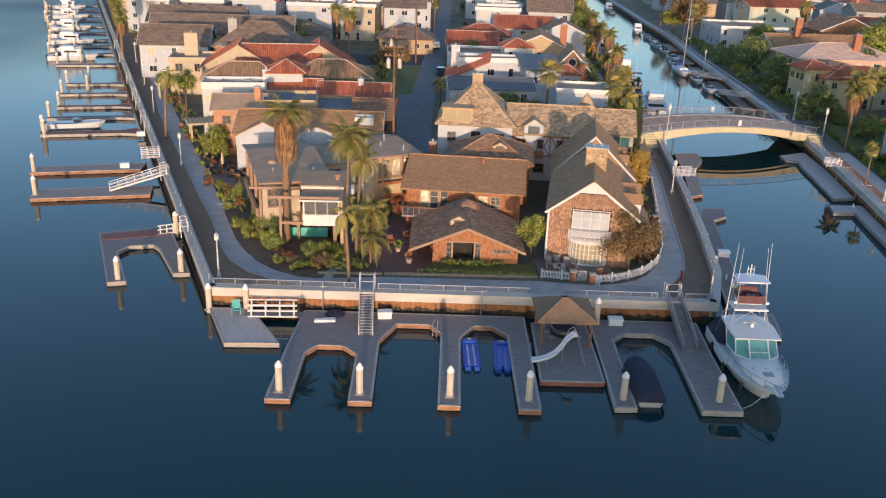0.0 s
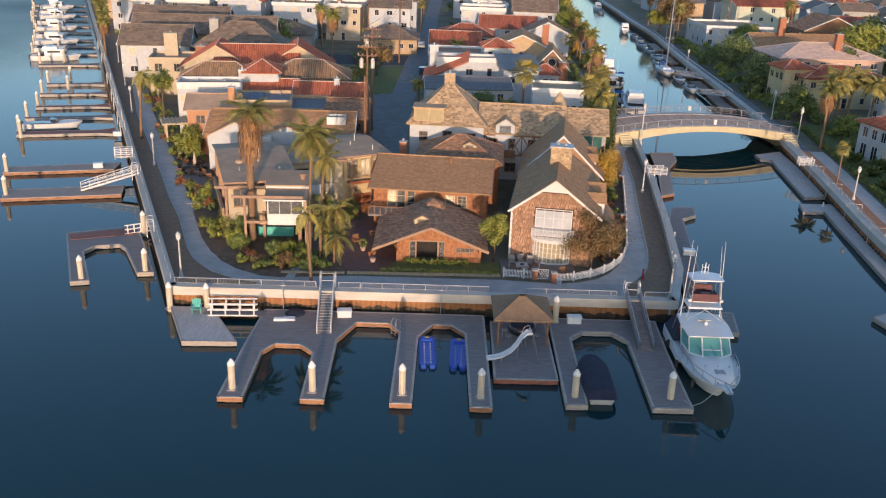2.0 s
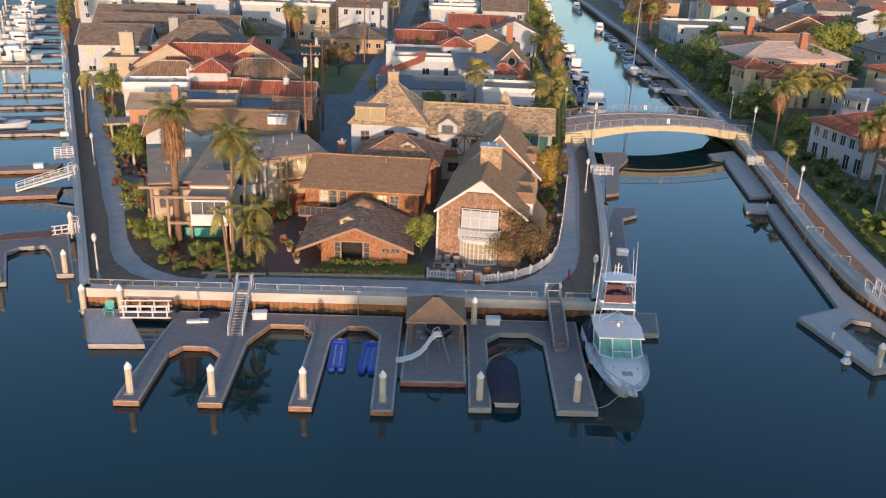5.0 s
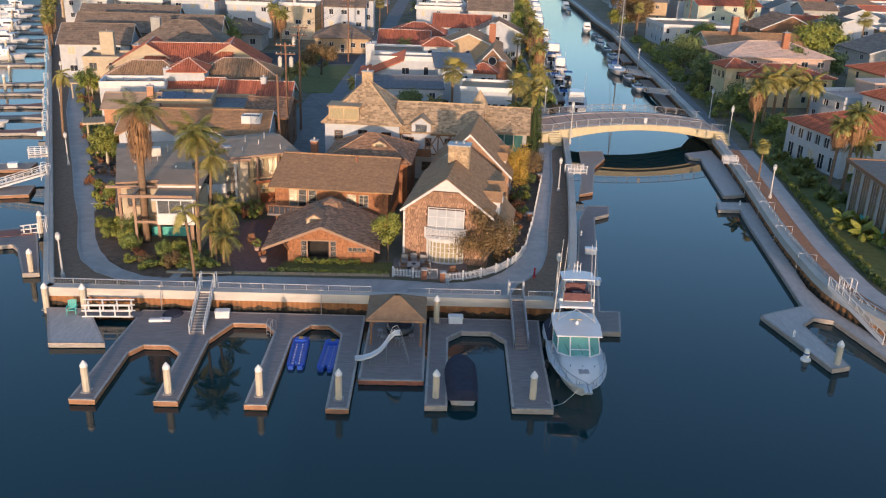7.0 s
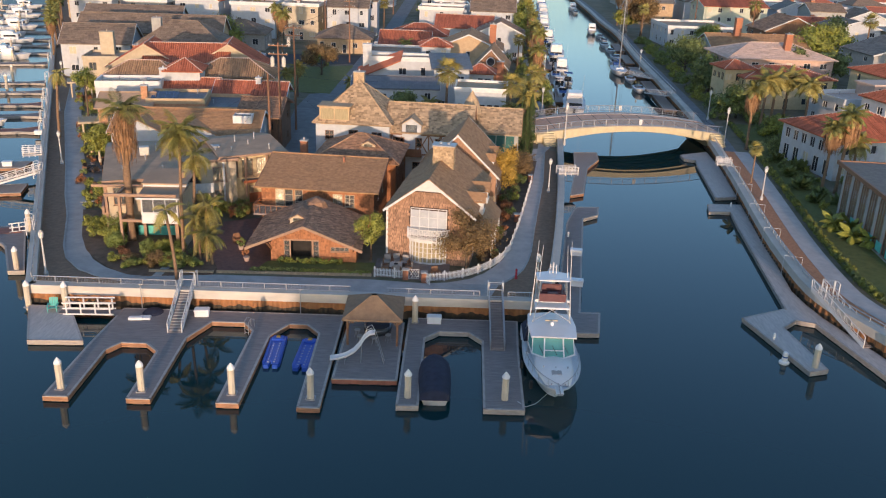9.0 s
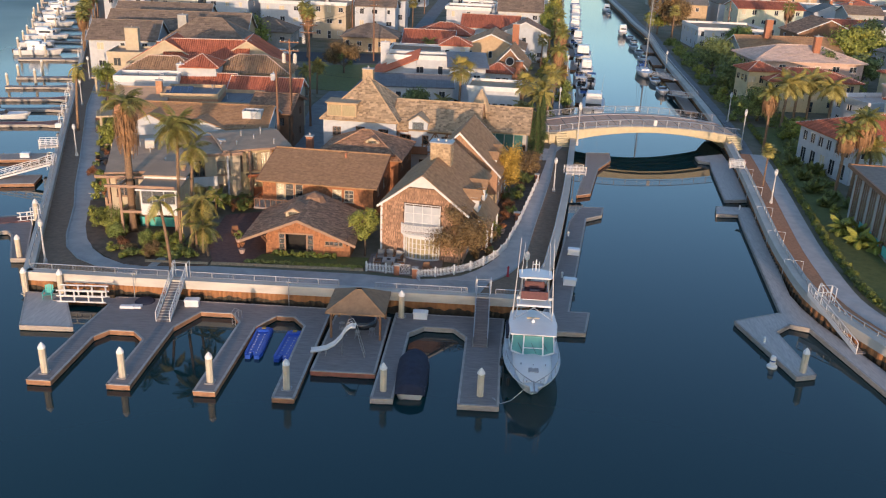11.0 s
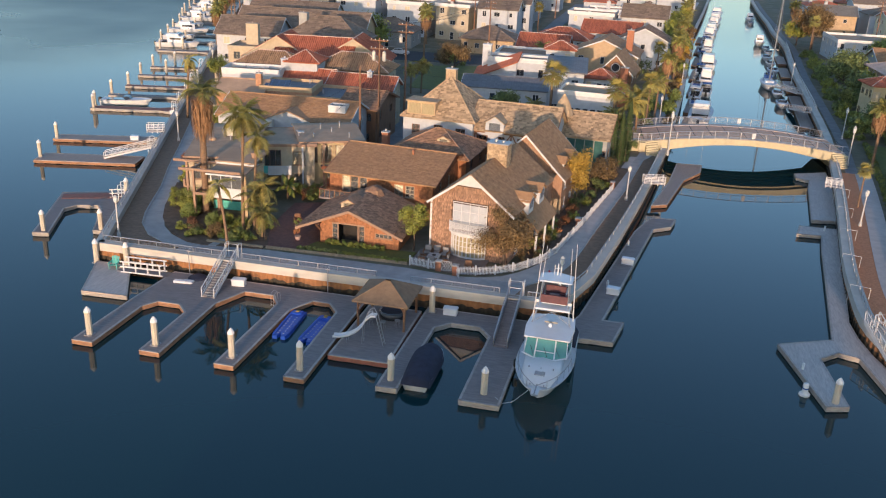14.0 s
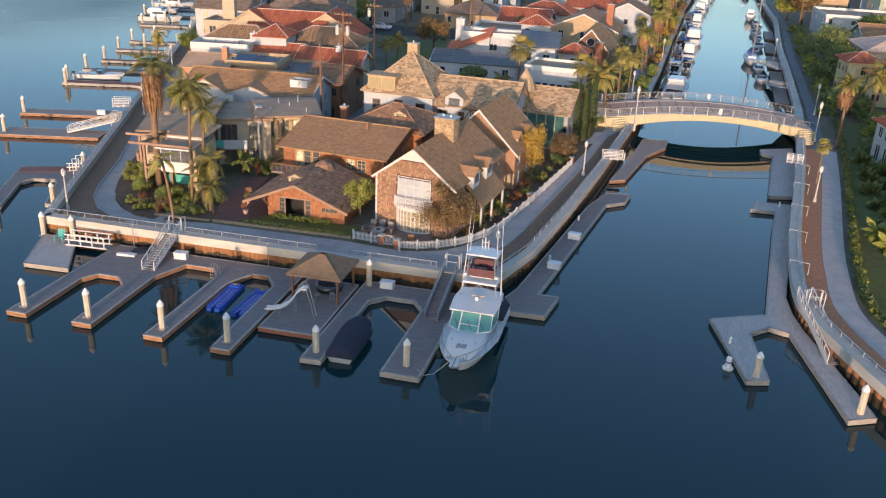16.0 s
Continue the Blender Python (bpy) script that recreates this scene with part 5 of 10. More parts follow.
dormer(C, -0.9, 1.6, 3.45, 0, 1.5, 0.9, 2.4, "roof_dark", "cream")
part("bay_roof", MB().lathe([(1.3, 3.4), (0.9, 4.15), (0.15, 4.5)], 0.2, 6.6, 8), M["roof_dark"], C, "small dark turret roof on the ridge")

# tall gabled house with cedar shingles
G = root("house", "tall gabled house in weathered cedar shingles with white trim", "house", 16.55, 87.2, GROUND - 0.1, -9)
hw, hd, hb, eh, pk = 4.1, 9.0, 4.7, 5.45, 3.15
gw = {0: [(2.35, 2.85, 3.55, 2.8), (2.45, 0.15, 3.4, 2.2)], 1: [(2.2, 0.4, 1.4, 1.6), (5.4, 0.4, 1.4, 1.6), (9, 0.2, 1.2, 2.0), (11.3, 0.5, 1.5, 1.5)], 2: [], 3: [(3, 3.1, 1, 1.3), (8, 3.1, 1, 1.3)]}
gwalls = [((-hw, -hd, 0), (1, 0, 0), 2 * hw), ((hw, -hd, 0), (0, 1, 0), hd + hb), ((hw, hb, 0), (-1, 0, 0), 2 * hw), ((-hw, hb, 0), (0, -1, 0), hd + hb)]
mb = MB()
for i, (o, u, ln) in enumerate(gwalls):
    facade(mb, o, u, ln, eh, gw[i], gable=pk if i in (0, 2) else 0)
gwall = part("wall", mb, M["cedar_joint"], G)
mb = MB()
shingles(mb, (hw + 0.01, -hd, 0), (0, 1, 0), (0, 0, 1), [(0, 0), (hd + hb, 0), (hd + hb, eh), (0, eh)], 0.26, 0.34, 0.025, 9, holes=[(q[0] - 0.15, q[1] - 0.15, q[0] + q[2] + 0.15, q[1] + q[3] + 0.15) for q in gw[1]])
shingles(mb, (-hw - 0.01, hb, 0), (0, -1, 0), (0, 0, 1), [(0, 0), (hd + hb, 0), (hd + hb, eh), (0, eh)], 0.26, 0.34, 0.025, 10)
part("side_shingles", mb, M["cedar"], gwall, kind="stuff")
for i in (1, 3):
    for q in gw[i]:
        window(G, gwalls[i][0], gwalls[i][1], q, M["white"], 2, 3)
# upper glazed doors and the bowed bay below
up = window(G, gwalls[0][0], gwalls[0][1], gw[0][0], M["white"], 4, 3, depth=0.04, sill=False, shut=M["white2"], glass=M["paleglass"])
arc = [(0.05 + 1.9 * math.sin(radians(a)), -hd + 0.25 - 0.95 * math.cos(radians(a))) for a in range(-78, 79, 13)]
bay = part("bow_window", MB().prism(arc, 0.0, 0.35), M["white"], G, "white bowed window with cream curtains")
part("bow_head", MB().prism([(0.05 + (x - 0.05) * 1.04, y - 0.05) for x, y in arc], 2.35, 2.62), M["white"], bay)
for k, ((x0, y0), (x1, y1)) in enumerate(zip(arc, arc[1:])):
    d = math.hypot(x1 - x0, y1 - y0)
    mb = MB()
    uu = Vector(((x1 - x0) / d, (y1 - y0) / d, 0))
    mb.box(0, -0.05, 0.35, 0.1, 0.05, 2.35, Matrix.Translation((x0, y0, 0)) @ Matrix.Rotation(math.atan2(uu.y, uu.x), 4, "Z"))
    for zz in (0.85, 1.35, 1.85):
        mb.beam((x0, y0, zz), (x1, y1, zz), 0.05, 0.035)
    part("glazing_bar", mb, M["white"], bay)
part("pane", MB().prism([(0.05 + (x - 0.05) * 0.985, y + 0.03) for x, y in arc], 0.35, 2.35), M["creamglass"], bay, "cream curtains behind the panes")
# balcony above the bow
bal = part("balcony", MB().prism([(0.05 + (x - 0.05) * 1.12, y - 0.2) for x, y in arc], 2.62, 2.75), M["white"], G, "white curved balcony with patterned railing")
ring = [(0.05 + (x - 0.05) * 1.1, y - 0.18) for x, y in arc]
mb = MB()
for (x0, y0), (x1, y1) in zip(ring, ring[1:]):
    mb.beam((x0, y0, 3.7), (x1, y1, 3.7), 0.09, 0.07).beam((x0, y0, 2.85), (x1, y1, 2.85), 0.06, 0.05)
    mb.beam((x0, y0, 2.75), (x0, y0, 3.7), 0.07, 0.07)
    mb.beam((x0, y0, 2.85), (x1, y1, 3.66), 0.035, 0.035).beam((x0, y0, 3.66), (x1, y1, 2.85), 0.035, 0.035)
    xm, ym = (x0 + x1) / 2, (y0 + y1) / 2
    mb.beam((xm, ym, 2.75), (xm, ym, 3.7), 0.04, 0.04).beam((x0, y0, 3.28), (x1, y1, 3.28), 0.04, 0.04)
part("balustrade", mb, M["white"], bal, kind="stuff")
mb, cov = MB(), MB()
for s in (1, -1):
    over = 0.5 if s > 0 else 0.24
    zo = eh - over * pk / hw + 0.08
    e = [Vector((s * (hw + over), -hd - 0.4, zo)), Vector((s * (hw + over), hb + 0.3, zo)), Vector((0, hb + 0.3, eh + pk + 0.08)), Vector((0, -hd - 0.4, eh + pk + 0.08))]
    if s < 0:
        e = [e[1], e[0], e[3], e[2]]
    mb.slab(e, 0.16)
    L, V = (e[1] - e[0]).length, (e[3] - e[0]).length
    shingles(cov, e[0], e[1] - e[0], e[3] - e[0], [(0, 0), (L, 0), (L, V), (0, V)], 0.28, 0.34, 0.03, 50 + s)
groof = part("roof", mb, M["roof_brown"], G)
part("roof_shingles", cov, M["roof_brown"], groof, kind="stuff")
zf = eh + pk - 0.1
part("bargeboard", MB().beam((-hw - 0.28, -hd - 0.45, eh - 0.22), (0, -hd - 0.45, zf), 0.08, 0.2).beam((hw + 0.55, -hd - 0.45, eh - 0.44), (0, -hd - 0.45, zf), 0.08, 0.2), M["white"], G)
part("gable_peak", MB().add([(-1.6, -hd - 0.06, eh + pk - 1.25), (1.6, -hd - 0.06, eh + pk - 1.25), (0, -hd - 0.06, eh + pk - 0.02), (-1.6, -hd, eh + pk - 1.25), (1.6, -hd, eh + pk - 1.25), (0, -hd, eh + pk - 0.02)],
                            [(0, 1, 2), (1, 0, 3, 4), (0, 2, 5, 3), (2, 1, 4, 5)]), M["white"], G, "white boarded gable peak")
part("corner_board", MB().box(-hw - 0.04, -hd - 0.05, 0, -hw + 0.16, -hd + 0.1, eh), M["white"], G)
for k, yy in enumerate((-4.7, -0.9)):
    dormer(G, 4.9, yy, 4.9, 90, 1.7, 1.4, 3.6, "roof_brown", "white")
ch = MB().cbox(-0.85, -2.3, 6.0, 1.25, -0.95, 10.1, 0.05)
ch = part("chimney", ch, M["stonework"], G, "rubble stone chimney")
mb = MB()
rnd = random.Random(4)
for face in range(4):
    for i in range(12):
        z0 = 6.5 + i * 0.3
        x0 = 0.0
        while x0 < (2.05 if face in (0, 2) else 1.3):
            w = min(rnd.uniform(0.18, 0.42), (2.1 if face in (0, 2) else 1.35) - x0)
            hh = rnd.uniform(0.2, 0.28)
            t = rnd.uniform(0.03, 0.06)
            if face in (0, 2):
                yy = -2.3 - t if face == 0 else -0.95
                mb.cbox(-0.85 + x0 + 0.015, yy, z0 + 0.02, -0.85 + x0 + w - 0.015, yy + t, z0 + hh, 0.012)
            else:
                xx = -0.85 - t if face == 1 else 1.25
                mb.cbox(xx, -2.3 + x0 + 0.015, z0 + 0.02, xx + t, -2.3 + x0 + w - 0.015, z0 + hh, 0.012)
            x0 += w
part("stone_cladding", mb, M["stonework"], ch, kind="stuff")
part("chimney_cap", MB().cbox(-1.0, -2.45, 10.1, 1.4, -0.8, 10.22, 0.03).cyl((-0.2, -1.6, 10.22), (-0.2, -1.6, 10.45), 0.18, 0.16, 8).cyl((0.6, -1.6, 10.22), (0.6, -1.6, 10.4), 0.18, 0.16, 8), M["galv"], ch)
# side porch and bay towards the canal
part("porch_roof", MB().slab([(hw + 0.25, -5.9, 4.75), (hw + 2.1, -5.9, 2.75), (hw + 2.1, 1.0, 2.75), (hw + 0.25, 1.0, 4.75)], 0.14), M["roof_brown"], G)
for yy in (-5.7, -2.5, 0.8):
    part("porch_post", MB().cbox(hw + 1.75, yy - 0.1, 0, hw + 1.95, yy + 0.1, 2.8, 0.02), M["white"], G)
G2 = house("rear gabled wing in cedar shingles with white trim", 18.75, 99.8, -8.5, 9.0, 9.0, 4.5, "gable", "y", 4.3, 0.45, "cedar", "roof_brown", "white", "shake", seed=41, nwin=(2, 3, 1, 2), rows=3)
part("link", MB().box(-3.0, -8.2, 0, 3.4, -4.55, 4.6), M["cedar"], G2, "low shingled link between the gables")
part("link_roof", MB().slab([(-3.4, -8.4, 4.65), (3.8, -8.4, 4.65), (3.8, -4.55, 4.95), (-3.4, -4.55, 4.95)], 0.16), M["roof_brown"], G2)
dormer(G2, 4.0, -1.6, 4.9, 90, 1.4, 1.3, 2.0, "roof_brown", "white")
dormer(G2, 4.0, 2.0, 4.9, 90, 1.4, 1.3, 2.0, "roof_brown", "white")
part("stone_plinth", MB().box(-4.56, -4.56, 0, 4.56, -4.51, 2.0), M["stonework"], G2)
# link behind the brown house
D = house("brown shingled rear house with a hipped roof", 6.6, 101.3, -5, 9.6, 8.6, 4.9, "hip", "x", 2.2, 0.5, "redwood", "roof_dark", "brownwood", "shake", seed=42, nwin=(2, 2, 2, 2))
dormer(D, 1.2, -2.2, 6.0, 0, 1.6, 0.9, 2.0, "roof_dark", "cream")

# half-timbered house with a shake roof
T = house("half-timbered white house with a steep weathered shake roof", 5.3, 112.4, -4, 9.4, 10.6, 7.05, "hip", "x", 4.5, 0.4, "white2", "roof_tan", "brownwood", "shake", seed=51, nwin=(3, 3, 3, 3), rows=2)
chimney(T, -0.1, 0.6, 9.0, 12.7, 1.4, 1.0, "stonework")
rd = part("roof_dormer", MB().box(-4.2, -5.3, 7.15, -0.4, -3.0, 9.05), M["tan"], T, "tan boarded roof dormer")
for x0, x1 in ((-4.05, -2.38), (-2.22, -0.55)):
    part("dormer_window", MB().box(x0, -5.34, 7.5, x1, -5.3, 8.85), M["creamglass"], rd, "wide window with a pale blind")
part("roof_dormer_top", MB().box(-4.4, -5.5, 9.05, -0.2, -2.4, 9.20), M["roof_tan"], T)
T2 = house("half-timbered wing with a weathered shake roof and a small gable", 14.9, 111.6, -4, 10.6, 8.7, 6.19, "gable", "x", 2.7, 0.4, "white2", "roof_tan", "brownwood", "shake", seed=52, nwin=(4, 2, 3, 2), rows=2)
mb = MB()
for i in range(7):
    mb.box(-4.8 + 1.6 * i - 0.08, -4.42, 3.2, -4.8 + 1.6 * i + 0.08, -4.34, 6.1)
mb.box(-4.8, -4.43, 3.2, 4.8, -4.34, 3.4).box(-4.8, -4.43, 5.75, 4.8, -4.34, 5.95)
for i in (0, 2, 3, 5):
    mb.beam((-4.7 + 1.6 * i, -4.38, 3.4), (-3.3 + 1.6 * i, -4.38, 5.75), 0.06, 0.14).beam((-3.3 + 1.6 * i, -4.38, 3.4), (-4.7 + 1.6 * i, -4.38, 5.75), 0.05, 0.14)
part("half_timbering", mb, M["brownwood"], T2, kind="stuff")
dormer(T2, -2.2, -4.6, 6.1, 0, 2.4, 1.9, 3.0, "roof_tan", "white2")
part("gable_balcony", MB().box(-3.6, -5.4, 3.2, -0.8, -4.35, 3.35).box(-3.6, -5.42, 3.35, -0.8, -5.36, 4.2), M["brownwood"], T2, "dark timber balcony")
T3 = house("low wing with a shake roof and green-tinted glazing", 23.4, 117.4, -6, 7.1, 8.1, 5.05, "gable", "x", 2.4, 0.4, "grey", "roof_tan", "brownwood", "shake", seed=53, floors=1,
           holes={0: [(0.5 + 1.35 * i, 0.5, 1.15, 3.0) for i in range(5)]}, nwin=(4, 2, 2, 2))
for i in range(5):
    part("tinted_pane", MB().box(-3.1 + 1.25 * i, -4.12, 0.5, -1.98 + 1.25 * i, -4.08, 4.7), M["tealpane"], T3, "tall green-tinted glass panel")
part("cone_roof", MB().lathe([(1.4, 7.3), (0.85, 8.9), (0.05, 10.2)], 5.0, 4.3, 8), M["roof_tan"], T2, "small pointed turret roof")

# ---- houses behind, west of the alley ----
K = house("white house with a brown gable roof and a boxed skylight", -16.25, 110.8, 2, 17.9, 9.5, 5.4, "gable", "x", 1.9, 0.5, "white2", "roof_brown", "white", "shake", seed=61, nwin=(4, 2, 4, 2))
sk = part("skylight", MB().box(5.75, -2.9, 5.8, 8.15, -2.78, 7.3).box(5.75, -1.12, 5.8, 8.15, -1.0, 7.3).box(5.75, -2.78, 5.8, 5.87, -1.12, 7.3).box(8.03, -2.78, 5.8, 8.15, -1.12, 7.3), M["white"], K, "white boxed skylight")
part("pane", MB().box(5.87, -2.78, 7.0, 6.91, -1.12, 7.06).box(6.99, -2.78, 7.0, 8.03, -1.12, 7.06), M["farglass"], sk)
part("frame", MB().box(6.91, -2.78, 6.98, 6.99, -1.12, 7.2), M["white"], sk)
for gx, gw2, z0, z1 in ((-5.4, 3.5, 5.15, 6.95), (1.0, 3.0, 5.45, 6.55)):
    part("cross_gable", MB().add([(gx - gw2, -5.3, 3.8), (gx + gw2, -5.3, 3.8), (gx + gw2, -5.3, z0), (gx, -5.3, z1), (gx - gw2, -5.3, z0), (gx - gw2, 0, 3.8), (gx + gw2, 0, 3.8), (gx + gw2, 0, z0), (gx, 0, z1), (gx - gw2, 0, z0)],
                                 [(0, 1, 2, 3, 4), (1, 6, 7, 2), (5, 0, 4, 9), (0, 5, 6, 1)]), M["white2"], K, "white boarded front gable")
    e = gw2 + 0.35
    dr = (z1 - z0) / gw2 * 0.35
    part("cross_gable_roof", MB().slab([(gx - e, -5.6, z0 - dr + 0.1), (gx, -5.6, z1 + 0.1), (gx, 0.5, z1 + 0.1), (gx - e, 0.5, z0 - dr + 0.1)], 0.12).slab([(gx + e, -5.6, z0 - dr + 0.1), (gx + e, 0.5, z0 - dr + 0.1), (gx, 0.5, z1 + 0.1), (gx, -5.6, z1 + 0.1)], 0.12), M["roof_brown"], K)
part("air_conditioner", MB().cbox(-1.9, -6.6, 4.4, -0.8, -5.6, 5.4, 0.05), M["edge"], K)
K2 = house("flat-roofed brick house with a tan parapet", -20.8, 120.7, 8, 7.8, 7.1, 6.83, "flat", rise=0.45, over=0.05, wall="brickpale", rm="roof_blue", trim="tan", seed=62, nwin=(3, 2, 2, 2), vents=2)
chimney(K2, -4.2, -2.4, 3.0, 9.0, 0.85, 0.8, "brickpale")
K5 = house("low brick house with a grey sloping roof", -27.2, 118.7, 8, 6.7, 7.4, 6.27, "gable", "x", 1.3, 0.4, "brickpale", "roof_flat", "creambeam", None, seed=65, nwin=(2, 2, 2, 2))
part("solar_panel", MB().slab([(-3.4, -3.0, 7.13), (0.2, -3.0, 7.13), (0.2, -0.6, 7.83), (-3.4, -0.6, 7.83)], 0.05), M["solar"], K2, "blue-black rooftop solar panels")
K3 = house("flat-roofed block with a dark roof and a stone parapet", -15.5, 122.4, 4, 7.1, 9.5, 5.70, "flat", rise=0.5, over=0.05, wall="brickpale", rm="roof_blue", trim="tan", seed=63, nwin=(3, 2, 2, 2), vents=2)
K4 = house("low house with an open-beamed brown roof", -8.8, 120.9, 0, 5.3, 10.3, 5.54, "gable", "x", 1.6, 0.5, "brownwood", "roof_dark", "brownwood", "shake", seed=64, nwin=(2, 2, 1, 1))
# Spanish house with clay tiles
S = house("cream Spanish house with a long red clay tile roof", -26.8, 147.8, 8, 13.2, 8.5, 7.95, "gable", "x", 2.5, 0.5, "cream", "roof_red", "cream", "barrel", seed=71, nwin=(6, 2, 5, 3))
SW = house("cream gabled wing with a red clay tile roof", -33.6, 148.2, 8, 11.9, 9.0, 7.01, "gable", "y", 3.6, 0.5, "cream", "roof_red", "cream", "barrel", seed=78, nwin=(4, 2, 2, 3))
SE = house("cream gabled wing with red tiles beside the alley", -20.6, 151.2, 8, 11.9, 9.0, 7.01, "gable", "y", 3.6, 0.5, "cream", "roof_red", "cream", "barrel", seed=79, nwin=(4, 2, 2, 3))
S2 = house("cream front wing with a brown clay tile hip roof", -30.2, 135.3, 6, 11.6, 7.0, 7.33, "hip", "x", 2.0, 0.5, "cream", "roof_clay", "cream", "barrel", seed=72, nwin=(4, 2, 2, 2))
S3 = house("cream wing with a broad brown clay tile roof", -17.1, 139.1, 4, 12.5, 8.0, 7.33, "hip", "x", 2.2, 0.6, "cream", "roof_clay", "cream", "barrel", seed=73, nwin=(3, 2, 2, 2))
S4 = house("white turret with a red tile pyramid roof", -23.1, 132.4, 6, 5.0, 5.2, 8.9, "hip", "x", 1.5, 0.5, "white2", "roof_red", "white", "barrel", seed=74, nwin=(2, 2, 1, 2))
S5 = house("white low wing with a red clay tile roof", -21.7, 130.7, 4, 7.9, 4.8, 6.37, "gable", "x", 1.4, 0.5, "white2", "roof_red", "white", "barrel", seed=75, nwin=(4, 1, 2, 1))
S6 = house("white stepped parapet terrace with awnings", -30.1, 128.2, 10, 9.2, 5.0, 7.15, "flat", rise=0.7, over=0.05, wall="white2", rm="roof_flat", trim="white", seed=76, nwin=(4, 2, 2, 2), vents=2)
chimney(S6, 4.6, 1, 5.0, 9.3, 1.1, 1.0, "white2", "white")
S7 = house("low white wing with a red clay tile roof", -12.5, 130.4, 0, 10.2, 5.2, 6.22, "gable", "x", 1.4, 0.5, "cream", "roof_red", "white", "barrel", seed=77, nwin=(3, 1, 1, 1))
chimney(S7, 1, -0.4, 4.5, 8.4, 0.8, 0.7, "white2", "white")
N1 = house("pale yellow house with a tall stucco chimney", -43.4, 159.0, 8, 10.0, 7.5, 6.2, "flat", rise=0.4, over=0.1, wall="cream", rm="roof_flat", trim="cream", seed=81, nwin=(3, 3, 2, 4), chims=((-1.6, 1.5, 6.0, 10.4, 2.4, 1.5, "cream", "cream"), (3.4, 2.5, 6.0, 8.0, 1.6, 1.2)))
N2 = house("grey-roofed house with crossing gables", -30.5, 166.5, 4, 13, 9, 5.6, "gable", "x", 2.2, 0.5, "grey", "roof_grey", "white", "big", seed=82)
N3 = house("broad house with dark brown hip roofs", -36.0, 178.0, 4, 17, 12, 6.4, "hip", "x", 4.2, 0.6, "tan", "roof_town", "white", "big", seed=83, chims=((-5.5, 0, 7, 11.2, 1.8, 1.4, "grey", "concrete"),))
N4 = house("white house with a dark brown gable roof", -52.5, 176.5, 8, 13, 11, 6.6, "gable", "x", 3.0, 0.5, "white2", "roof_town", "white", "big", seed=84)
N5 = house("house with a long brown shingle roof", -47.0, 193.0, 4, 30, 10, 6.8, "gable", "x", 3.2, 0.5, "tan", "roof_town", "white", "big", seed=85, nwin=(6, 2, 6, 2))
N6 = house("white house with dark trim beyond the long roof", -58.0, 214.0, 6, 22, 12, 6.6, "gable", "x", 3.0, 0.5, "white2", "roof_town", "white", "big", seed=86)
F1 = house("low tan house with a hipped brown roof", -8.2, 219.5, 2, 13, 11, 3.6, "hip", "x", 2.6, 0.7, "tan", "roof_town", "white", "big", seed=91, floors=1, nwin=(5, 3, 3, 3))
F2 = house("small grey-roofed cottage behind the street", -34.0, 219.0, 2, 13, 11, 3.8, "hip", "x", 2.8, 0.5, "grey", "roof_town", "white", "big", seed=92, floors=1)

# ---- houses east of the alley ----
U1 = house("white house with a blue-grey metal roof", 8.5, 140.6, 4, 13.6, 7.7, 6.15, "gable", "x", 1.2, 0.3, "white2", "roof_blue", "white", None, seed=101, nwin=(4, 2, 3, 2))
U2 = house("white two-storey house with a seamed metal roof", 17.4, 149.5, 4, 5.9, 8.5, 8.33, None, wall="white2", trim="white", seed=102, nwin=(2, 2, 2, 2))
part("roof", MB().slab([(-3.5, -5.0, 8.33), (3.5, -5.0, 8.33), (3.5, 4.9, 9.53), (-3.5, 4.9, 9.53)], 0.2), M["roof_blue"], U2, "seamed blue-grey metal roof")
part("parapet", MB().box(-3.0, 4.1, 8.23, 3.0, 4.4, 9.43), M["white2"], U2)
U3 = house("long white house with a red tile strip roof", 8.9, 153.7, 2, 11.3, 4.7, 8.42, "flat", rise=0.5, over=0.05, wall="white2", rm="roof_flat", trim="white", seed=103, nwin=(3, 2, 3, 2))
part("gable_wall", MB().prism([(-7.2, -3.4), (-0.4, -3.4), (-0.4, -2.4), (-7.2, -2.4)], 0, 5.72).add([(-7.2, -3.4, 5.72), (-0.4, -3.4, 5.72), (-0.4, -3.4, 8.62), (-7.2, -2.4, 5.72), (-0.4, -2.4, 5.72), (-0.4, -2.4, 8.62)], [(0, 1, 2), (5, 4, 3), (1, 4, 5, 2)]), M["white2"], U3)
part("tile_slope", MB().slab([(-8.2, -4.2, 5.3), (-0.2, -4.2, 8.7), (0.2, -1.2, 10.1), (-7.6, -1.2, 6.9)], 0.25), M["roof_red"], U3, "sloping red tile roof")
chimney(U3, -6, -1, 5.0, 10.9, 1.5, 1.3, "white2", "white")
U4 = house("white tower with a red tile roof", 14.7, 164.8, 4, 5.3, 4.7, 9.46, "hip", "x", 1.2, 0.5, "white2", "roof_red", "white", "barrel", seed=104, nwin=(2, 2, 2, 2), floors=3)
U5 = house("white canal house with a row of dark windows", 22.2, 132.9, -4, 7.7, 6.7, 7.58, "flat", rise=0.4, over=0.2, wall="white2", rm="roof_tan", trim="white", seed=105,
           holes={0: [(0.4 + 1.1 * i, 3.9, 0.9, 1.7) for i in range(7)] + [(0.8 + 1.8 * i, 0.6, 1.2, 1.8) for i in range(4)]}, nwin=(5, 3, 2, 2))
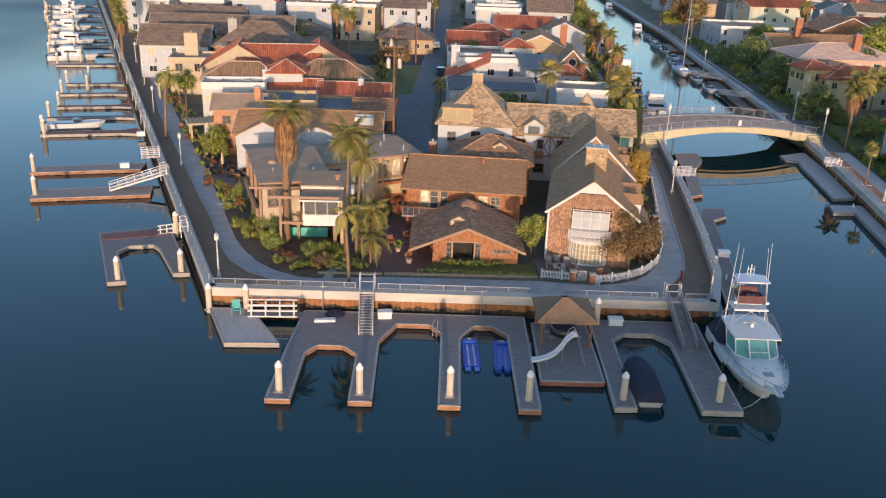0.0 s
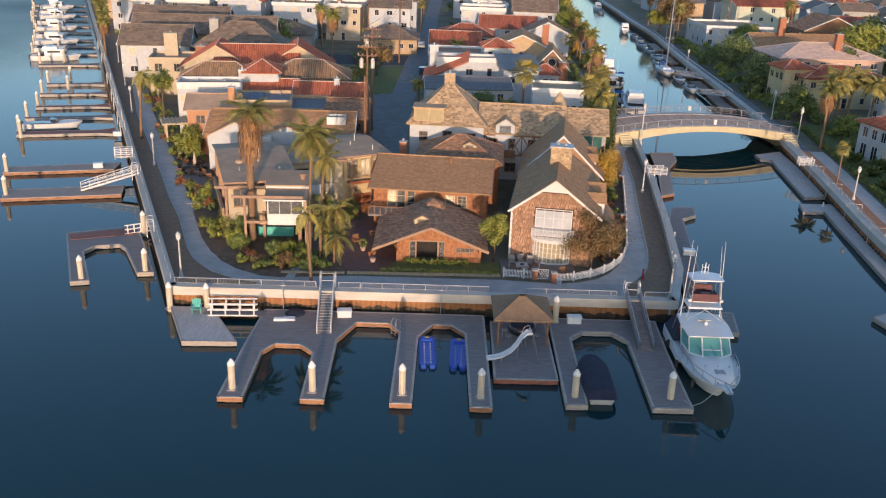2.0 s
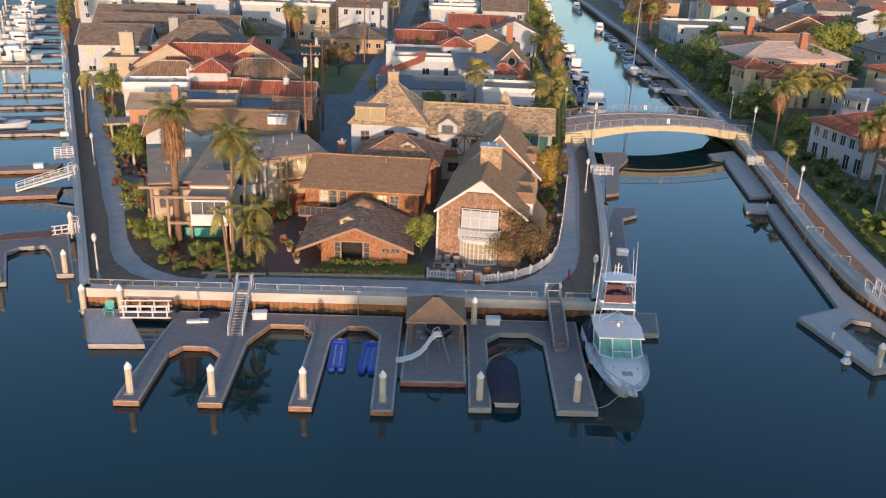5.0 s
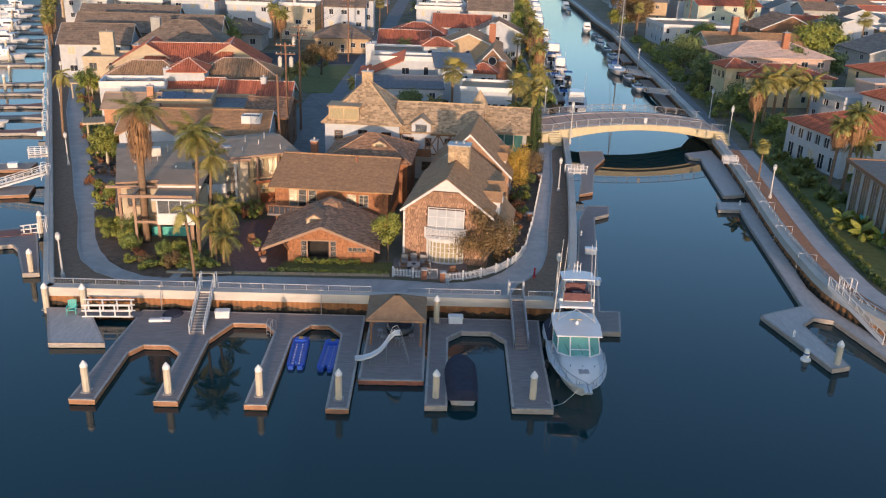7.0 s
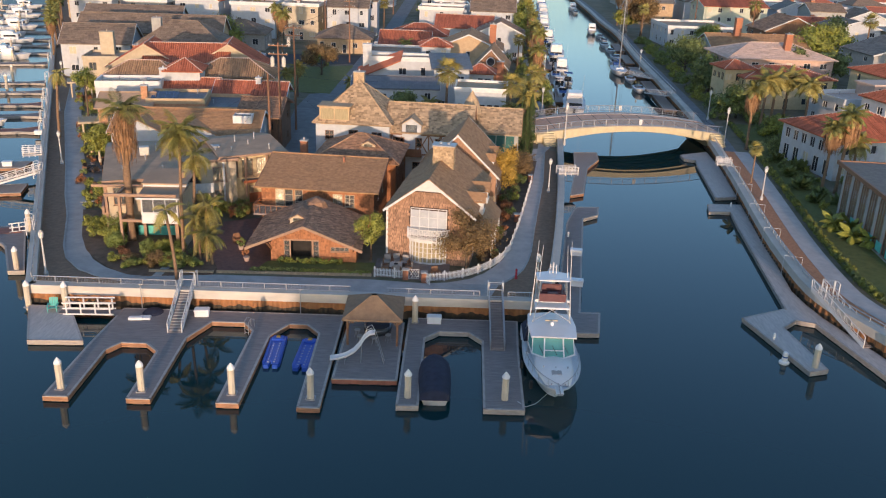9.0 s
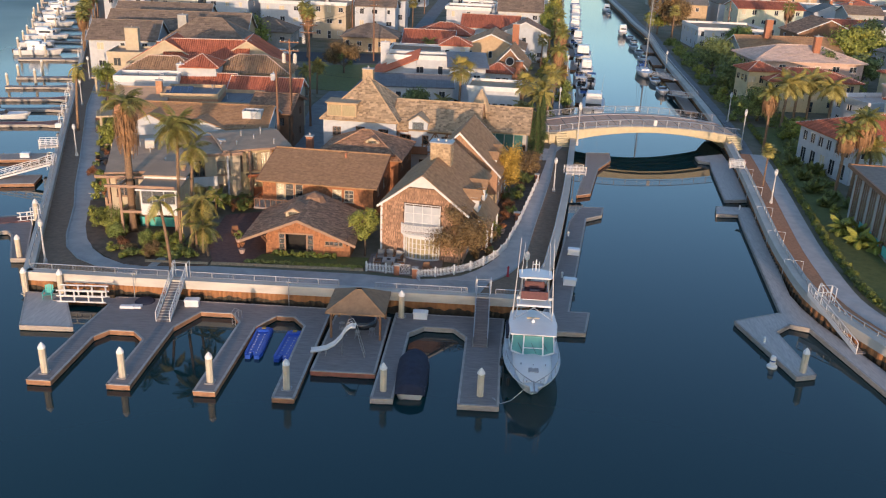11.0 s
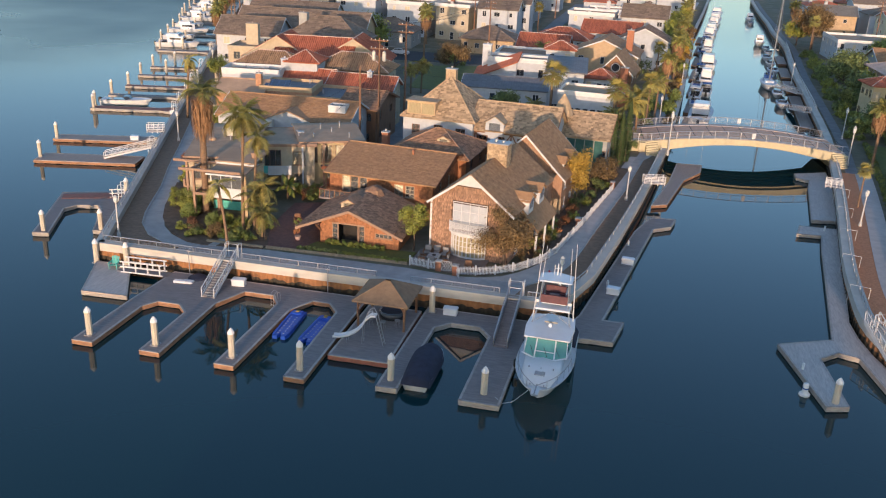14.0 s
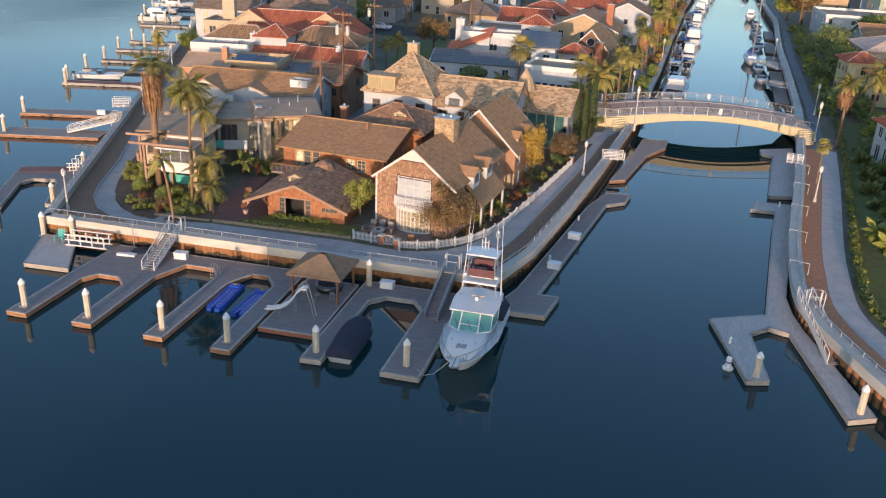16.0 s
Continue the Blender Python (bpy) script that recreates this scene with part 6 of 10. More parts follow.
U6 = house("dark brown gabled house with a white-trimmed round window", 25.6, 167.8, -6, 6.1, 9.5, 5.93, "gable", "y", 3.2, 0.5, "brownwood", "roof_brown", "white", "big", seed=106, nwin=(1, 2, 1, 2), chims=((1.9, -5.7, 0, 7.3, 1.3, 1.1, "brick"),))
part("round_window", MB().cyl((0, -4.82, 6.93), (0, -4.78, 6.93), 0.75, 0.75, 16), M["farglass"], U6, "dark round gable window")
part("round_window_trim", MB().tube([(0.78 * math.cos(k * 0.3927), -4.84, 6.93 + 0.78 * math.sin(k * 0.3927)) for k in range(17)], 0.08, 5), M["white"], U6)
U7 = house("house with a low dark roof and white parapet", 7.9, 172.9, 0, 12.3, 9.5, 6.88, "flat", rise=0.5, over=0.1, wall="white2", rm="roof_dark", trim="white", seed=107)
U8 = house("white house with a small red hip roof", 22.9, 155.2, -4, 4.8, 4.2, 6.31, "hip", "x", 1.3, 0.5, "white2", "roof_red", "white", "barrel", seed=108)
U9 = house("house with red tile gables beside the alley", 7.6, 201.5, -2, 11, 9, 5.0, "gable", "x", 2.4, 0.5, "cream", "roof_red", "white", "barrel", seed=109)
U10 = house("brown-roofed house with a broad gable", 22.0, 193.0, -4, 14, 12, 5.8, "gable", "y", 3.0, 0.5, "tan", "roof_brown", "white", "big", seed=110, chims=((5, -3, 6, 11.0, 1.4, 1.0, "brick"),))
U11 = house("long red tile roofed house", 21.6, 228.5, -3, 14, 11, 6.2, "gable", "x", 2.4, 0.6, "white2", "roof_red", "white", "barrel", seed=111)
U12 = house("red tile roofed house by the cross street", 10.5, 216.0, -2, 13, 10, 5.4, "hip", "x", 2.2, 0.6, "white2", "roof_red", "white", "barrel", seed=112)
U13 = house("white house with a grey flat roof", 30.0, 214.5, -4, 11, 10, 6.6, "gable", "y", 2.6, 0.5, "white2", "roof_dark", "white", "big", seed=113)

# ---- far bank ----
V1 = house("white Spanish house with a red clay tile roof", 75.5, 121.0, 12, 15, 13, 5.5, "hip", "x", 2.6, 0.6, "white2", "roof_red", "white", "barrel", seed=121,
           holes={3: [(0.8 + 2.0 * i, 3.4, 1.1, 1.5) for i in range(6)] + [(0.9 + 2.4 * i, 0.3, 1.3, 2.2) for i in range(5)]}, nwin=(4, 3, 3, 6))
V2 = house("white tower of the Spanish house with red tiles", 88.5, 138.5, 12, 6.0, 6.0, 7.0, "hip", "x", 1.6, 0.5, "white2", "roof_red", "white", "barrel", seed=122)
chimney(V1, 5.5, -3.2, 5, 9.4, 1.3, 1.1, "white2", "white")
V3 = house("modern house with a dark flat roof and tall glazing", 71.6, 86.4, -5, 18, 21, 6.5, "flat", rise=0.15, over=0.8, wall="grey", rm="roof_grey", trim="brownwood", seed=123,
           holes={3: [(0.6 + 2.6 * i, 0.4, 1.9, 5.4) for i in range(7)], 0: [(0.6 + 2.6 * i, 0.4, 1.9, 4.2) for i in range(6)]}, nwin=(5, 3, 3, 6), floors=1, curtains=0.7)
for i in range(6):
    part("glazing_panel", MB().box(-9.06, -8.3 + 2.6 * i, 0.5, -9.02, -6.9 + 2.6 * i, 1.5), M["teal"], V3, "turquoise infill panel")
E1 = house("yellow Mediterranean house with a red tile roof", 81.0, 168.6, 4, 17, 12, 5.7, "hip", "x", 1.6, 0.6, "yellow", "roof_red", "yellow", "barrel", seed=131, nwin=(5, 3, 3, 5))
E2 = house("yellow round-cornered tower with a tile roof", 72.2, 167.6, 8, 5.8, 5.6, 7.0, "hip", "x", 1.3, 0.6, "yellow", "roof_red", "yellow", "barrel", seed=132, nwin=(3, 2, 2, 3))
E11 = house("white stepped terrace house with flat sunlit roofs", 91.5, 152.0, 14, 17, 9, 4.6, "flat", rise=0.7, over=0.05, wall="white2", rm="roof_pink", trim="white", seed=141, nwin=(5, 2, 3, 3), vents=2)
part("upper_storey", MB().cbox(0.5, -0.5, 4.6, 7.8, 4.2, 6.8, 0.05), M["pink"], E11, "pink stucco upper storey")
part("upper_roof", MB().box(0.2, -0.8, 6.8, 8.1, 4.5, 7.05), M["roof_pink"], E11)
part("upper_window", MB().box(1.4, -0.56, 5.2, 3.0, -0.49, 6.3).box(4.6, -0.56, 5.2, 6.2, -0.49, 6.3), M["farglass"], E11)
E3 = house("large house with a pale pink tiled hip roof", 88.4, 194.0, 3, 23, 14, 6.0, "hip", "x", 2.5, 0.7, "pink", "roof_pink", "white", "big", seed=133, nwin=(6, 4, 4, 5), chims=((2.5, -3.0, 7, 11.0, 1.4, 1.2, "brick"),))
E4 = house("grey house with a brown low gable roof", 94.0, 221.5, 3, 24, 14, 4.2, "gable", "x", 3.0, 0.6, "grey", "roof_brown", "white", "big", seed=134, chims=((-5.0, -2.0, 7, 11.5, 1.6, 1.3, "brick"),))
E5 = house("white house with flat roofs and a terrace", 88.0, 256.0, 3, 19, 17, 5.4, "flat", rise=0.6, over=0.1, wall="white2", rm="roof_flat", trim="white", seed=135, nwin=(7, 3, 5, 4))
E6 = house("tall pale green stucco house", 110.0, 294.0, 4, 21, 13, 8.4, "gable", "x", 1.8, 0.5, "palegreen", "roof_red", "white", "barrel", seed=136, floors=3, nwin=(6, 3, 4, 3))
E7 = house("white modern house with a flat roof on the far bank", 100.0, 140.0, 10, 18, 14, 6.6, "flat", rise=0.5, over=0.1, wall="white2", rm="roof_grey", trim="white", seed=137, nwin=(5, 3, 3, 3))
E8 = house("grey house with a broad gable and white trim", 124.0, 207.0, 4, 20, 14, 6.0, "gable", "y", 3.0, 0.6, "grey", "roof_grey", "white", "big", seed=138)
E9 = house("orange tile roofed house", 107.0, 172.0, 8, 14, 12, 6.2, "hip", "x", 2.0, 0.6, "yellow", "roof_red", "yellow", "barrel", seed=139)
E10 = house("dark shingled house with an arched window", 110.0, 243.0, 4, 16, 12, 6.8, "gable", "y", 3.4, 0.6, "brownwood", "roof_dark", "white", "big", seed=140)

# ---- the far rows ----
rnd = random.Random(77)
WALLS = ["white2", "white2", "white2", "cream", "tan", "white2", "grey", "white2"]
ROOFS = [("gable", "roof_town", "big"), ("flat", "roof_flat", None), ("flat", "roof_flat", None), ("hip", "roof_red", "barrel"), ("gable", "roof_grey", "big"), ("hip", "roof_town", "big"), ("gable", "roof_red", "barrel")]
LOOKS = {"gable": "gable roof", "flat": "flat roof", "hip": "hipped roof"}
TONES = {"white2": "white stucco", "cream": "cream stucco", "tan": "tan stucco", "pink": "pink stucco", "grey": "grey sided"}
SHADES = {"roof_town": "brown shingle", "roof_flat": "grey", "roof_red": "red clay tile", "roof_grey": "grey shingle"}


def far_house(x, y, w, d, tall):
    wl = rnd.choice(WALLS)
    rf, rm, tl = rnd.choice(ROOFS)
    h = rnd.uniform(5.6, 7.2) + tall
    ch = ((rnd.uniform(-w * 0.35, w * 0.35), rnd.uniform(-d * 0.2, d * 0.3), h - 0.5, h + rnd.uniform(1.6, 3.2), 1.1, 0.9, rnd.choice(("brick", "brick", wl))),) if rnd.random() < 0.7 else ()
    house("%s house with a %s %s" % (TONES[wl], SHADES[rm], LOOKS[rf]), x, y, rnd.uniform(-4, 4), w, d, h, rf, rnd.choice("xy"), 0.6 if rf == "flat" else rnd.uniform(1.6, 2.8), 0.4, wl, rm, "white",
          tl if y < 300 else None, seed=rnd.randrange(9999), nwin=(3, 1, 0, 2) if y < 262 else (2, 0, 0, 0), floors=2 if tall < 2 else 3, door=y < 275, chims=ch, vents=2 if rf == "flat" and y < 320 else 0)


for row, y in enumerate((240, 256, 272, 288, 305, 322, 340, 360, 382)):
    x = left_x(y) + 7
    while x < 0.1 * (y - 68) + 9:
        w = rnd.uniform(9, 13)
        if not -9.5 < x < 7.5 and not (x > 11 and y < 238):
            far_house(x + w / 2 if x < -9.5 else x + w / 2, y + rnd.uniform(-2, 2), min(w, 11.5), rnd.uniform(9, 12), rnd.choice((0, 0, 1.5, 2.6)) if y > 262 else 2.4)
        x += w + rnd.uniform(1.0, 2.5)
for row, y in enumerate((255, 290, 312, 335, 360, 385)):
    x = 0.09 * (y - 128) + 66
    while x < 150 + (y - 250) * 0.5:
        w = rnd.uniform(11, 15)
        if not (y < 300 and x < 118):
            far_house(x + w / 2, y + rnd.uniform(-2, 2), w, rnd.uniform(10, 13), rnd.choice((0, 0, 1.5)))
        x += w + rnd.uniform(1.5, 5)
for x, y, w, d in ((120, 130, 15, 13), (128, 160, 16, 13), (132, 185, 15, 13), (140, 215, 16, 14), (128, 265, 16, 13), (152, 240, 16, 13)):
    far_house(x, y, w, d, 0)

# ---- palms, trees and shrubs ----
MESHES = {}


def frond_mesh(name, L, droop, width, m, n=16, fan=False, seed=0):
    """One palm leaf that leaves the trunk along +x."""
    key = (name, L, droop, width, m.name, seed)
    if key in MESHES:
        return MESHES[key]
    rnd = random.Random(seed)
    mb = MB()
    if fan:
        mb.tube([(0, 0, 0), (L * 0.45, 0, L * 0.06)], [0.03, 0.02], 4)
        c = Vector((L * 0.45, 0, L * 0.06))
        for i in range(n):
            a = radians(-105 + 210 * i / (n - 1))
            ln = L * 0.6 * rnd.uniform(0.85, 1.1) * (0.75 + 0.25 * math.cos(a))
            d = Vector((math.cos(a), math.sin(a), 0.1))
            s = Vector((-d.y, d.x, 0)) * width * 0.5
            mid = c + d * ln * 0.55
            tip = c + d * ln + Vector((0, 0, -droop * ln * 0.5))
            mb.add([c, mid + s, tip, mid - s], [(0, 1, 2, 3)])
    else:
        P = lambda t: Vector((L * (t - 0.12 * droop * t * t), 0, L * (0.42 * t - droop * 0.85 * t * t)))
        mb.tube([P(i / 6) for i in range(7)], [0.045 * (1 - i / 7.5) for i in range(7)], 4)
        for i in range(n):
            t = 0.14 + 0.85 * i / (n - 1)
            p = P(t)
            d = (P(min(t + 0.02, 1.02)) - P(t - 0.02)).normalized()
            ln = L * 0.30 * math.sin(math.pi * min(1, 0.18 + 0.80 * t)) * rnd.uniform(0.85, 1.15) + 0.1
            for s in (1, -1):
                w = d * 0.55 + Vector((0, s * 0.85, 0)) + Vector((0, 0, -0.30 - 0.35 * rnd.random()))
                w.normalize()
                k = d * width
                q = p + w * ln * 0.5 + Vector((0, 0, 0.04 * ln))
                mb.add([p - k * 0.5, p + k * 0.5, q + k * 0.6, p + w * ln + Vector((0, 0, -0.12 * ln)), q - k * 0.4], [(0, 1, 2, 3, 4)])
    me = mb.mesh(name, m)
    MESHES[key] = me
    return me


def palm(label, x, y, h, r0=0.22, r1=0.16, L=2.6, n=22, leans=(0, 0), m="frond", skirt=0, droop=0.75, fan=False, seed=1, group="palms", width=0.1, old=0.25, z=GROUND, rings=True, oldm="frondgold", low=-35, joined=False):
    heaps = {}
    rnd = random.Random(seed)
    ob = root("palm_tree", label, "palm", x, y, z - 0.15, 0, group)
    k = 14
    pts = [(leans[0] * (i / k) ** 1.6, leans[1] * (i / k) ** 1.6, h * i / k) for i in range(k + 1)]
    rs = [(r0 + (r1 - r0) * (i / k)) * (1.35 if i == 0 else 1.0) * (1 + (0.06 if i % 2 else -0.04) * rings) for i in range(k + 1)]
    part("trunk", MB().tube(pts, rs, 10), M["bark"], ob, smooth=True)
    top = Vector(pts[-1])
    for i in range(n):
        t = i / n
        up = 72 - (72 - low) * t ** 0.85 + rnd.uniform(-8, 8)
        az = i * 137.5 + rnd.uniform(-12, 12)
        mm = oldm if t > 1 - old else m
        me = frond_mesh("frond", round(L * (1.0 if i % 3 else 0.85), 2), droop, width, M[mm], (18 if joined else 25) if not fan else 15, fan, i % 3)
        mtx = Matrix.Translation(top) @ Matrix.Rotation(radians(az), 4, "Z") @ Matrix.Rotation(radians(-up + (12 if not fan else 0)), 4, "Y") @ Matrix.Rotation(rnd.uniform(-0.5, 0.5), 4, "X")
        if joined:
            heaps.setdefault(mm, MB()).add([v.co for v in me.vertices], [tuple(p.vertices) for p in me.polygons], mtx)
            continue
        f = new("frond", me)
        f.parent = ob
        f.matrix_basis = mtx
    for mm, hb in heaps.items():
        part("crown" if mm != oldm else "lower_crown", hb, M[mm], ob)
    if skirt:
        mb = MB()
        for i in range(430):
            a = rnd.uniform(0, 6.283)
            z0 = h - rnd.uniform(0.0, skirt * 0.62)
            ln = rnd.uniform(1.2, 2.7)
            rr = rnd.uniform(0.25, 0.9)
            ax, ay = math.cos(a), math.sin(a)
            p0 = Vector((top.x + ax * 0.15, top.y + ay * 0.15, z0))
            p1 = p0 + Vector((ax * (rr + 0.25), ay * (rr + 0.25), -ln * 0.35))
            p2 = p0 + Vector((ax * rr * (0.9 + 0.4 * rnd.random()), ay * rr, -ln))
            s = Vector((-ay, ax, 0)) * rnd.uniform(0.025, 0.075)
            mb.add([p0 - s * 0.4, p0 + s * 0.4, p1 + s, p2 + s * 0.5, p2 - s * 0.5, p1 - s], [(0, 1, 2, 5), (5, 2, 3, 4)])
        tagged(part("dead_frond_skirt", mb, M["fronddry"], ob, "hanging skirt of dry brown fronds"), kind="stuff")
    return ob


def leaf_cloud(mb, c, rad, n, size, rnd, clumps=14, flat=1.0):
    """Leaves in uneven clumps inside an ellipsoid."""
    cs = []
    for _ in range(clumps):
        a, t = rnd.uniform(0, 6.283), rnd.uniform(-0.75, 1)
        r = rnd.uniform(0.45, 0.85)
        w = math.sqrt(max(0, 1 - t * t))
        cs.append((Vector((math.cos(a) * w * r * rad[0], math.sin(a) * w * r * rad[1], t * r * rad[2])), rnd.uniform(0.28, 0.5)))
    c = Vector(c)
    for i in range(n):
        o, r = cs[i % clumps]
        d = Vector((rnd.gauss(0, 1), rnd.gauss(0, 1), rnd.gauss(0, 1)))
        d.normalize()
        k = r * rnd.random() ** 0.4 * rnd.uniform(0.7, 1.4)
        p = c + o + Vector((d.x * rad[0], d.y * rad[1], d.z * rad[2])) * k
        nn = (d + Vector((rnd.uniform(-.7, .7), rnd.uniform(-.7, .7), rnd.uniform(-.3, .9)))).normalized()
        a = nn.orthogonal().normalized()
        a = (Matrix.Rotation(rnd.uniform(0, 6.28), 3, nn) @ a)
        b = nn.cross(a)
        s = size * rnd.uniform(0.6, 1.35)
        mb.add([p - a * s, p + b * s * 0.45, p + a * s, p - b * s * 0.45], [(0, 1, 2, 3)])


def tree(label, x, y, h, rad, m, n=3500, size=0.16, trunk=0.16, seed=1, bare=0.35, group="", z=GROUND, clumps=16):
    rnd = random.Random(seed)
    ob = root("tree", label, "tree", x, y, z - 0.1, 0, group)
    mb = MB()
    hb = h * bare
    mb.tube([(0, 0, 0), (0.05, 0.02, hb * 0.5), (0.0, 0.06, hb), (0.04, 0, h * 0.8)], [trunk * 1.3, trunk, trunk * 0.8, trunk * 0.25], 8)
    tr = part("trunk", mb, M["treebark"], ob, smooth=True)
    for i in range(4):
        a = i * 2.4 + rnd.random()
        e = Vector((math.cos(a) * rad[0] * 0.65, math.sin(a) * rad[1] * 0.65, hb + (h - hb) * rnd.uniform(0.3, 0.7)))
        part("limb", MB().tube([(0, 0, hb * rnd.uniform(0.75, 1.1)), e * 0.5 + Vector((0, 0, hb * 0.4)), e], [trunk * 0.5, trunk * 0.32, trunk * 0.1], 5), M["treebark"], tr)
    mb = MB()
    leaf_cloud(mb, (0, 0, h - rad[2]), rad, n, size, rnd, clumps)
    part("crown", mb, M[m], ob)
    return ob


BUSHES = {}


def bush(label, x, y, rad, m, n=700, size=0.13, seed=1, z=GROUND, name="shrub", group="garden shrubs"):
    key = (m, round(rad[0], 1), round(rad[2], 1), n)
    if key not in BUSHES:
        mb = MB()
        rnd = random.Random(seed)
        leaf_cloud(mb, (0, 0, rad[2] * 0.75), rad, n, size, rnd, 9)
        BUSHES[key] = mb.mesh(name, M[m])
    ob = new(name, BUSHES[key])
    ob.matrix_basis = pose(x, y, z - 0.05, 0, 0, (seed * 67) % 360)
    return tagged(ob, label, "shrub", group)


def shrubbery(name, label, places, size=0.15):
    """Uncounted shrubs of one planting as a single mesh of leaves; places: (x, y, r, material)."""
    for mm in sorted({p[3] for p in places}):
        mb = MB()
        for i, (x, y, r, k) in enumerate(places):
            if k == mm:
                leaf_cloud(mb, (x, y, GROUND + r * 0.7), (r, r, r), 460, size, random.Random(i), 9)
        ob = part(name, mb, M[mm], None, label, kind="stuff")
        tagged(ob, category="shrubs")


def cypress(x, y, h, seed):
    rnd = random.Random(seed)
    ob = root("cypress_tree", "slender dark green column cypress by the promenade", "tree", x, y, GROUND - 0.1, 0, "cypresses")
    part("trunk", MB().tube([(0, 0, 0), (0, 0, h * 0.9)], [0.14, 0.04], 6), M["treebark"], ob)
    mb = MB()
    for i in range(2600):
        t = rnd.random() ** 1.2
        zz = 0.3 + t * (h - 0.3)
        r = 0.75 * math.sin(math.pi * min(1, 0.22 + 0.8 * t)) ** 0.8 * rnd.uniform(0.6, 1.05)
        a = rnd.uniform(0, 6.283)
        p = Vector((math.cos(a) * r, math.sin(a) * r, zz))
        s = rnd.uniform(0.07, 0.15)
        d = Vector((math.cos(a) * 0.4, math.sin(a) * 0.4, 1)).normalized()
        b = Vector((-math.sin(a), math.cos(a), 0))
        mb.add([p - d * s, p + b * s * 0.5, p + d * s * 1.3, p - b * s * 0.5], [(0, 1, 2, 3)])
    part("crown", mb, M["cypress"], ob)


# the front palms
palm("tall date palm with a skirt of dead brown fronds", -14.7, 81.6, 13.4, 0.36, 0.34, 3.3, 14, (0.15, 0.1), "frond", skirt=4.6, droop=0.85, seed=3, old=0.25, low=-5, width=0.05)
palm("tall queen palm with a full green crown", -8.3, 77.3, 12.4, 0.17, 0.13, 3.0, 26, (0.35, 0.3), "frond", droop=0.7, seed=5, old=0.4, low=-48, width=0.05)
palm("queen palm with a yellowing drooping crown", -7.4, 78.0, 10.2, 0.17, 0.12, 2.6, 11, (0.5, 0.4), "frond", droop=0.85, seed=6, old=0.6, low=-60, width=0.05)
palm("thin leaning palm with a few hanging yellow fronds", -7.5, 72.15, 7.0, 0.15, 0.12, 2.2, 5, (-0.3, -0.8), "frondgold", droop=1.25, seed=7, old=0.9, low=-50)
for i, (x, y, h, s) in enumerate(((-5.9, 76.6, 5.7, 8), (-6.7, 77.2, 4.3, 9), (-5.2, 75.9, 3.1, 10))):
    palm("short clumped palm with arching yellow-green fronds", x, y, h, 0.12, 0.1, 2.5, 11, (0.3 - 0.3 * i, -0.1), "frond" if i else "frondgold", droop=0.95, seed=s, old=0.5, low=-40, width=0.05)
palm("leaning palm beside the west promenade", -39.1, 122.3, 9.2, 0.2, 0.16, 2.1, 9, (0.5, 0.6), "frondgold", droop=1.25, seed=12, old=0.7, low=-60)
# palms along the canal and the streets
FAN = palm("fan palm with a round green crown", 26.4, 129.5, 8.8, 0.2, 0.16, 2.3, 24, (0.1, 0), "frondgold", droop=0.5, seed=21, fan=True, width=0.16, old=0.3, low=-60, group="canal palms", joined=True)
FEATHER = palm("feather palm with arching gold-green fronds", 28.9, 132.0, 6.6, 0.2, 0.16, 2.9, 20, (0.2, 0), "frondgold", droop=0.85, seed=22, group="canal palms", width=0.14, joined=True)
TALL = palm("tall slim palm with a small dense crown", 36.6, 190.0, 9.4, 0.22, 0.16, 2.2, 22, (0.2, 0.1), "frond", droop=0.7, seed=23, skirt=2.2, group="canal palms", width=0.14, joined=True)
rnd = random.Random(31)
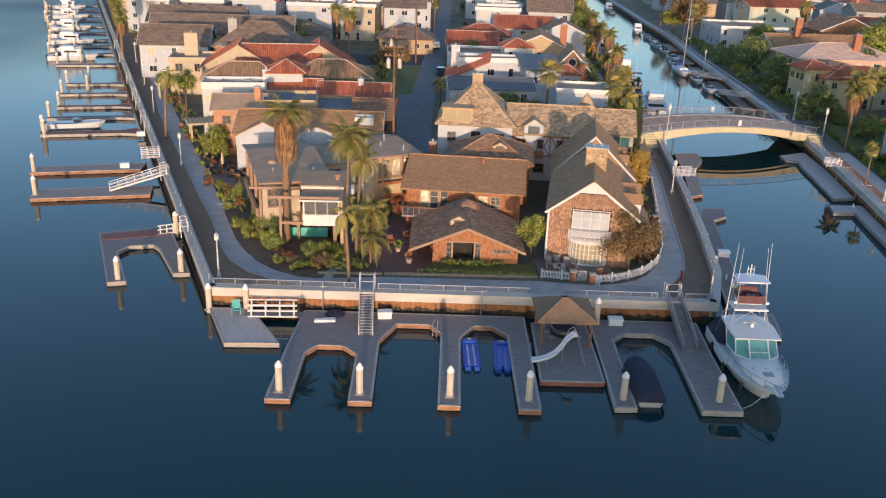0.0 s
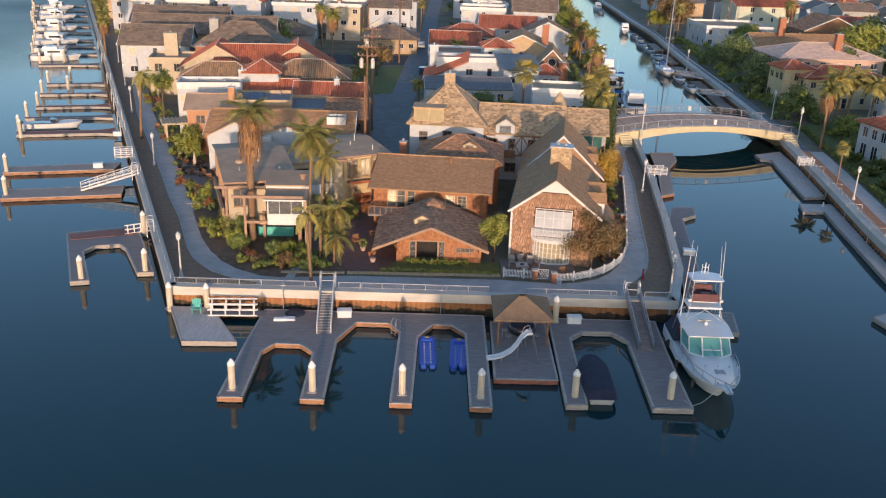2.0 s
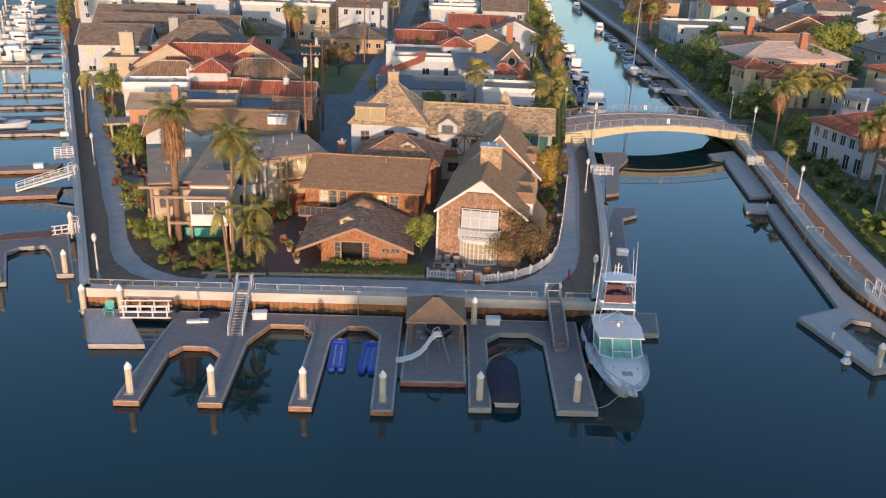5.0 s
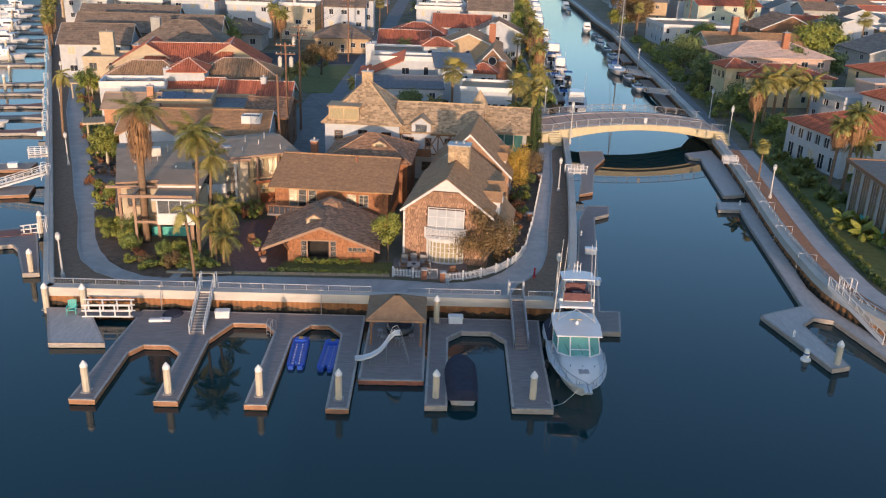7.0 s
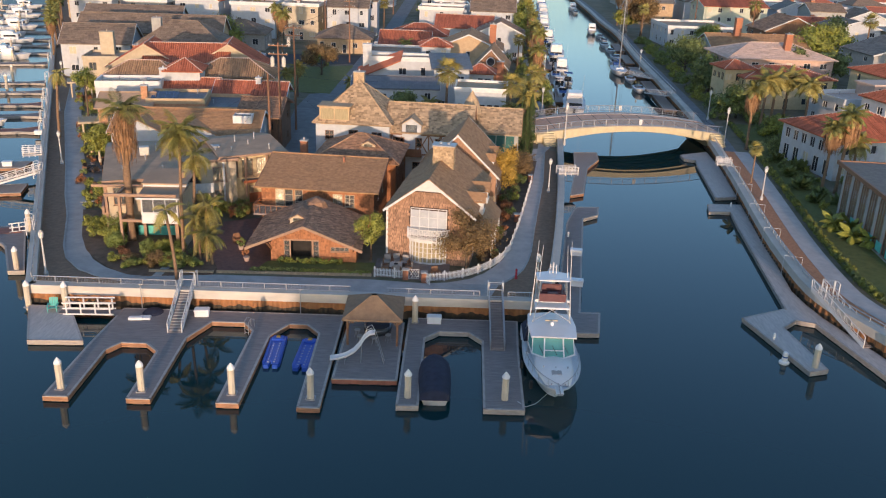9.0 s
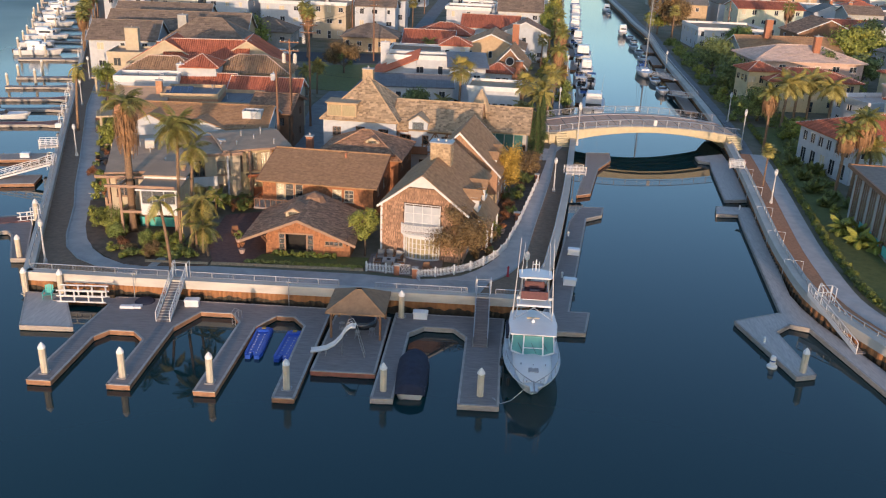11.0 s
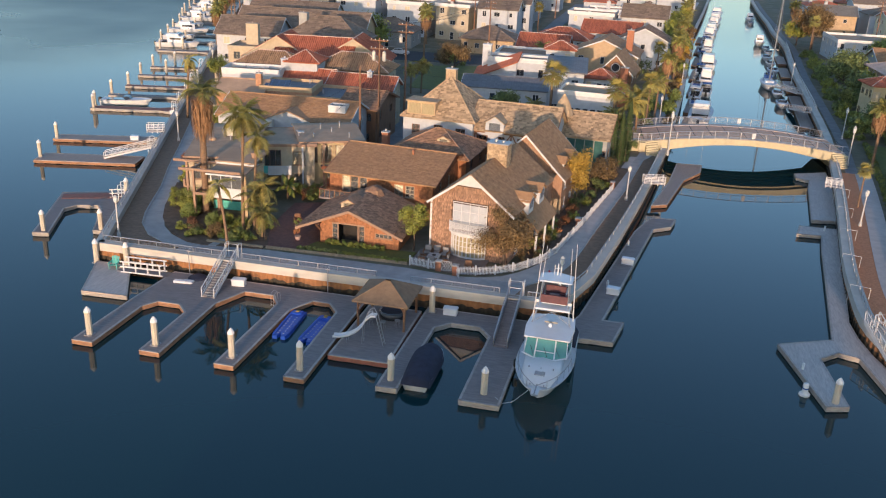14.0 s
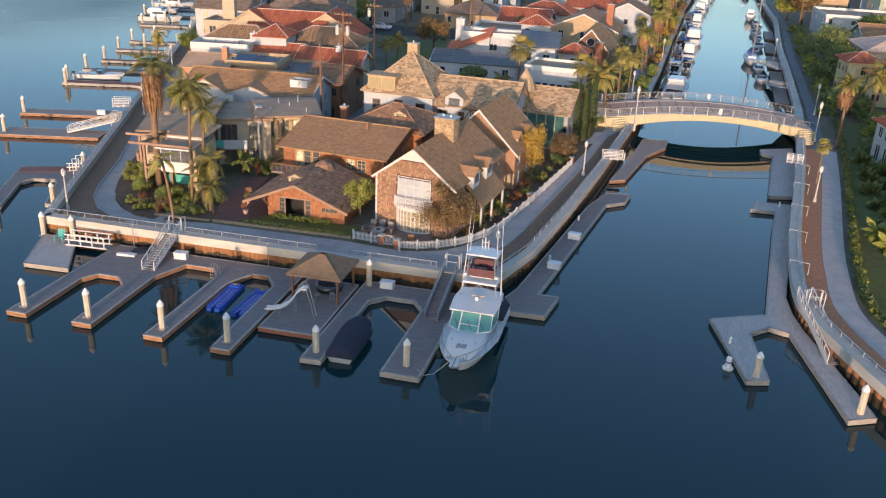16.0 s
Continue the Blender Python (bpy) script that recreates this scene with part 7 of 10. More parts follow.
for src, x, y, s in ((FAN, 16.8, 131.6, 1.15), (FEATHER, 14.2, 131.4, 0.75), (FEATHER, 30.0, 137.0, 1.0), (FEATHER, 26.8, 126.6, 0.85), (FAN, 31.5, 146, 0.9), (FEATHER, 33.0, 155, 0.9), (TALL, 34.6, 168, 0.95),
                     (TALL, 37.2, 205, 1.0), (TALL, 38.2, 222, 1.05), (FEATHER, 37.8, 214, 1.0), (TALL, 39.4, 240, 1.0), (FAN, 40, 252, 1.1), (TALL, 40.8, 268, 1.1), (FEATHER, 41.8, 282, 1.1), (TALL, 43, 300, 1.0), (TALL, -20.7, 200.8, 1.1),
                     (FEATHER, 35.2, 180, 0.9), (FAN, 33.0, 196, 0.8), (FEATHER, -10.4, 158.5, 0.8), (FEATHER, -12.0, 157, 0.7), (FEATHER, 0.5, 150, 0.7), (TALL, -26.0, 224, 1.0), (FAN, -36, 246, 1.0),
                     (FEATHER, 70, 143.6, 1.25), (FEATHER, 73.2, 147.5, 1.2), (FEATHER, 76.5, 150.5, 1.2), (FEATHER, 78.5, 146, 1.15), (TALL, 63.2, 129.5, 1.0), (TALL, 65.4, 106.6, 0.95), (TALL, 67.6, 107.4, 1.1),
                     (FEATHER, 70.4, 109.5, 0.95), (FAN, 57.8, 110.9, 0.55), (FAN, 84, 116, 0.9), (TALL, -71, 196, 1.0), (TALL, -69, 191, 0.9), (TALL, -75, 207, 1.0), (TALL, -79, 216, 1.05), (TALL, -84, 230, 1.0),
                     (FAN, -86, 236, 0.9), (TALL, -95, 258, 1.0), (FAN, 75, 262, 1.0), (TALL, 75, 300, 1.1), (FEATHER, 8, 196, 0.8), (FAN, -1.5, 262, 0.9), (FEATHER, -30, 262, 1.0), (TALL, 108, 262, 1.2), (FAN, 128, 232, 1.2)):
    c = copy_thing(src, pose(x, y, GROUND - 0.15, 0, 0, rnd.uniform(0, 360)))
    c.scale = (s, s, s)
for x, y, h, s in ((27.2, 117.5, 8.4, 1), (28.2, 119.5, 7.6, 2), (29.0, 121.8, 9.0, 3)):
    cypress(x, y, h, s)
# garden trees
tree("golden-leaved young tree by the picket fence", 24.0, 98.6, 7.2, (1.5, 1.5, 2.9), "leafgold", 4600, 0.13, 0.1, 41, 0.3)
tree("brown-leaved spreading tree before the gabled house", 18.9, 76.9, 6.2, (2.8, 2.4, 2.7), "leafbrown", 9500, 0.11, 0.13, 42, 0.25, clumps=26)
tree("small green tree between cottage and house", 9.6, 78.4, 5.0, (1.55, 1.5, 1.5), "leaflime", 3600, 0.12, 0.09, 43, 0.45)
tree("orange-brown shrub tree beside the promenade", 26.6, 108.6, 4.0, (2.0, 2.6, 1.7), "leafbrown", 3600, 0.12, 0.1, 44, 0.2)
tree("dark green tree on the far bank", 73.0, 204, 8.6, (5.2, 5.2, 4.0), "leafdark", 5200, 0.3, 0.25, 45, 0.25, "far bank trees", clumps=24)
tree("dark green tree on the far bank", 71.2, 178, 7.4, (4.4, 4.4, 3.4), "leafdark", 5200, 0.3, 0.25, 46, 0.25, "far bank trees", clumps=24)
tree("olive green tree on the far bank", 69.0, 153, 5.6, (3.6, 4.0, 2.8), "leaf", 4200, 0.26, 0.2, 47, 0.25, "far bank trees")
tree("bright green tree above the canal palms", 36.9, 228, 10.5, (2.8, 4.4, 3.4), "leaflime", 4200, 0.28, 0.22, 91, 0.3, "canal trees", clumps=20)
tree("bright green tree above the canal palms", 38.4, 254, 11.5, (3.0, 4.8, 3.6), "leaflime", 4200, 0.3, 0.22, 92, 0.3, "canal trees", clumps=20)
for i in range(17):
    y = 152 + 6.3 * i
    bush("leafy hedge shrub beside the far promenade", 60.3 + (y - 148) * 0.072 + 4.9 + 0.4 * (i % 3), y, (1.4, 2.3, 1.3 + 0.4 * (i % 2)), ("leaf", "leaflime", "leaf")[i * 7 % 5 % 3], 900, 0.24, i + 120, group="promenade hedge")
for i in range(24):
    y = 149 + 6.6 * i
    bush(("gold-brown shrub between canal wall and promenade", "green shrub between canal wall and promenade")[i % 2], 37.6 - 0.6 + (y - 175) * 0.062 - 0.5 * (i % 3), y, (1.2, 1.5, 1.1 + 0.5 * (i % 2)), ("leafbrown", "leaf", "leafgold", "leaflime")[i * 5 % 7 % 4], 800, 0.22, i + 150, group="promenade shrubs")
tree("bare brown tree beside the far canal", 77.0, 272, 13.5, (6.0, 6.0, 5.6), "leafbrown", 6000, 0.36, 0.3, 48, 0.3, "far bank trees", clumps=24)
tree("broad olive tree between far houses", 112.0, 222, 10.0, (8.0, 7.0, 4.2), "leaflime", 5200, 0.4, 0.3, 49, 0.25, "far bank trees", clumps=24)
tree("bright green street tree behind the tiled house", -36.5, 205.0, 9.0, (6.0, 5.0, 4.0), "leaflime", 5200, 0.34, 0.25, 50, 0.25, "street trees", clumps=24)
tree("brown-green tree on the back lawn", -9.2, 182.0, 6.5, (3.8, 3.4, 2.6), "leafbrown", 4200, 0.24, 0.2, 51, 0.25, "street trees")
tree("lime green tree behind the half-timbered house", 10.5, 128.2, 7.4, (2.6, 2.0, 2.0), "leafdark", 3600, 0.2, 0.15, 52, 0.4, "street trees")
tree("small lime tree by the west promenade", -39.0, 133.0, 8.6, (2.0, 2.0, 1.9), "leaflime", 3200, 0.16, 0.14, 53, 0.6, "street trees")
tree("large shrub tree beside the west promenade", -29.4, 113.4, 4.5, (2.2, 2.9, 1.9), "leaflime", 4200, 0.17, 0.15, 54, 0.2, "street trees")
for i, (x, y, s) in enumerate(((92, 190, 1.0), (120, 178, 1.2), (74.5, 192, 0.7), (104, 196, 0.9), (98, 120, 1.0), (70, 135, 0.55), (126, 248, 1.2), (90, 246, 0.9), (74, 280, 1.0), (146, 200, 1.3))):
    tree("dark green shade tree among far bank houses", x, y, 8.0 * s, (4.2 * s, 4.2 * s, 3.2 * s), ("leafdark", "leaf", "leaflime")[i % 3], 2600, 0.36 * s + 0.05, 0.22, 60 + i, 0.2, "far bank trees")
# shrubs of the corner garden
rnd = random.Random(9)
KINDS = [("rounded dark green shrub in the corner garden", "leafdark"), ("leafy green shrub in the corner garden", "leaf"), ("lime green shrub in the corner garden", "leaflime"), ("rust-brown flowering shrub in the corner garden", "leafbrown"),
         ("red-leaved shrub in the corner garden", "leafred")]
for i in range(74):
    y = rnd.uniform(74.4, 86.5)
    lo = -10.5 - 0.75 * (y - 74) if y < 82 else -19.0
    x = rnd.uniform(max(lo - 3.4, -21.0) if y > 76 else -13.5, -6.4 if y < 80 else -12.6)
    if x < -16.6 - (y - 76.3) * 0.62 + 1.7 or (-14.4 < x < -7.9 and y > 79.0) or (-15.6 < x < -13.6 and 80.8 < y < 82.6):
        continue
    k = rnd.choice((0, 1, 1, 2, 2, 3, 4))
    r = rnd.choice((0.5, 0.7, 0.9))
    bush(KINDS[k][0], x, y, (r, r, r * rnd.choice((0.8, 1.1))), KINDS[k][1], 1250, 0.075, i)
for i, (x, y, r) in enumerate(((-17.2, 84.5, 1.3), (-16.6, 82.6, 1.4), (-16.2, 80.6, 1.1), (-15.4, 79.6, 1.0), (-18.6, 87.4, 1.2), (-12.0, 78.2, 0.9), (-10.4, 77.9, 0.9))):
    bush("tall green shrub against the modern house", x, y, (r, r, r * 1.1), "leaf" if i % 2 else "leaflime", 3200, 0.085, i + 5)
for i in range(13):
    x, y = rnd.uniform(-8.5, -2.0), rnd.uniform(89.6, 92.6)
    k = rnd.choice((4, 4, 1, 2, 3))
    bush(KINDS[k][0].replace("corner garden", "courtyard"), x, y, (0.7, 0.7, 0.9), KINDS[k][1], 1250, 0.075, i + 40)
for i, (x, y) in enumerate(((-27.2, 100.4), (-25.6, 98.6), (-24.4, 97.6), (-23.6, 96.0), (-22.6, 94.2), (-27.6, 111.0), (-29.4, 112.2), (-30.6, 114.4), (-28.4, 114.0), (-22.3, 93.6))):
    k = (4, 2, 3, 1, 2, 1, 2, 3)[i % 8]
    bush(KINDS[k][0].replace("corner garden", "terrace garden"), x, y, (0.7, 0.7, 0.7 if i < 5 else 1.5), KINDS[k][1], 1500, 0.075, i + 60)
bush("tall lime green shrub beside the white terrace", -32.2, 124.6, (1.4, 1.2, 2.2), "leaflime", 2600, 0.11, 77)
# hedge and lawn edge before the cottage
for i in range(11):
    bush("clipped low hedge plant before the cottage", 1.2 + i * 0.55, 76.9, (0.42, 0.4, 0.35), "leaflime" if i % 3 else "leaf", 420, 0.08, i, z=GROUND + 0.08, group="cottage hedge")
for i in range(22):
    bush("low green ground cover along the front lawn", -1.0 + i * 0.5, 74.75 + 0.1 * (i % 2), (0.4, 0.35, 0.2), "leaflime" if i > 8 else "leafdark", 420, 0.08, i, z=GROUND + 0.08, group="lawn edge plants")
# side garden by the canal
for i in range(34):
    t = i / 33
    y = 79 + 33 * t + rnd.uniform(-0.6, 0.6)
    x = 21.6 + 0.2 * (y - 79) - rnd.uniform(0.3, 2.0) + (0.4 if y < 86 else 0.0)
    k = rnd.choice((0, 0, 1, 2, 3, 4))
    r = rnd.choice((0.5, 0.7, 0.9))
    bush(KINDS[k][0].replace("corner", "side"), x, y, (r, r, r), KINDS[k][1], 1250, 0.075, i + 3)
# gardens along the west promenade
GARDEN = []
for i in range(120):
    y = 91 + 150 * (i / 120) ** 1.25
    x = -23.6 - 0.41 * (y - 90.5) + rnd.uniform(0.6, 3.2)
    k = rnd.choice((0, 1, 1, 2, 2, 3, 4))
    r = rnd.choice((0.35, 0.5, 0.75))
    if 98.5 < y < 111 and x > -23.6 - 0.41 * (y - 90.5) + 1.4:
        continue
    GARDEN.append((x, y, r, KINDS[k][1]))
shrubbery("promenade_shrubbery", "mixed garden shrubs along the west promenade", GARDEN, 0.1)
CANAL = []
# the canal gardens beyond the bridge, and the far bank's hedge line
for i in range(60):
    y = 128 + 150 * i / 60
    CANAL.append((31.5 + 0.06 * (y - 128) - rnd.uniform(0.4, 2.6), y, 1.0, rnd.choice(("leaf", "leaflime", "leafdark", "leafbrown"))))
shrubbery("canal_shrubbery", "garden shrubs along the canal promenade", CANAL, 0.17)
LAWN = []
for i in range(24):
    y = 92 + 40 * i / 24
    LAWN.append((60.2 + 0.085 * (y - 92) + rnd.uniform(1.2, 5.4), y, rnd.choice((0.3, 0.45, 0.6)), rnd.choice(("leafdark", "leaf", "leafdark", "leaflime"))))
shrubbery("far_garden_shrubbery", "low garden shrubs on the far bank's lawn", LAWN, 0.14)
HEDGE = []
line = side_line(EASTS, 6.1)
for a, b in zip(line[12:36], line[13:37]):
    ln = math.hypot(b[0] - a[0], b[1] - a[1])
    for j in range(max(1, int(ln / 0.8))):
        t = j / max(1, int(ln / 0.8))
        x, y = a[0] + (b[0] - a[0]) * t, a[1] + (b[1] - a[1]) * t
        HEDGE.append((x, y, 0.5, "leaflime" if (j + int(x)) % 3 else "leafdark"))
shrubbery("far_hedge", "low yellow-green hedge beside the far promenade", HEDGE, 0.11)
FARS = []
for i in range(66):
    y = 112 + 158 * i / 66
    FARS.append((62.8 + 0.1 * (y - 100) + rnd.uniform(1.5, 5.5) + (0 if y > 125 else 2.0), y, rnd.choice((0.6, 0.8, 1.1)), rnd.choice(("leafdark", "leaf", "leaflime", "leafbrown"))))
for x, y, r in ((67.5, 127, 1.6), (70.0, 134, 1.8), (70.5, 139, 1.6), (70.5, 149.5, 1.8), (70.5, 161, 1.4), (73.5, 187, 1.7), (74.5, 214, 1.8), (76.0, 228, 2.0), (99, 188, 2.2), (106, 214, 2.4)):
    FARS += [(x, y, r, "leaf"), (x + 1.2, y - 1.0, r * 0.8, "leaflime"), (x - 0.6, y + 0.6, r * 1.1, "leafdark")]
shrubbery("far_bank_shrubbery", "dark shrubs before the far bank houses", FARS, 0.19)
TOWN = []
for i in range(64):
    y = 164 + 190 * (i / 64)
    x = rnd.choice((rnd.uniform(-0.40 * (y - 69) - 14, -10), rnd.uniform(6, 0.06 * (y - 128) + 28)))
    TOWN.append((x, y, rnd.uniform(1.2, 2.6), rnd.choice(("leaf", "leafdark", "leaflime", "leafbrown"))))
shrubbery("town_shrubbery", "yard trees and shrubs between the town houses", TOWN, 0.26)
palm("broad-leaved banana plant beside the modern house", -8.6, 89.6, 1.6, 0.12, 0.1, 1.7, 6, (0.1, 0), "leaflime", droop=0.5, seed=69, width=0.34, old=0.0, group="banana plants")
# banana plants on the far lawn
for i, (x, y) in enumerate(((61.5, 89.0), (62.4, 91.5), (61.0, 92.8), (62.6, 87.0))):
    palm("broad-leaved banana plant on the lawn", x, y, 0.9, 0.12, 0.1, 1.9, 11, (0.1, 0), "leaflime", droop=0.55, seed=70 + i, width=0.34, old=0.0, group="banana plants")
# agaves
for i, (x, y) in enumerate(((64.8, 105.5), (66.0, 102.2), (63.6, 108.8), (65.6, 111.6), (64.4, 115.0), (66.8, 118.2), (63.2, 102.8), (65.4, 122.4))):
    palm("grey-green agave rosette in the far garden", x, y, 0.3, 0.15, 0.15, 1.2 + 0.25 * (i % 3), 22, (0, 0), "leafdark", droop=0.25, seed=80 + i, width=0.3, old=0.0, group="agaves", low=5)

# ---- railings ----
def walk_line(line, step):
    """Points at even steps along a plan line, with the way there."""
    out, carry = [], 0.0
    for (x0, y0), (x1, y1) in zip(line, line[1:]):
        ln = math.hypot(x1 - x0, y1 - y0)
        s = carry
        while s < ln:
            out.append((x0 + (x1 - x0) * s / ln, y0 + (y1 - y0) * s / ln, (x1 - x0) / ln, (y1 - y0) / ln))
            s += step
        carry = s - ln
    return out


def railing(label, line, z, h=0.55, step=1.9, infill=0.13, m="alu", top=0.045, mid=False):
    ob = root("railing", label, "railing", line[0][0], line[0][1], z, 0, "seawall railings")
    ln = [(x - line[0][0], y - line[0][1]) for x, y in line]
    post = MB().box(-0.03, -0.03, 0, 0.03, 0.03, h).mesh("post", M[m])
    for x, y, *_ in walk_line(ln, step) + [(*ln[-1], 0, 0)]:
        p = new("post", post)
        p.parent = ob
        p.location = (x, y, 0)
    part("top_rail", MB().tube([(x, y, h) for x, y in ln], top, 6), M[m], ob)
    part("bottom_rail", MB().tube([(x, y, 0.08) for x, y in ln], 0.025, 5), M[m], ob)
    if infill:
        mb = MB()
        for x, y, *_ in walk_line(ln, infill):
            mb.box(x - 0.008, y - 0.008, 0.08, x + 0.008, y + 0.008, h - 0.02)
        part("infill", mb, M[m], ob, kind="stuff")
    return ob


railing("grey metal railing on the front seawall coping", [(-19.0, 69.1), (-6.6, 69.1)], 2.18)
railing("grey metal railing on the front seawall coping", [(-4.6, 69.1), (8.6, 69.1)], 2.18)
railing("grey metal railing behind the gazebo", [(11.8, 69.1), (19.9, 69.1)], 2.18, 0.5)
railing("grey metal railing at the canal corner", [(22.4, 69.1), (24.6, 69.1)], 2.18, 0.5)
railing("thin pipe railing along the west seawall", [(left_x(y) + 0.4, y) for y in (70, 100, 140, 200, 250)], 2.18, 0.5, 2.4, 0, "galv")
railing("thin pipe railing along the canal seawall", [(x - 0.6, y) for x, y in RIGHT[:6]][:1] + [(x - 0.62, y) for x, y in RIGHT[1:6]], 2.18, 0.45, 2.0, 0, "galv")
railing("thin pipe railing along the far seawall", side_line(EASTS, 0.68)[9:36], 2.18, 0.45, 1.6, 0, "galv")
railing("white railing along the far seawall beyond the bridge", side_line(EASTS, 0.6)[39:52], 2.18, 0.9, 2.6, 0, "white", 0.06)


# ---- gangways ----
def gangway(label, top, foot, w=1.05, m="white", h=0.95, tread="deck", panel=True, beam=0.22, bars="edge"):
    """A ramp with two railed sides from the wall down to the dock."""
    a, b = Vector(top), Vector(foot)
    ob = root("gangway", label, "gangway", *foot, 0, "gangways")
    d = a - b
    flat = Vector((d.x, d.y, 0)).normalized()
    s = Vector((flat.y, -flat.x, 0)) * (w / 2)
    part("ramp", MB().loft([[p + s, p - s, p - s - Vector((0, 0, 0.12)), p + s - Vector((0, 0, 0.12))] for p in (Vector((0, 0, 0.06)), d)]), M[tread], ob)
    n = max(3, int(d.length / 0.35))
    mb = MB()
    for i in range(n):
        p = d * ((i + 0.5) / n) + Vector((0, 0, 0.075 * (1 - i / n)))
        mb.beam(p + s * 0.92 + Vector((0, 0, 0.015)), p - s * 0.92 + Vector((0, 0, 0.015)), 0.06, 0.035)
    part("tread", mb, M[bars], ob, kind="stuff")
    for sg in (1, -1):
        q = s * sg
        up = Vector((0, 0, h))
        side = part("side_rail", MB().tube([q, q + up * 0.9, q + up + flat * 0.25, q + d + up, q + d + up * 0.9 + flat * 0.15, q + d], 0.045, 6), M[m], ob)
        part("side_beam", MB().beam(q + Vector((0, 0, beam / 2 - 0.03)), q + d + Vector((0, 0, beam / 2 - 0.09)), 0.07, beam), M[m], side)
        k = max(3, int(d.length / 1.0))
        for i in range(1, k):
            p = q + d * (i / k)
            part("side_post", MB().beam(p, p + up, 0.05, 0.05), M[m], side)
            if panel:
                p2 = q + d * ((i + 1) / k) if i < k - 1 else q + d
                part("side_brace", MB().beam(p + Vector((0, 0, 0.12)), p2 + up * 0.95, 0.03, 0.03), M[m], side)
        if panel:
            part("middle_rail", MB().tube([q + up * 0.5, q + d + up * 0.5], 0.025, 5), M[m], side)
    return ob


gangway("pale metal gangway with treads down to the dock", (-5.6, 69.0, 2.2), (-5.25, 63.6, DECK), 1.15, "white")
gangway("grey metal gangway beside the moored boat", (21.3, 69.0, 2.2), (21.2, 62.3, DECK), 1.15, "alu", 0.95, "deck", True, 0.5, "deck")
gangway("white panelled gangway from the far seawall", (51.2, 73.0, 2.2), (52.7, 65.0, DECK), 1.1, "white", 1.1, "deck", True, 0.42, "deck")
gangway("white railed gangway from the west wall", (-33.0, 102.8, 2.2), (-39.4, 100.2, DECK), 1.0, "white")
gangway("white railed bridge ramp beyond the canal bridge", (60.4, 168.0, 2.2), (59.0, 180.0, DECK), 1.1, "white")
gangway("white railed boat ramp on the far canal", (61.8, 188.0, 2.2), (59.8, 205.0, DECK), 1.1, "white")


def gate(x, y, rz, label="white pipe gate at the head of a gangway", w=1.3, h=1.25):
    ob = root("gate", label, "gate", x, y, 2.18, rz, "gangway gates")
    for sx in (-w / 2, w / 2):
        for sy in (0, 0.7):
            part("post", MB().tube([(sx, sy, -0.6), (sx, sy, h)], 0.045, 6), M["white"], ob)
        part("side_hoop", MB().tube([(sx, 0, h), (sx, 0.35, h + 0.08), (sx, 0.7, h)], 0.035, 6), M["white"], ob)
        part("side_bar", MB().tube([(sx, 0, h * 0.5), (sx, 0.7, h * 0.5)], 0.03, 5), M["white"], ob)
    part("gate_leaf", MB().tube([(-w / 2 + 0.1, 0.02, 0.15), (-w / 2 + 0.1, 0.02, h + 0.05), (w / 2 - 0.1, 0.02, h + 0.05), (w / 2 - 0.1, 0.02, 0.15)], 0.035, 6).tube([(-w / 2 + 0.1, 0.02, h * 0.5), (w / 2 - 0.1, 0.02, h * 0.5)], 0.03, 5), M["white"], ob)


gate(-5.6, 69.2, 0)
gate(21.3, 69.2, 0, "grey pipe gate at the boat gangway")
gate(51.8, 72.2, -170)
for y in (82.5, 102.0, 124.5, 131.0, 141.0, 148.0, 163.0, 186.0, 205.0):
    gate(left_x(y) + 0.2, y, 108, "white pipe cage on the west seawall")


def cage(label, x, y, rz, w=3.0, d=1.1, h=1.15, rows=5):
    """A railed landing of stacked white pipes."""
    ob = root("railed_landing", label, "railing", x, y, 2.18, rz, "railed landings")
    for sy in (0, d):
        for i in range(4):
            part("post", MB().box(-w / 2 + w * i / 3 - 0.04, sy - 0.04, -0.2, -w / 2 + w * i / 3 + 0.04, sy + 0.04, h), M["white"], ob)
        for k in range(rows):
            part("rail", MB().beam((-w / 2 - 0.1, sy, 0.12 + (h - 0.12) * k / (rows - 1)), (w / 2 + 0.1, sy, 0.12 + (h - 0.12) * k / (rows - 1)), 0.04, 0.06), M["white"], ob)
    part("landing", MB().box(-w / 2, 0, -0.05, w / 2, d, 0.03), M["deckpale"], ob)


def rail_panel(label, x, y, z, rz, w=3.6, h=1.1):
    """A white plank barrier of posts and boards."""
    ob = root("dock_railing", label, "railing", x, y, z, rz)
    for i in range(4):
        part("post", MB().box(-w / 2 + w * i / 3 - 0.06, -0.05, 0, -w / 2 + w * i / 3 + 0.06, 0.05, h), M["white"], ob)
    for k in (0.08, 0.55, 1.0):
        part("board", MB().box(-w / 2 - 0.3, -0.1, k * h - 0.08, w / 2 + 0.3, -0.05, k * h + 0.04), M["white"], ob)


cage("white railed landing across the canal seawall", 33.1, 109.4, 12, 2.6, 1.2, 0.9)
cage("white railed landing across the west seawall", -37.2, 109.4, 20, 2.2, 1.2, 1.1)
cage("white railed landing across the far seawall", 55.9, 116.8, -8, 1.9, 1.2, 0.9)
rail_panel("white plank railing across the dock gap", -13.4, 66.4, DECK, 3)
rail_panel("white plank railing across the dock gap", -13.6, 67.6, DECK, 3)
rail_panel("white railing on the west dock", -27.9, 86.0, DECK, 30, 2.0, 1.0)
ob = root("dock_bridge", "short grey plank bridge between the docks", "walkway", -13.4, 67.0, 0)
part("plank", MB().box(-2.6, -0.6, DECK - 0.05, 2.6, 0.55, DECK + 0.03), M["deck"], ob)

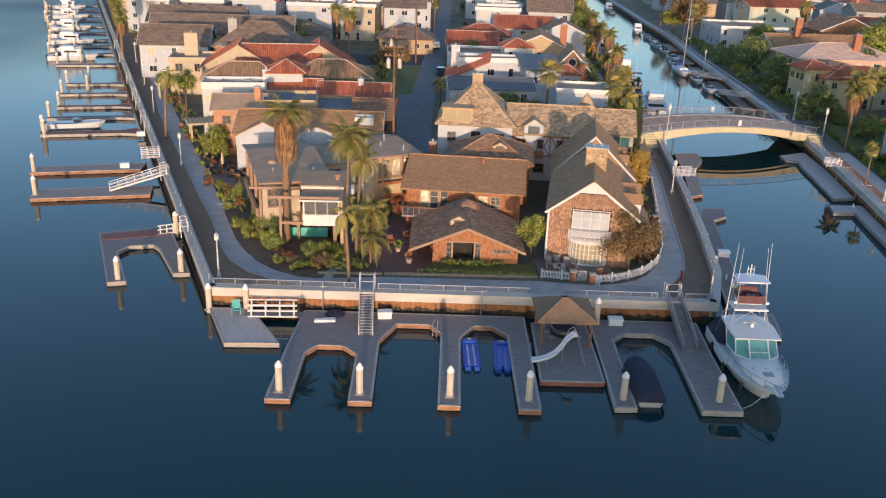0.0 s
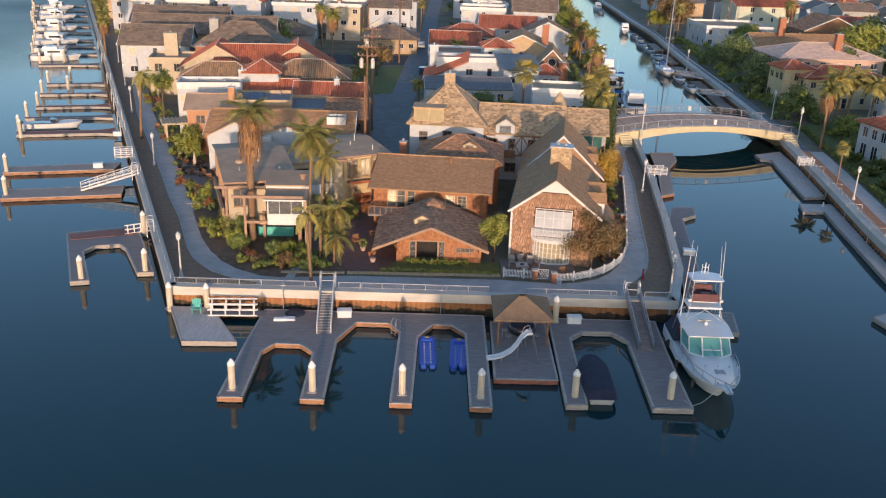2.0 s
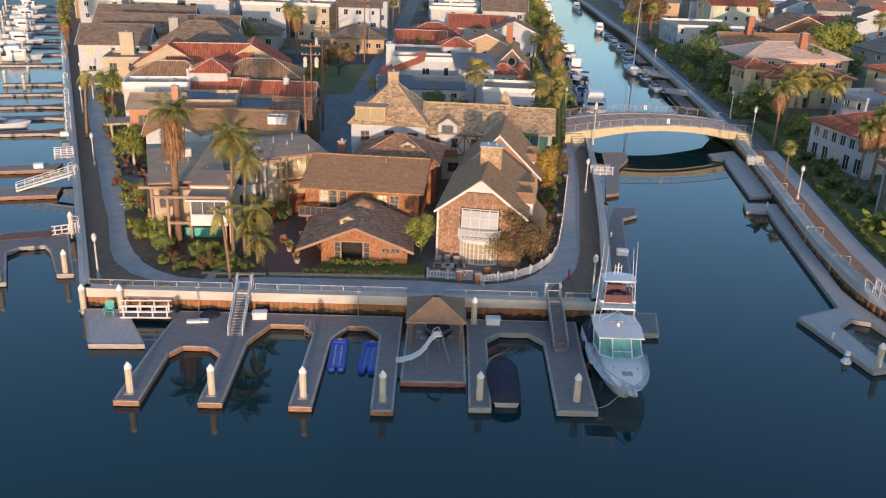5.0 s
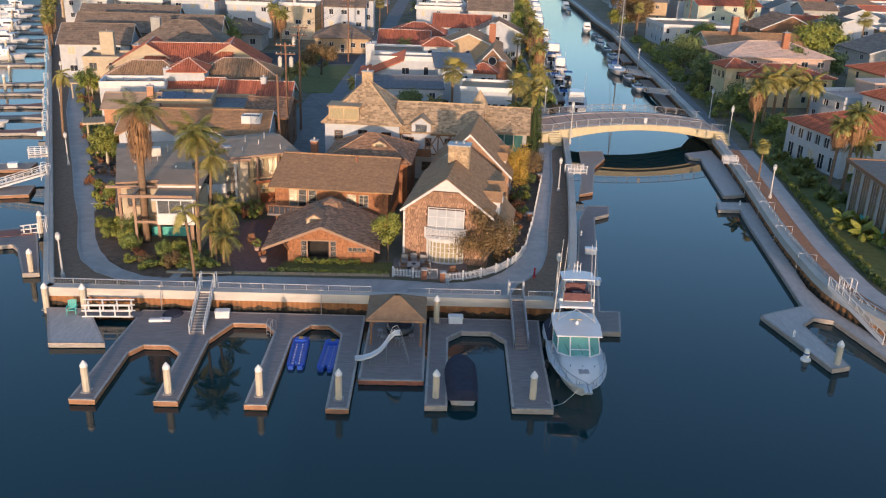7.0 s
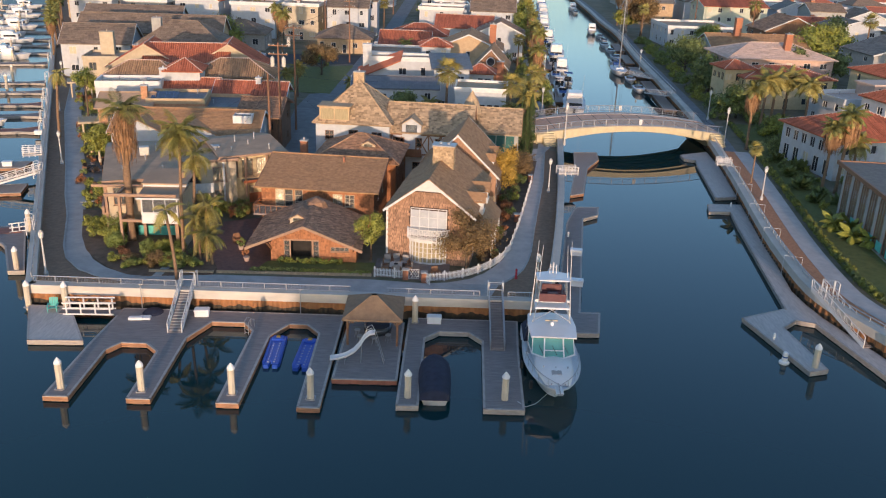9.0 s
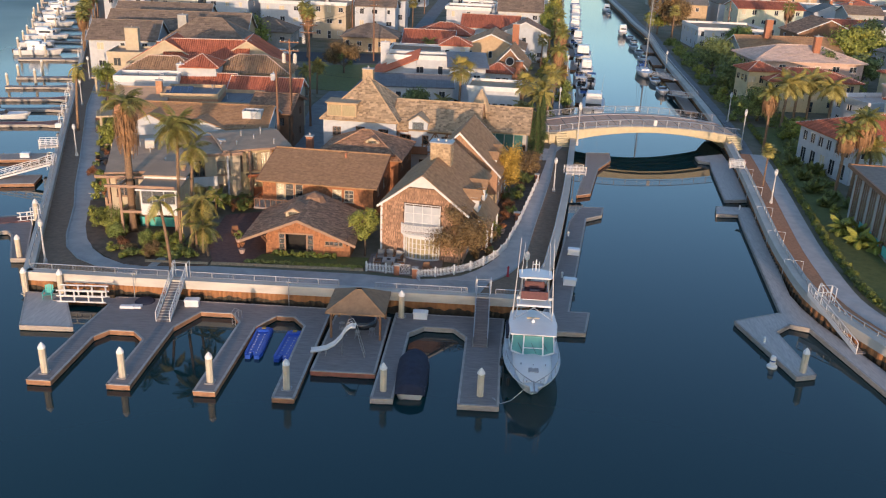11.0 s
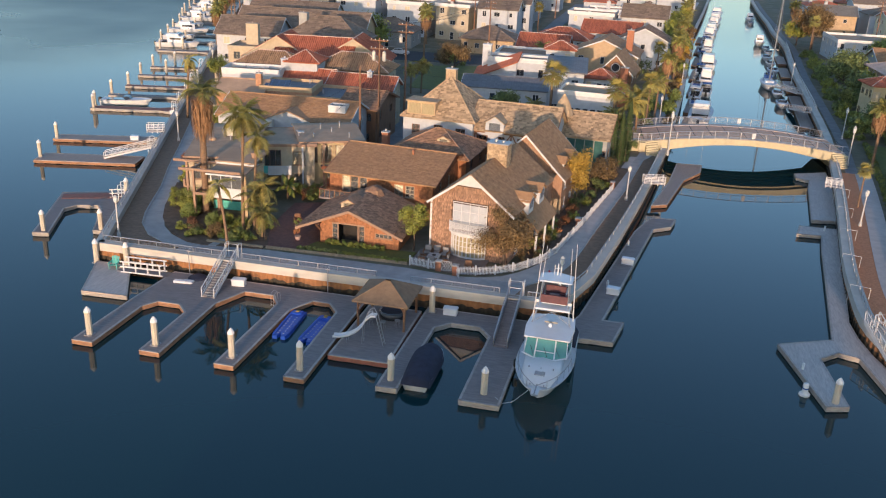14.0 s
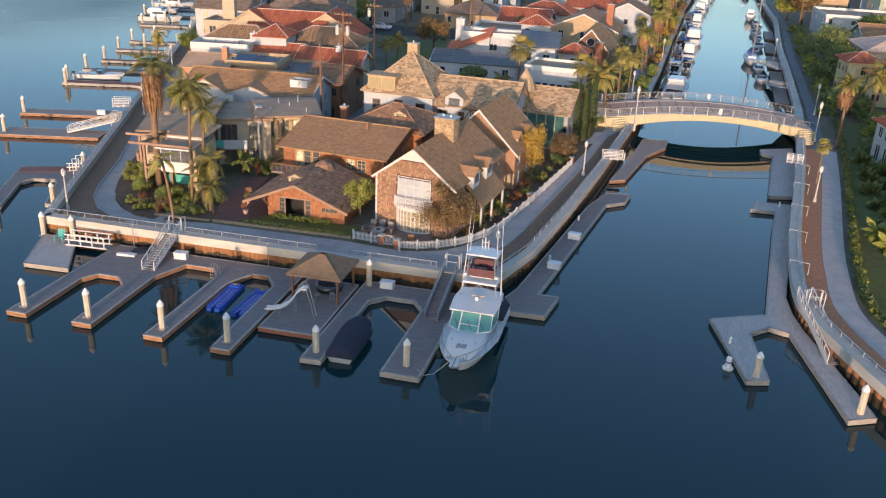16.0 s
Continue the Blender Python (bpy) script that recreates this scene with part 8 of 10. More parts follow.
# utility stands and hose posts on the wall
for x, y in ((-9.3, 68.6), (4.4, 68.6)):
    ob = root("utility_stand", "thin grey utility post by the seawall", "post", x, y - 0.75, DECK)
    part("post", MB().tube([(0, 0, 0), (0, 0, 2.4), (0.05, 0.2, 2.55)], 0.04, 6), M["galv"], ob)
    part("bracket", MB().box(-0.2, -0.05, 2.3, 0.25, 0.05, 2.4), M["galv"], ob)


# ---- gazebo on the swim platform ----
gz = root("gazebo", "brown wooden gazebo with a tan hipped canopy", "gazebo", 11.05, 64.5, DECK)
for sx in (-1, 1):
    for sy in (-1, 1):
        part("post", MB().cbox(sx * 2.0 - 0.09, sy * 2.0 - 0.09, 0, sx * 2.0 + 0.09, sy * 2.0 + 0.09, 2.35, 0.02), M["brownwood"], gz)
        part("brace", MB().tube([(sx * 2.0, sy * 2.0, 1.55), (sx * 1.75, sy * 2.0, 2.05), (sx * 1.2, sy * 2.0, 2.3)], 0.05, 5), M["brownwood"], gz)
        part("brace", MB().tube([(sx * 2.0, sy * 2.0, 1.55), (sx * 2.0, sy * 1.75, 2.05), (sx * 2.0, sy * 1.2, 2.3)], 0.05, 5), M["brownwood"], gz)
for s in (-1, 1):
    part("beam", MB().box(-2.2, s * 2.0 - 0.07, 2.25, 2.2, s * 2.0 + 0.07, 2.45), M["brownwood"], gz)
    part("beam", MB().box(s * 2.0 - 0.07, -2.2, 2.25, s * 2.0 + 0.07, 2.2, 2.45), M["brownwood"], gz)
e = 2.4
cv = MB()
for a, b in (((-e, -e), (e, -e)), ((e, -e), (e, e)), ((e, e), (-e, e)), ((-e, e), (-e, -e))):
    cv.slab([(*a, 2.42), (*b, 2.42), (b[0] * 0.1, b[1] * 0.1, 3.6), (a[0] * 0.1, a[1] * 0.1, 3.6)], 0.05)
part("canopy", cv, M["canvas"], gz)
part("hip_seam", MB().tube([(-e, -e, 2.43), (-0.24, -0.24, 3.61), (0.24, -0.24, 3.61), (e, -e, 2.43)], 0.04, 5), M["canvas"], gz)
part("valance", MB().box(-e, -e - 0.02, 2.27, e, -e + 0.02, 2.42).box(-e, e - 0.02, 2.27, e, e + 0.02, 2.42).box(-e - 0.02, -e, 2.27, -e + 0.02, e, 2.42).box(e - 0.02, -e, 2.27, e + 0.02, e, 2.42), M["canvas"], gz, kind="stuff")
hot = root("hot_tub", "dark round tub under the gazebo", "hot tub", 11.3, 65.2, DECK)
part("tub", MB().lathe([(1.15, 0), (1.2, 0.55), (1.05, 0.6), (1.0, 0.5)], n=20), M["cardark"], hot, smooth=True)
part("cover", MB().lathe([(1.0, 0.5), (0.98, 0.55), (0.1, 0.6)], n=20), M["navy"], hot)
for i, (x, y) in enumerate(((10.0, 62.9), (11.2, 62.6), (12.3, 63.2), (9.7, 64.0))):
    st = root("bar_stool", "low wire stool on the swim platform", "stool", x, y, DECK, 40 * i, "platform stools")
    part("seat", MB().lathe([(0.24, 0.6), (0.25, 0.64), (0.1, 0.66)], n=12), M["galv"], st)
    for k in range(4):
        a = k * 1.57
        part("leg", MB().tube([(0.15 * math.cos(a), 0.15 * math.sin(a), 0.6), (0.26 * math.cos(a), 0.26 * math.sin(a), 0)], 0.014, 5), M["galv"], st)
# water slide
sl = root("water_slide", "white curved water slide with a ladder", "slide", 11.4, 59.6, DECK)
path = [(0.05, 0.24, 2.42), (-0.35, 0.22, 2.40), (-0.75, 0.16, 2.05), (-1.1, 0.08, 1.45), (-1.55, -0.02, 0.95), (-2.15, -0.12, 0.6), (-2.8, -0.2, 0.42), (-3.4, -0.25, 0.36)]
rings = []
for i, p in enumerate(path):
    p = Vector(p)
    d = Vector(path[min(i + 1, 7)]) - Vector(path[max(i - 1, 0)])
    s = Vector((d.y, -d.x, 0)).normalized()
    up = Vector((0, 0, 1))
    rings.append([p + s * 0.25 + up * 0.16, p + s * 0.21, p - s * 0.21, p - s * 0.25 + up * 0.16, p - s * 0.30 + up * 0.16, p - s * 0.25 - up * 0.05, p + s * 0.25 - up * 0.05, p + s * 0.30 + up * 0.16])
part("flume", MB().loft(rings), M["gelcoat"], sl, "glossy white curved flume", smooth=True)
for s in (-0.28, 0.28):
    part("ladder_rail", MB().tube([(0.8, 0.1 + s, 0), (0.35, 0.22 + s, 1.6), (0.12, 0.26 + s, 2.4), (-0.2, 0.26 + s, 2.98), (-0.55, 0.24 + s, 2.8), (-0.7, 0.2 + s, 2.35)], 0.025, 6), M["alu"], sl)
for i in range(6):
    t = (i + 0.7) / 6.6
    part("rung", MB().tube([(0.75 - 0.66 * t, 0.1 + 0.2 * t - 0.28, 2.05 * t), (0.75 - 0.66 * t, 0.1 + 0.2 * t + 0.28, 2.05 * t)], 0.02, 5), M["alu"], sl)
for x, y, z in ((-0.95, 0.1, 1.65), (-2.2, -0.12, 0.55)):
    for s in (-1, 1):
        part("leg", MB().tube([(x, y + 0.2 * s, z), (x - 0.05, y + 0.25 * s, 0)], 0.025, 5), M["alu"], sl)

# ---- small things on the docks ----
def dock_box(x, y, rz, w=1.2, d=0.7, h=0.65, label="white fibreglass dock box with a hinged lid"):
    ob = root("dock_box", label, "dock box", x, y, DECK, rz, "dock boxes")
    part("box", MB().cbox(-w / 2, -d / 2, 0, w / 2, d / 2, h * 0.75, 0.04), M["gelcoat"], ob)
    part("lid", MB().cbox(-w / 2 - 0.05, -d / 2 - 0.05, h * 0.75, w / 2 + 0.05, d / 2 + 0.05, h, 0.06), M["gelcoat"], ob)


for x, y, r in ((-3.9, 67.0, 6), (16.0, 67.1, 0), (29.6, 76.3, -8), (30.7, 84.5, -8), (-41.0, 110.2, 15), (-44.5, 127.5, 14)):
    dock_box(x, y, r)
ob = root("swim_steps", "white folded boarding steps lying on the dock", "steps", -8.9, 66.0, DECK, 5)
part("step", MB().cbox(-0.9, -0.35, 0, 0.3, 0.1, 0.22, 0.05), M["gelcoat"], ob)
part("step", MB().cbox(-0.1, -0.3, 0.0, 0.9, 0.35, 0.16, 0.05), M["gelcoat"], ob)
ob = root("dark_cover", "dark folded tarpaulin by the seawall", "tarpaulin", -8.2, 67.3, DECK)
part("cloth", MB().lathe([(0.9, 0), (0.75, 0.14), (0.3, 0.22), (0.05, 0.24)], n=11), M["navy"], ob)
# adirondack chair
ch = root("adirondack_chair", "teal slatted Adirondack chair on the dock", "chair", -16.6, 66.9, DECK, 12)
for i in range(5):
    part("back_slat", MB().beam((-0.26 + 0.13 * i, 0.28, 0.34), (-0.3 + 0.15 * i, 0.62, 1.05 - 0.03 * abs(i - 2)), 0.11, 0.025), M["teal"], ch)
    part("seat_slat", MB().box(-0.3, -0.3 + 0.12 * i, 0.38 - 0.025 * i, 0.3, -0.2 + 0.12 * i, 0.41 - 0.025 * i), M["teal"], ch)
for s in (-1, 1):
    part("arm", MB().box(s * 0.38 - 0.07, -0.4, 0.56, s * 0.38 + 0.07, 0.45, 0.59), M["teal"], ch)
    part("leg", MB().box(s * 0.36 - 0.02, -0.36, 0, s * 0.36 + 0.02, -0.26, 0.57), M["teal"], ch)
    part("leg", MB().beam((s * 0.33, -0.3, 0.36), (s * 0.33, 0.6, 0.02), 0.04, 0.1), M["teal"], ch)
# swim ladder
ob = root("swim_ladder", "polished metal swim ladder on the dock edge", "ladder", 0.55, 64.75, DECK, -35)
for s in (-0.22, 0.22):
    part("rail", MB().tube([(s, 0.5, 0), (s, 0.45, 0.75), (s, 0.1, 0.95), (s, -0.2, 0.7), (s, -0.22, -0.9)], 0.025, 6), M["alu"], ob)
for z in (0.0, -0.3, -0.6):
    part("rung", MB().tube([(-0.22, -0.22, z), (0.22, -0.22, z)], 0.02, 5), M["alu"], ob)


# drive-on floats
def jet_float(x, y, rz, label):
    ob = root("jet_ski_float", label, "float", x, y, 0, rz, "drive-on floats")
    out = [(-0.68, 2.45), (0.68, 2.45), (0.7, -1.9), (0.55, -2.45), (0.16, -2.45), (0.05, -1.75), (-0.05, -1.75), (-0.16, -2.45), (-0.55, -2.45), (-0.7, -1.9)]
    part("hull", MB().prism(out, -0.15, 0.3), M["jet"], ob)
    part("deck_ridge", MB().cbox(-0.64, -2.2, 0.3, -0.42, 2.3, 0.36, 0.03), M["jet"], ob)
    part("deck_ridge", MB().cbox(0.42, -2.2, 0.3, 0.64, 2.3, 0.36, 0.03), M["jet"], ob)
    part("bow_stop", MB().cbox(-0.5, 1.7, 0.3, 0.5, 2.35, 0.46, 0.06), M["jet"], ob)
    part("winch_plate", MB().cbox(-0.16, 1.95, 0.46, 0.16, 2.25, 0.52, 0.02), M["leafgold"], ob, "yellow plate")
    for i in range(8):
        for s in (-0.24, 0.24):
            r = part("roller", MB().cyl((s - 0.05, 1.2 - 0.45 * i, 0.31), (s + 0.05, 1.2 - 0.45 * i, 0.31), 0.04, 0.04, 8), M["galv"], ob)


jet_float(3.35, 61.4, 2, "blue plastic drive-on float with white rollers")
jet_float(5.85, 61.1, -2, "blue plastic drive-on float with white rollers")

# ---- boats ----
def hull_rings(L, B, H, bow=0.36, flare=0.25, n=14, stern=0.88, rake=0.06, full=0.5):
    """Sections from stern (y = 0) to bow (y = L): half-rounded, flared."""
    rings = []
    for i in range(n + 1):
        t = i / n
        b = B / 2 * (stern + (1 - stern) * min(1, t * 2.2)) if t < 1 - bow else B / 2 * max(0.0, 1 - ((t - 1 + bow) / bow) ** 2.0) ** full
        b = max(b, 0.02)
        sheer = H * (0.86 + 0.22 * t ** 2.2)
        keel = -0.35 + 0.45 * max(0, t - 0.8) / 0.2
        ch = b * (1 - flare * (0.5 + t))
        y = L * t + 0.0
        yb = L * (t - rake * t ** 3)
        rings.append([(b, y, sheer), (b * 0.985, y, sheer - 0.12), (ch * 1.02 + 0.0, yb, 0.30 + 0.25 * t), (ch * 0.9, yb, 0.02 + 0.15 * t), (0, yb - 0.02 * L * t, keel),
                      (-ch * 0.9, yb, 0.02 + 0.15 * t), (-ch * 1.02, yb, 0.30 + 0.25 * t), (-b * 0.985, y, sheer - 0.12), (-b, y, sheer)])
    return rings


def boat_hull(ob, L, B, H, m="gelcoat", deck="nonskid", **kw):
    rg = hull_rings(L, B, H, **kw)
    h = part("hull", MB().loft(rg, closed=False, caps=False).add([p for p in rg[0]], [tuple(range(8, -1, -1))]), M[m], ob, smooth=True)
    part("foredeck", MB().loft([[(r[0][0] * 0.985, r[0][1], r[0][2] - 0.03), (0, r[0][1], r[0][2] + 0.07 * (1 if k > 4 else 0.2)), (r[8][0] * 0.985, r[8][1], r[8][2] - 0.03)] for k, r in enumerate(rg)], closed=False, caps=False), M[deck], h, smooth=True)
    part("rub_rail", MB().tube([r[0] for r in rg], 0.04, 5), M["white"], h)
    part("rub_rail", MB().tube([r[8] for r in rg], 0.04, 5), M["white"], h)
    return h, rg


# the sport boat at the dock end: stern towards the wall, bow towards the open water
sb = root("sport_fishing_boat", "white sport fishing boat with a tall tower, moored", "boat", 25.27, 65.25, 0.0, 179)
sbh, rg = boat_hull(sb, 11.3, 4.35, 1.62, bow=0.5, flare=0.3, n=20, rake=0.16, full=0.62)
part("bow_pulpit", MB().cbox(-0.28, 10.9, 1.80, 0.28, 11.95, 1.92, 0.05), M["gelcoat"], sb)
part("anchor", MB().tube([(0, 10.7, 1.98), (0, 12.05, 1.98)], 0.05, 6).beam((-0.2, 12.05, 1.85), (0.2, 12.05, 1.85), 0.08, 0.12), M["galv"], sb)
part("deck_hatch", MB().cbox(-0.38, 9.0, 1.98, 0.38, 9.6, 2.16, 0.03), M["galv"], sb, "grey deck hatch")
part("windscreen_frame", MB().beam((-0.75, 7.28, 2.25), (-0.71, 6.3, 3.38), 0.1, 0.08).beam((0.75, 7.28, 2.25), (0.71, 6.3, 3.38), 0.1, 0.08).beam((-0.75, 6.92, 2.68), (0.75, 6.92, 2.68), 0.06, 0.06), M["gelcoat"], sb)
for x in (-1.1, -0.2, 0.8):
    part("wiper", MB().beam((x, 7.25 if abs(x) < 1 else 6.95, 2.45), (x + 0.35, 6.75, 3.0), 0.025, 0.025), M["rubber"], sb)
for x, y in ((-0.9, 8.6), (0.9, 8.6), (0.0, 8.7), (-0.5, 10.7), (0.5, 10.7)):
    part("deck_fitting", MB().cbox(x - 0.045, y - 0.045, 1.9, x + 0.045, y + 0.045, 2.28 if y < 9 else 2.0, 0.015), M["galv"], sb)
# trunk cabin and windscreen
part("trunk_cabin", MB().loft([[(-1.5, 5.2, 1.6), (-1.45, 5.2, 2.25), (0, 5.2, 2.4), (1.45, 5.2, 2.25), (1.5, 5.2, 1.6)], [(-1.45, 8.2, 1.65), (-1.3, 8.2, 2.15), (0, 8.2, 2.28), (1.3, 8.2, 2.15), (1.45, 8.2, 1.65)],
                               [(-0.9, 10.6, 1.78), (-0.7, 10.5, 1.92), (0, 10.5, 1.98), (0.7, 10.5, 1.92), (0.9, 10.6, 1.78)]], closed=False), M["gelcoat"], sb, smooth=True)
part("cockpit_floor", MB().box(-1.75, 0.25, 0.6, 1.75, 4.9, 0.7), M["nonskid"], sb)
part("cockpit_sides", MB().box(-2.0, 0.1, 0.6, -1.72, 5.2, 1.55).box(1.72, 0.1, 0.6, 2.0, 5.2, 1.55).box(-1.75, 0.05, 0.6, 1.75, 0.25, 1.5), M["gelcoat"], sb, kind="stuff")
ws = [(-1.78, 4.7), (-1.62, 6.6), (-0.75, 7.25), (0.75, 7.25), (1.62, 6.6), (1.78, 4.7)]
gl = MB()
for (x0, y0), (x1, y1) in zip(ws, ws[1:]):
    gl.loft([[(x0, y0, 2.2), (x0 * 0.95, y0 - 1.0, 3.35), (x0 * 0.93, y0 - 1.03, 3.35), (x0 * 0.98, y0 - 0.03, 2.2)], [(x1, y1, 2.2), (x1 * 0.95, y1 - 1.0, 3.35), (x1 * 0.93, y1 - 1.03, 3.35), (x1 * 0.98, y1 - 0.03, 2.2)]])
part("windscreen", gl, M["glassteal"], sb, "teal tinted windscreen")
for x0, y0 in ws:
    part("screen_post", MB().beam((x0, y0 + 0.02, 2.2), (x0 * 0.95, y0 - 0.98, 3.4), 0.07, 0.07), M["gelcoat"], sb)
part("screen_sill", MB().tube([(x, y, 2.22) for x, y in ws], 0.07, 6), M["gelcoat"], sb)
part("hardtop", MB().loft([[(-1.45, 2.3, 3.42), (-1.75, 2.4, 3.48), (-1.7, 2.4, 3.6), (0, 2.2, 3.68), (1.7, 2.4, 3.6), (1.75, 2.4, 3.48), (1.45, 2.3, 3.42)], [(-1.6, 4.4, 3.44), (-1.9, 4.4, 3.5), (-1.85, 4.4, 3.62), (0, 4.4, 3.72), (1.85, 4.4, 3.62), (1.9, 4.4, 3.5), (1.6, 4.4, 3.44)],
                            [(-1.5, 6.3, 3.4), (-1.75, 6.4, 3.45), (-1.7, 6.4, 3.56), (0, 6.6, 3.64), (1.7, 6.4, 3.56), (1.75, 6.4, 3.45), (1.5, 6.3, 3.4)]], closed=True), M["gelcoat"], sb)
part("horn_bar", MB().tube([(-0.5, 4.0, 3.8), (0.5, 4.0, 3.8)], 0.06, 6), M["cream"], sb, "cream light bar")
part("helm_seat", MB().cbox(-0.9, 3.6, 0.7, 0.9, 4.4, 2.1, 0.08), M["nonskid"], sb)
# tower
for sx in (-1, 1):
    part("tower_leg", MB().tube([(sx * 1.75, 4.7, 1.6), (sx * 1.5, 4.1, 3.6), (sx * 1.15, 3.7, 5.0), (sx * 1.0, 3.4, 7.0)], 0.045, 6), M["alu"], sb)
    part("tower_leg", MB().tube([(sx * 1.75, 1.6, 1.5), (sx * 1.5, 2.0, 3.6), (sx * 1.15, 2.3, 5.0), (sx * 0.98, 2.4, 7.0)], 0.045, 6), M["alu"], sb)
    for z in (4.3, 5.5, 6.2):
        part("tower_rung", MB().tube([(sx * (1.9 - 0.15 * z), 3.75, z), (sx * (1.9 - 0.15 * z), 2.3, z)], 0.03, 5), M["alu"], sb)
    part("outrigger", MB().tube([(sx * 1.6, 2.9, 3.4), (sx * 1.42, 2.6, 6.5), (sx * 1.28, 2.45, 9.9)], [0.05, 0.035, 0.015], 5), M["white"], sb)
    part("antenna", MB().tube([(sx * 1.1, 3.0, 6.9), (sx * 0.95, 2.7, 9.6)], [0.025, 0.012], 5), M["white"], sb)
    part("spreader_light", MB().cbox(sx * 1.25 - 0.14, 3.55, 5.25, sx * 1.25 + 0.14, 3.75, 5.45, 0.03), M["lamp"], sb)
for a, b in (((-1.5, 4.1, 3.75), (0.15, 3.9, 4.75)), ((1.5, 4.1, 3.75), (-0.15, 3.9, 4.75)), ((-1.5, 2.0, 3.75), (0.15, 2.2, 4.75)), ((1.5, 2.0, 3.75), (-0.15, 2.2, 4.75))):
    part("tower_brace", MB().tube([a, b], 0.03, 5), M["alu"], sb)
part("lower_platform", MB().cbox(-1.35, 2.3, 4.76, 1.35, 4.0, 4.9, 0.05), M["gelcoat"], sb, "white lower tower platform")
part("belly_band", MB().box(-1.05, 3.4, 5.2, 1.05, 3.55, 5.85).box(-0.98, 2.4, 5.6, -0.88, 3.4, 5.8).box(0.88, 2.4, 5.6, 0.98, 3.4, 5.8), M["maroon"], sb, "maroon padded rail", kind="stuff")
part("tower_seat", MB().cbox(-0.8, 2.35, 5.25, 0.8, 2.75, 5.7, 0.06).cbox(-0.8, 2.3, 5.7, 0.8, 2.45, 6.25, 0.05), M["maroon"], sb)
part("tower_floor", MB().cbox(-0.95, 2.3, 5.12, 0.95, 3.5, 5.2, 0.03), M["nonskid"], sb)
part("tower_console", MB().cbox(-0.4, 3.1, 5.2, 0.4, 3.38, 5.95, 0.05), M["navy"], sb)
part("tower_top", MB().loft([[(-1.1, 1.95, 6.98), (-1.3, 2.05, 7.04), (0, 1.9, 7.18), (1.3, 2.05, 7.04), (1.1, 1.95, 6.98)], [(-1.1, 3.7, 6.98), (-1.3, 3.6, 7.04), (0, 3.8, 7.18), (1.3, 3.6, 7.04), (1.1, 3.7, 6.98)]]), M["gelcoat"], sb)
part("spotlight", MB().lathe([(0.12, 3.7), (0.16, 3.8), (0.1, 3.98), (0.02, 4.0)], 0, 4.6, 10), M["gelcoat"], sb)
part("mast", MB().tube([(0, 2.4, 7.15), (0, 2.4, 8.1)], 0.05, 5).beam((-0.25, 2.4, 7.7), (0.25, 2.4, 7.7), 0.05, 0.05).tube([(-0.25, 2.4, 7.1), (-0.25, 2.4, 7.95)], 0.03, 5).tube([(0.25, 2.4, 7.1), (0.25, 2.4, 7.95)], 0.03, 5), M["white"], sb)
# bow rail
pts = [(r[0][0] * 0.93, r[0][1], r[0][2] + 0.65) for r in rg[11:-1]] + [(0, 11.7, 2.4)] + [(r[8][0] * 0.93, r[8][1], r[8][2] + 0.65) for r in rg[-2:10:-1]]
br = part("bow_rail", MB().tube(pts, 0.034, 6), M["alu"], sb)
for p in pts[::2]:
    part("stanchion", MB().tube([p, (p[0] * 1.0, p[1], p[2] - 0.66)], 0.026, 5), M["alu"], br)
part("cockpit_cover", MB().loft([[(-2.0, 0.2, 1.55), (-1.2, 0.2, 2.5), (1.2, 0.2, 2.5), (2.0, 0.2, 1.55)], [(-2.0, 3.4, 1.6), (-1.5, 3.2, 3.3), (1.5, 3.2, 3.3), (2.0, 3.4, 1.6)]], closed=False), M["navy"], sb, "dark blue canvas aft cover")
for y in (2.5, 6.0, 9.0):
    k = min(range(len(rg)), key=lambda i: abs(rg[i][0][1] - y))
    part("fender", MB().lathe([(0.04, 0.5), (0.14, 0.6), (0.14, 1.15), (0.04, 1.25)], rg[k][0][0] + 0.12, y, 10), M["rubber"], sb)
ob = root("mooring_line", "pale mooring line from dock to boat", "rope", 22.2, 54.3, DECK)
part("rope", MB().tube([(0, 0, 0.1), (0.6, -0.3, -0.15), (1.3, -0.1, 0.0), (2.4, -0.1, 1.2)], 0.02, 5), M["white"], ob)

# covered boat in the slip
cb = root("covered_motorboat", "small motorboat under a dark navy cover", "boat", 16.2, 54.3, 0, 0.5)
boat_hull(cb, 5.9, 2.25, 0.85, bow=0.3, n=14, stern=0.9)
rg2 = hull_rings(5.9, 2.4, 0.9, bow=0.3, n=14, stern=0.9)
cvr = []
for i, r in enumerate(rg2[:-1]):
    t = i / 14
    hgt = 0.5 + 0.55 * math.exp(-((t - 0.45) / 0.3) ** 2)
    b, z, y = r[0][0], r[0][2], r[0][1] - 0.1
    if i == 0:
        cvr.append([(b * k, y - 0.08, z - 0.27) for k in (1.0, 0.9, 0.6, 0, -0.6, -0.9, -1.0)])
    cvr.append([(b * 1.03, y, z - 0.42 if t < 0.8 else z - 0.2), (b * 0.95, y, z + 0.1 * hgt), (b * 0.6, y, z + 0.55 * hgt), (0, y, z + 0.8 * hgt), (-b * 0.6, y, z + 0.55 * hgt), (-b * 0.95, y, z + 0.1 * hgt), (-b * 1.03, y, z - 0.42 if t < 0.8 else z - 0.2)])
part("boat_cover", MB().loft(cvr, closed=False), M["navy"], cb, "taut navy canvas cover", smooth=True)


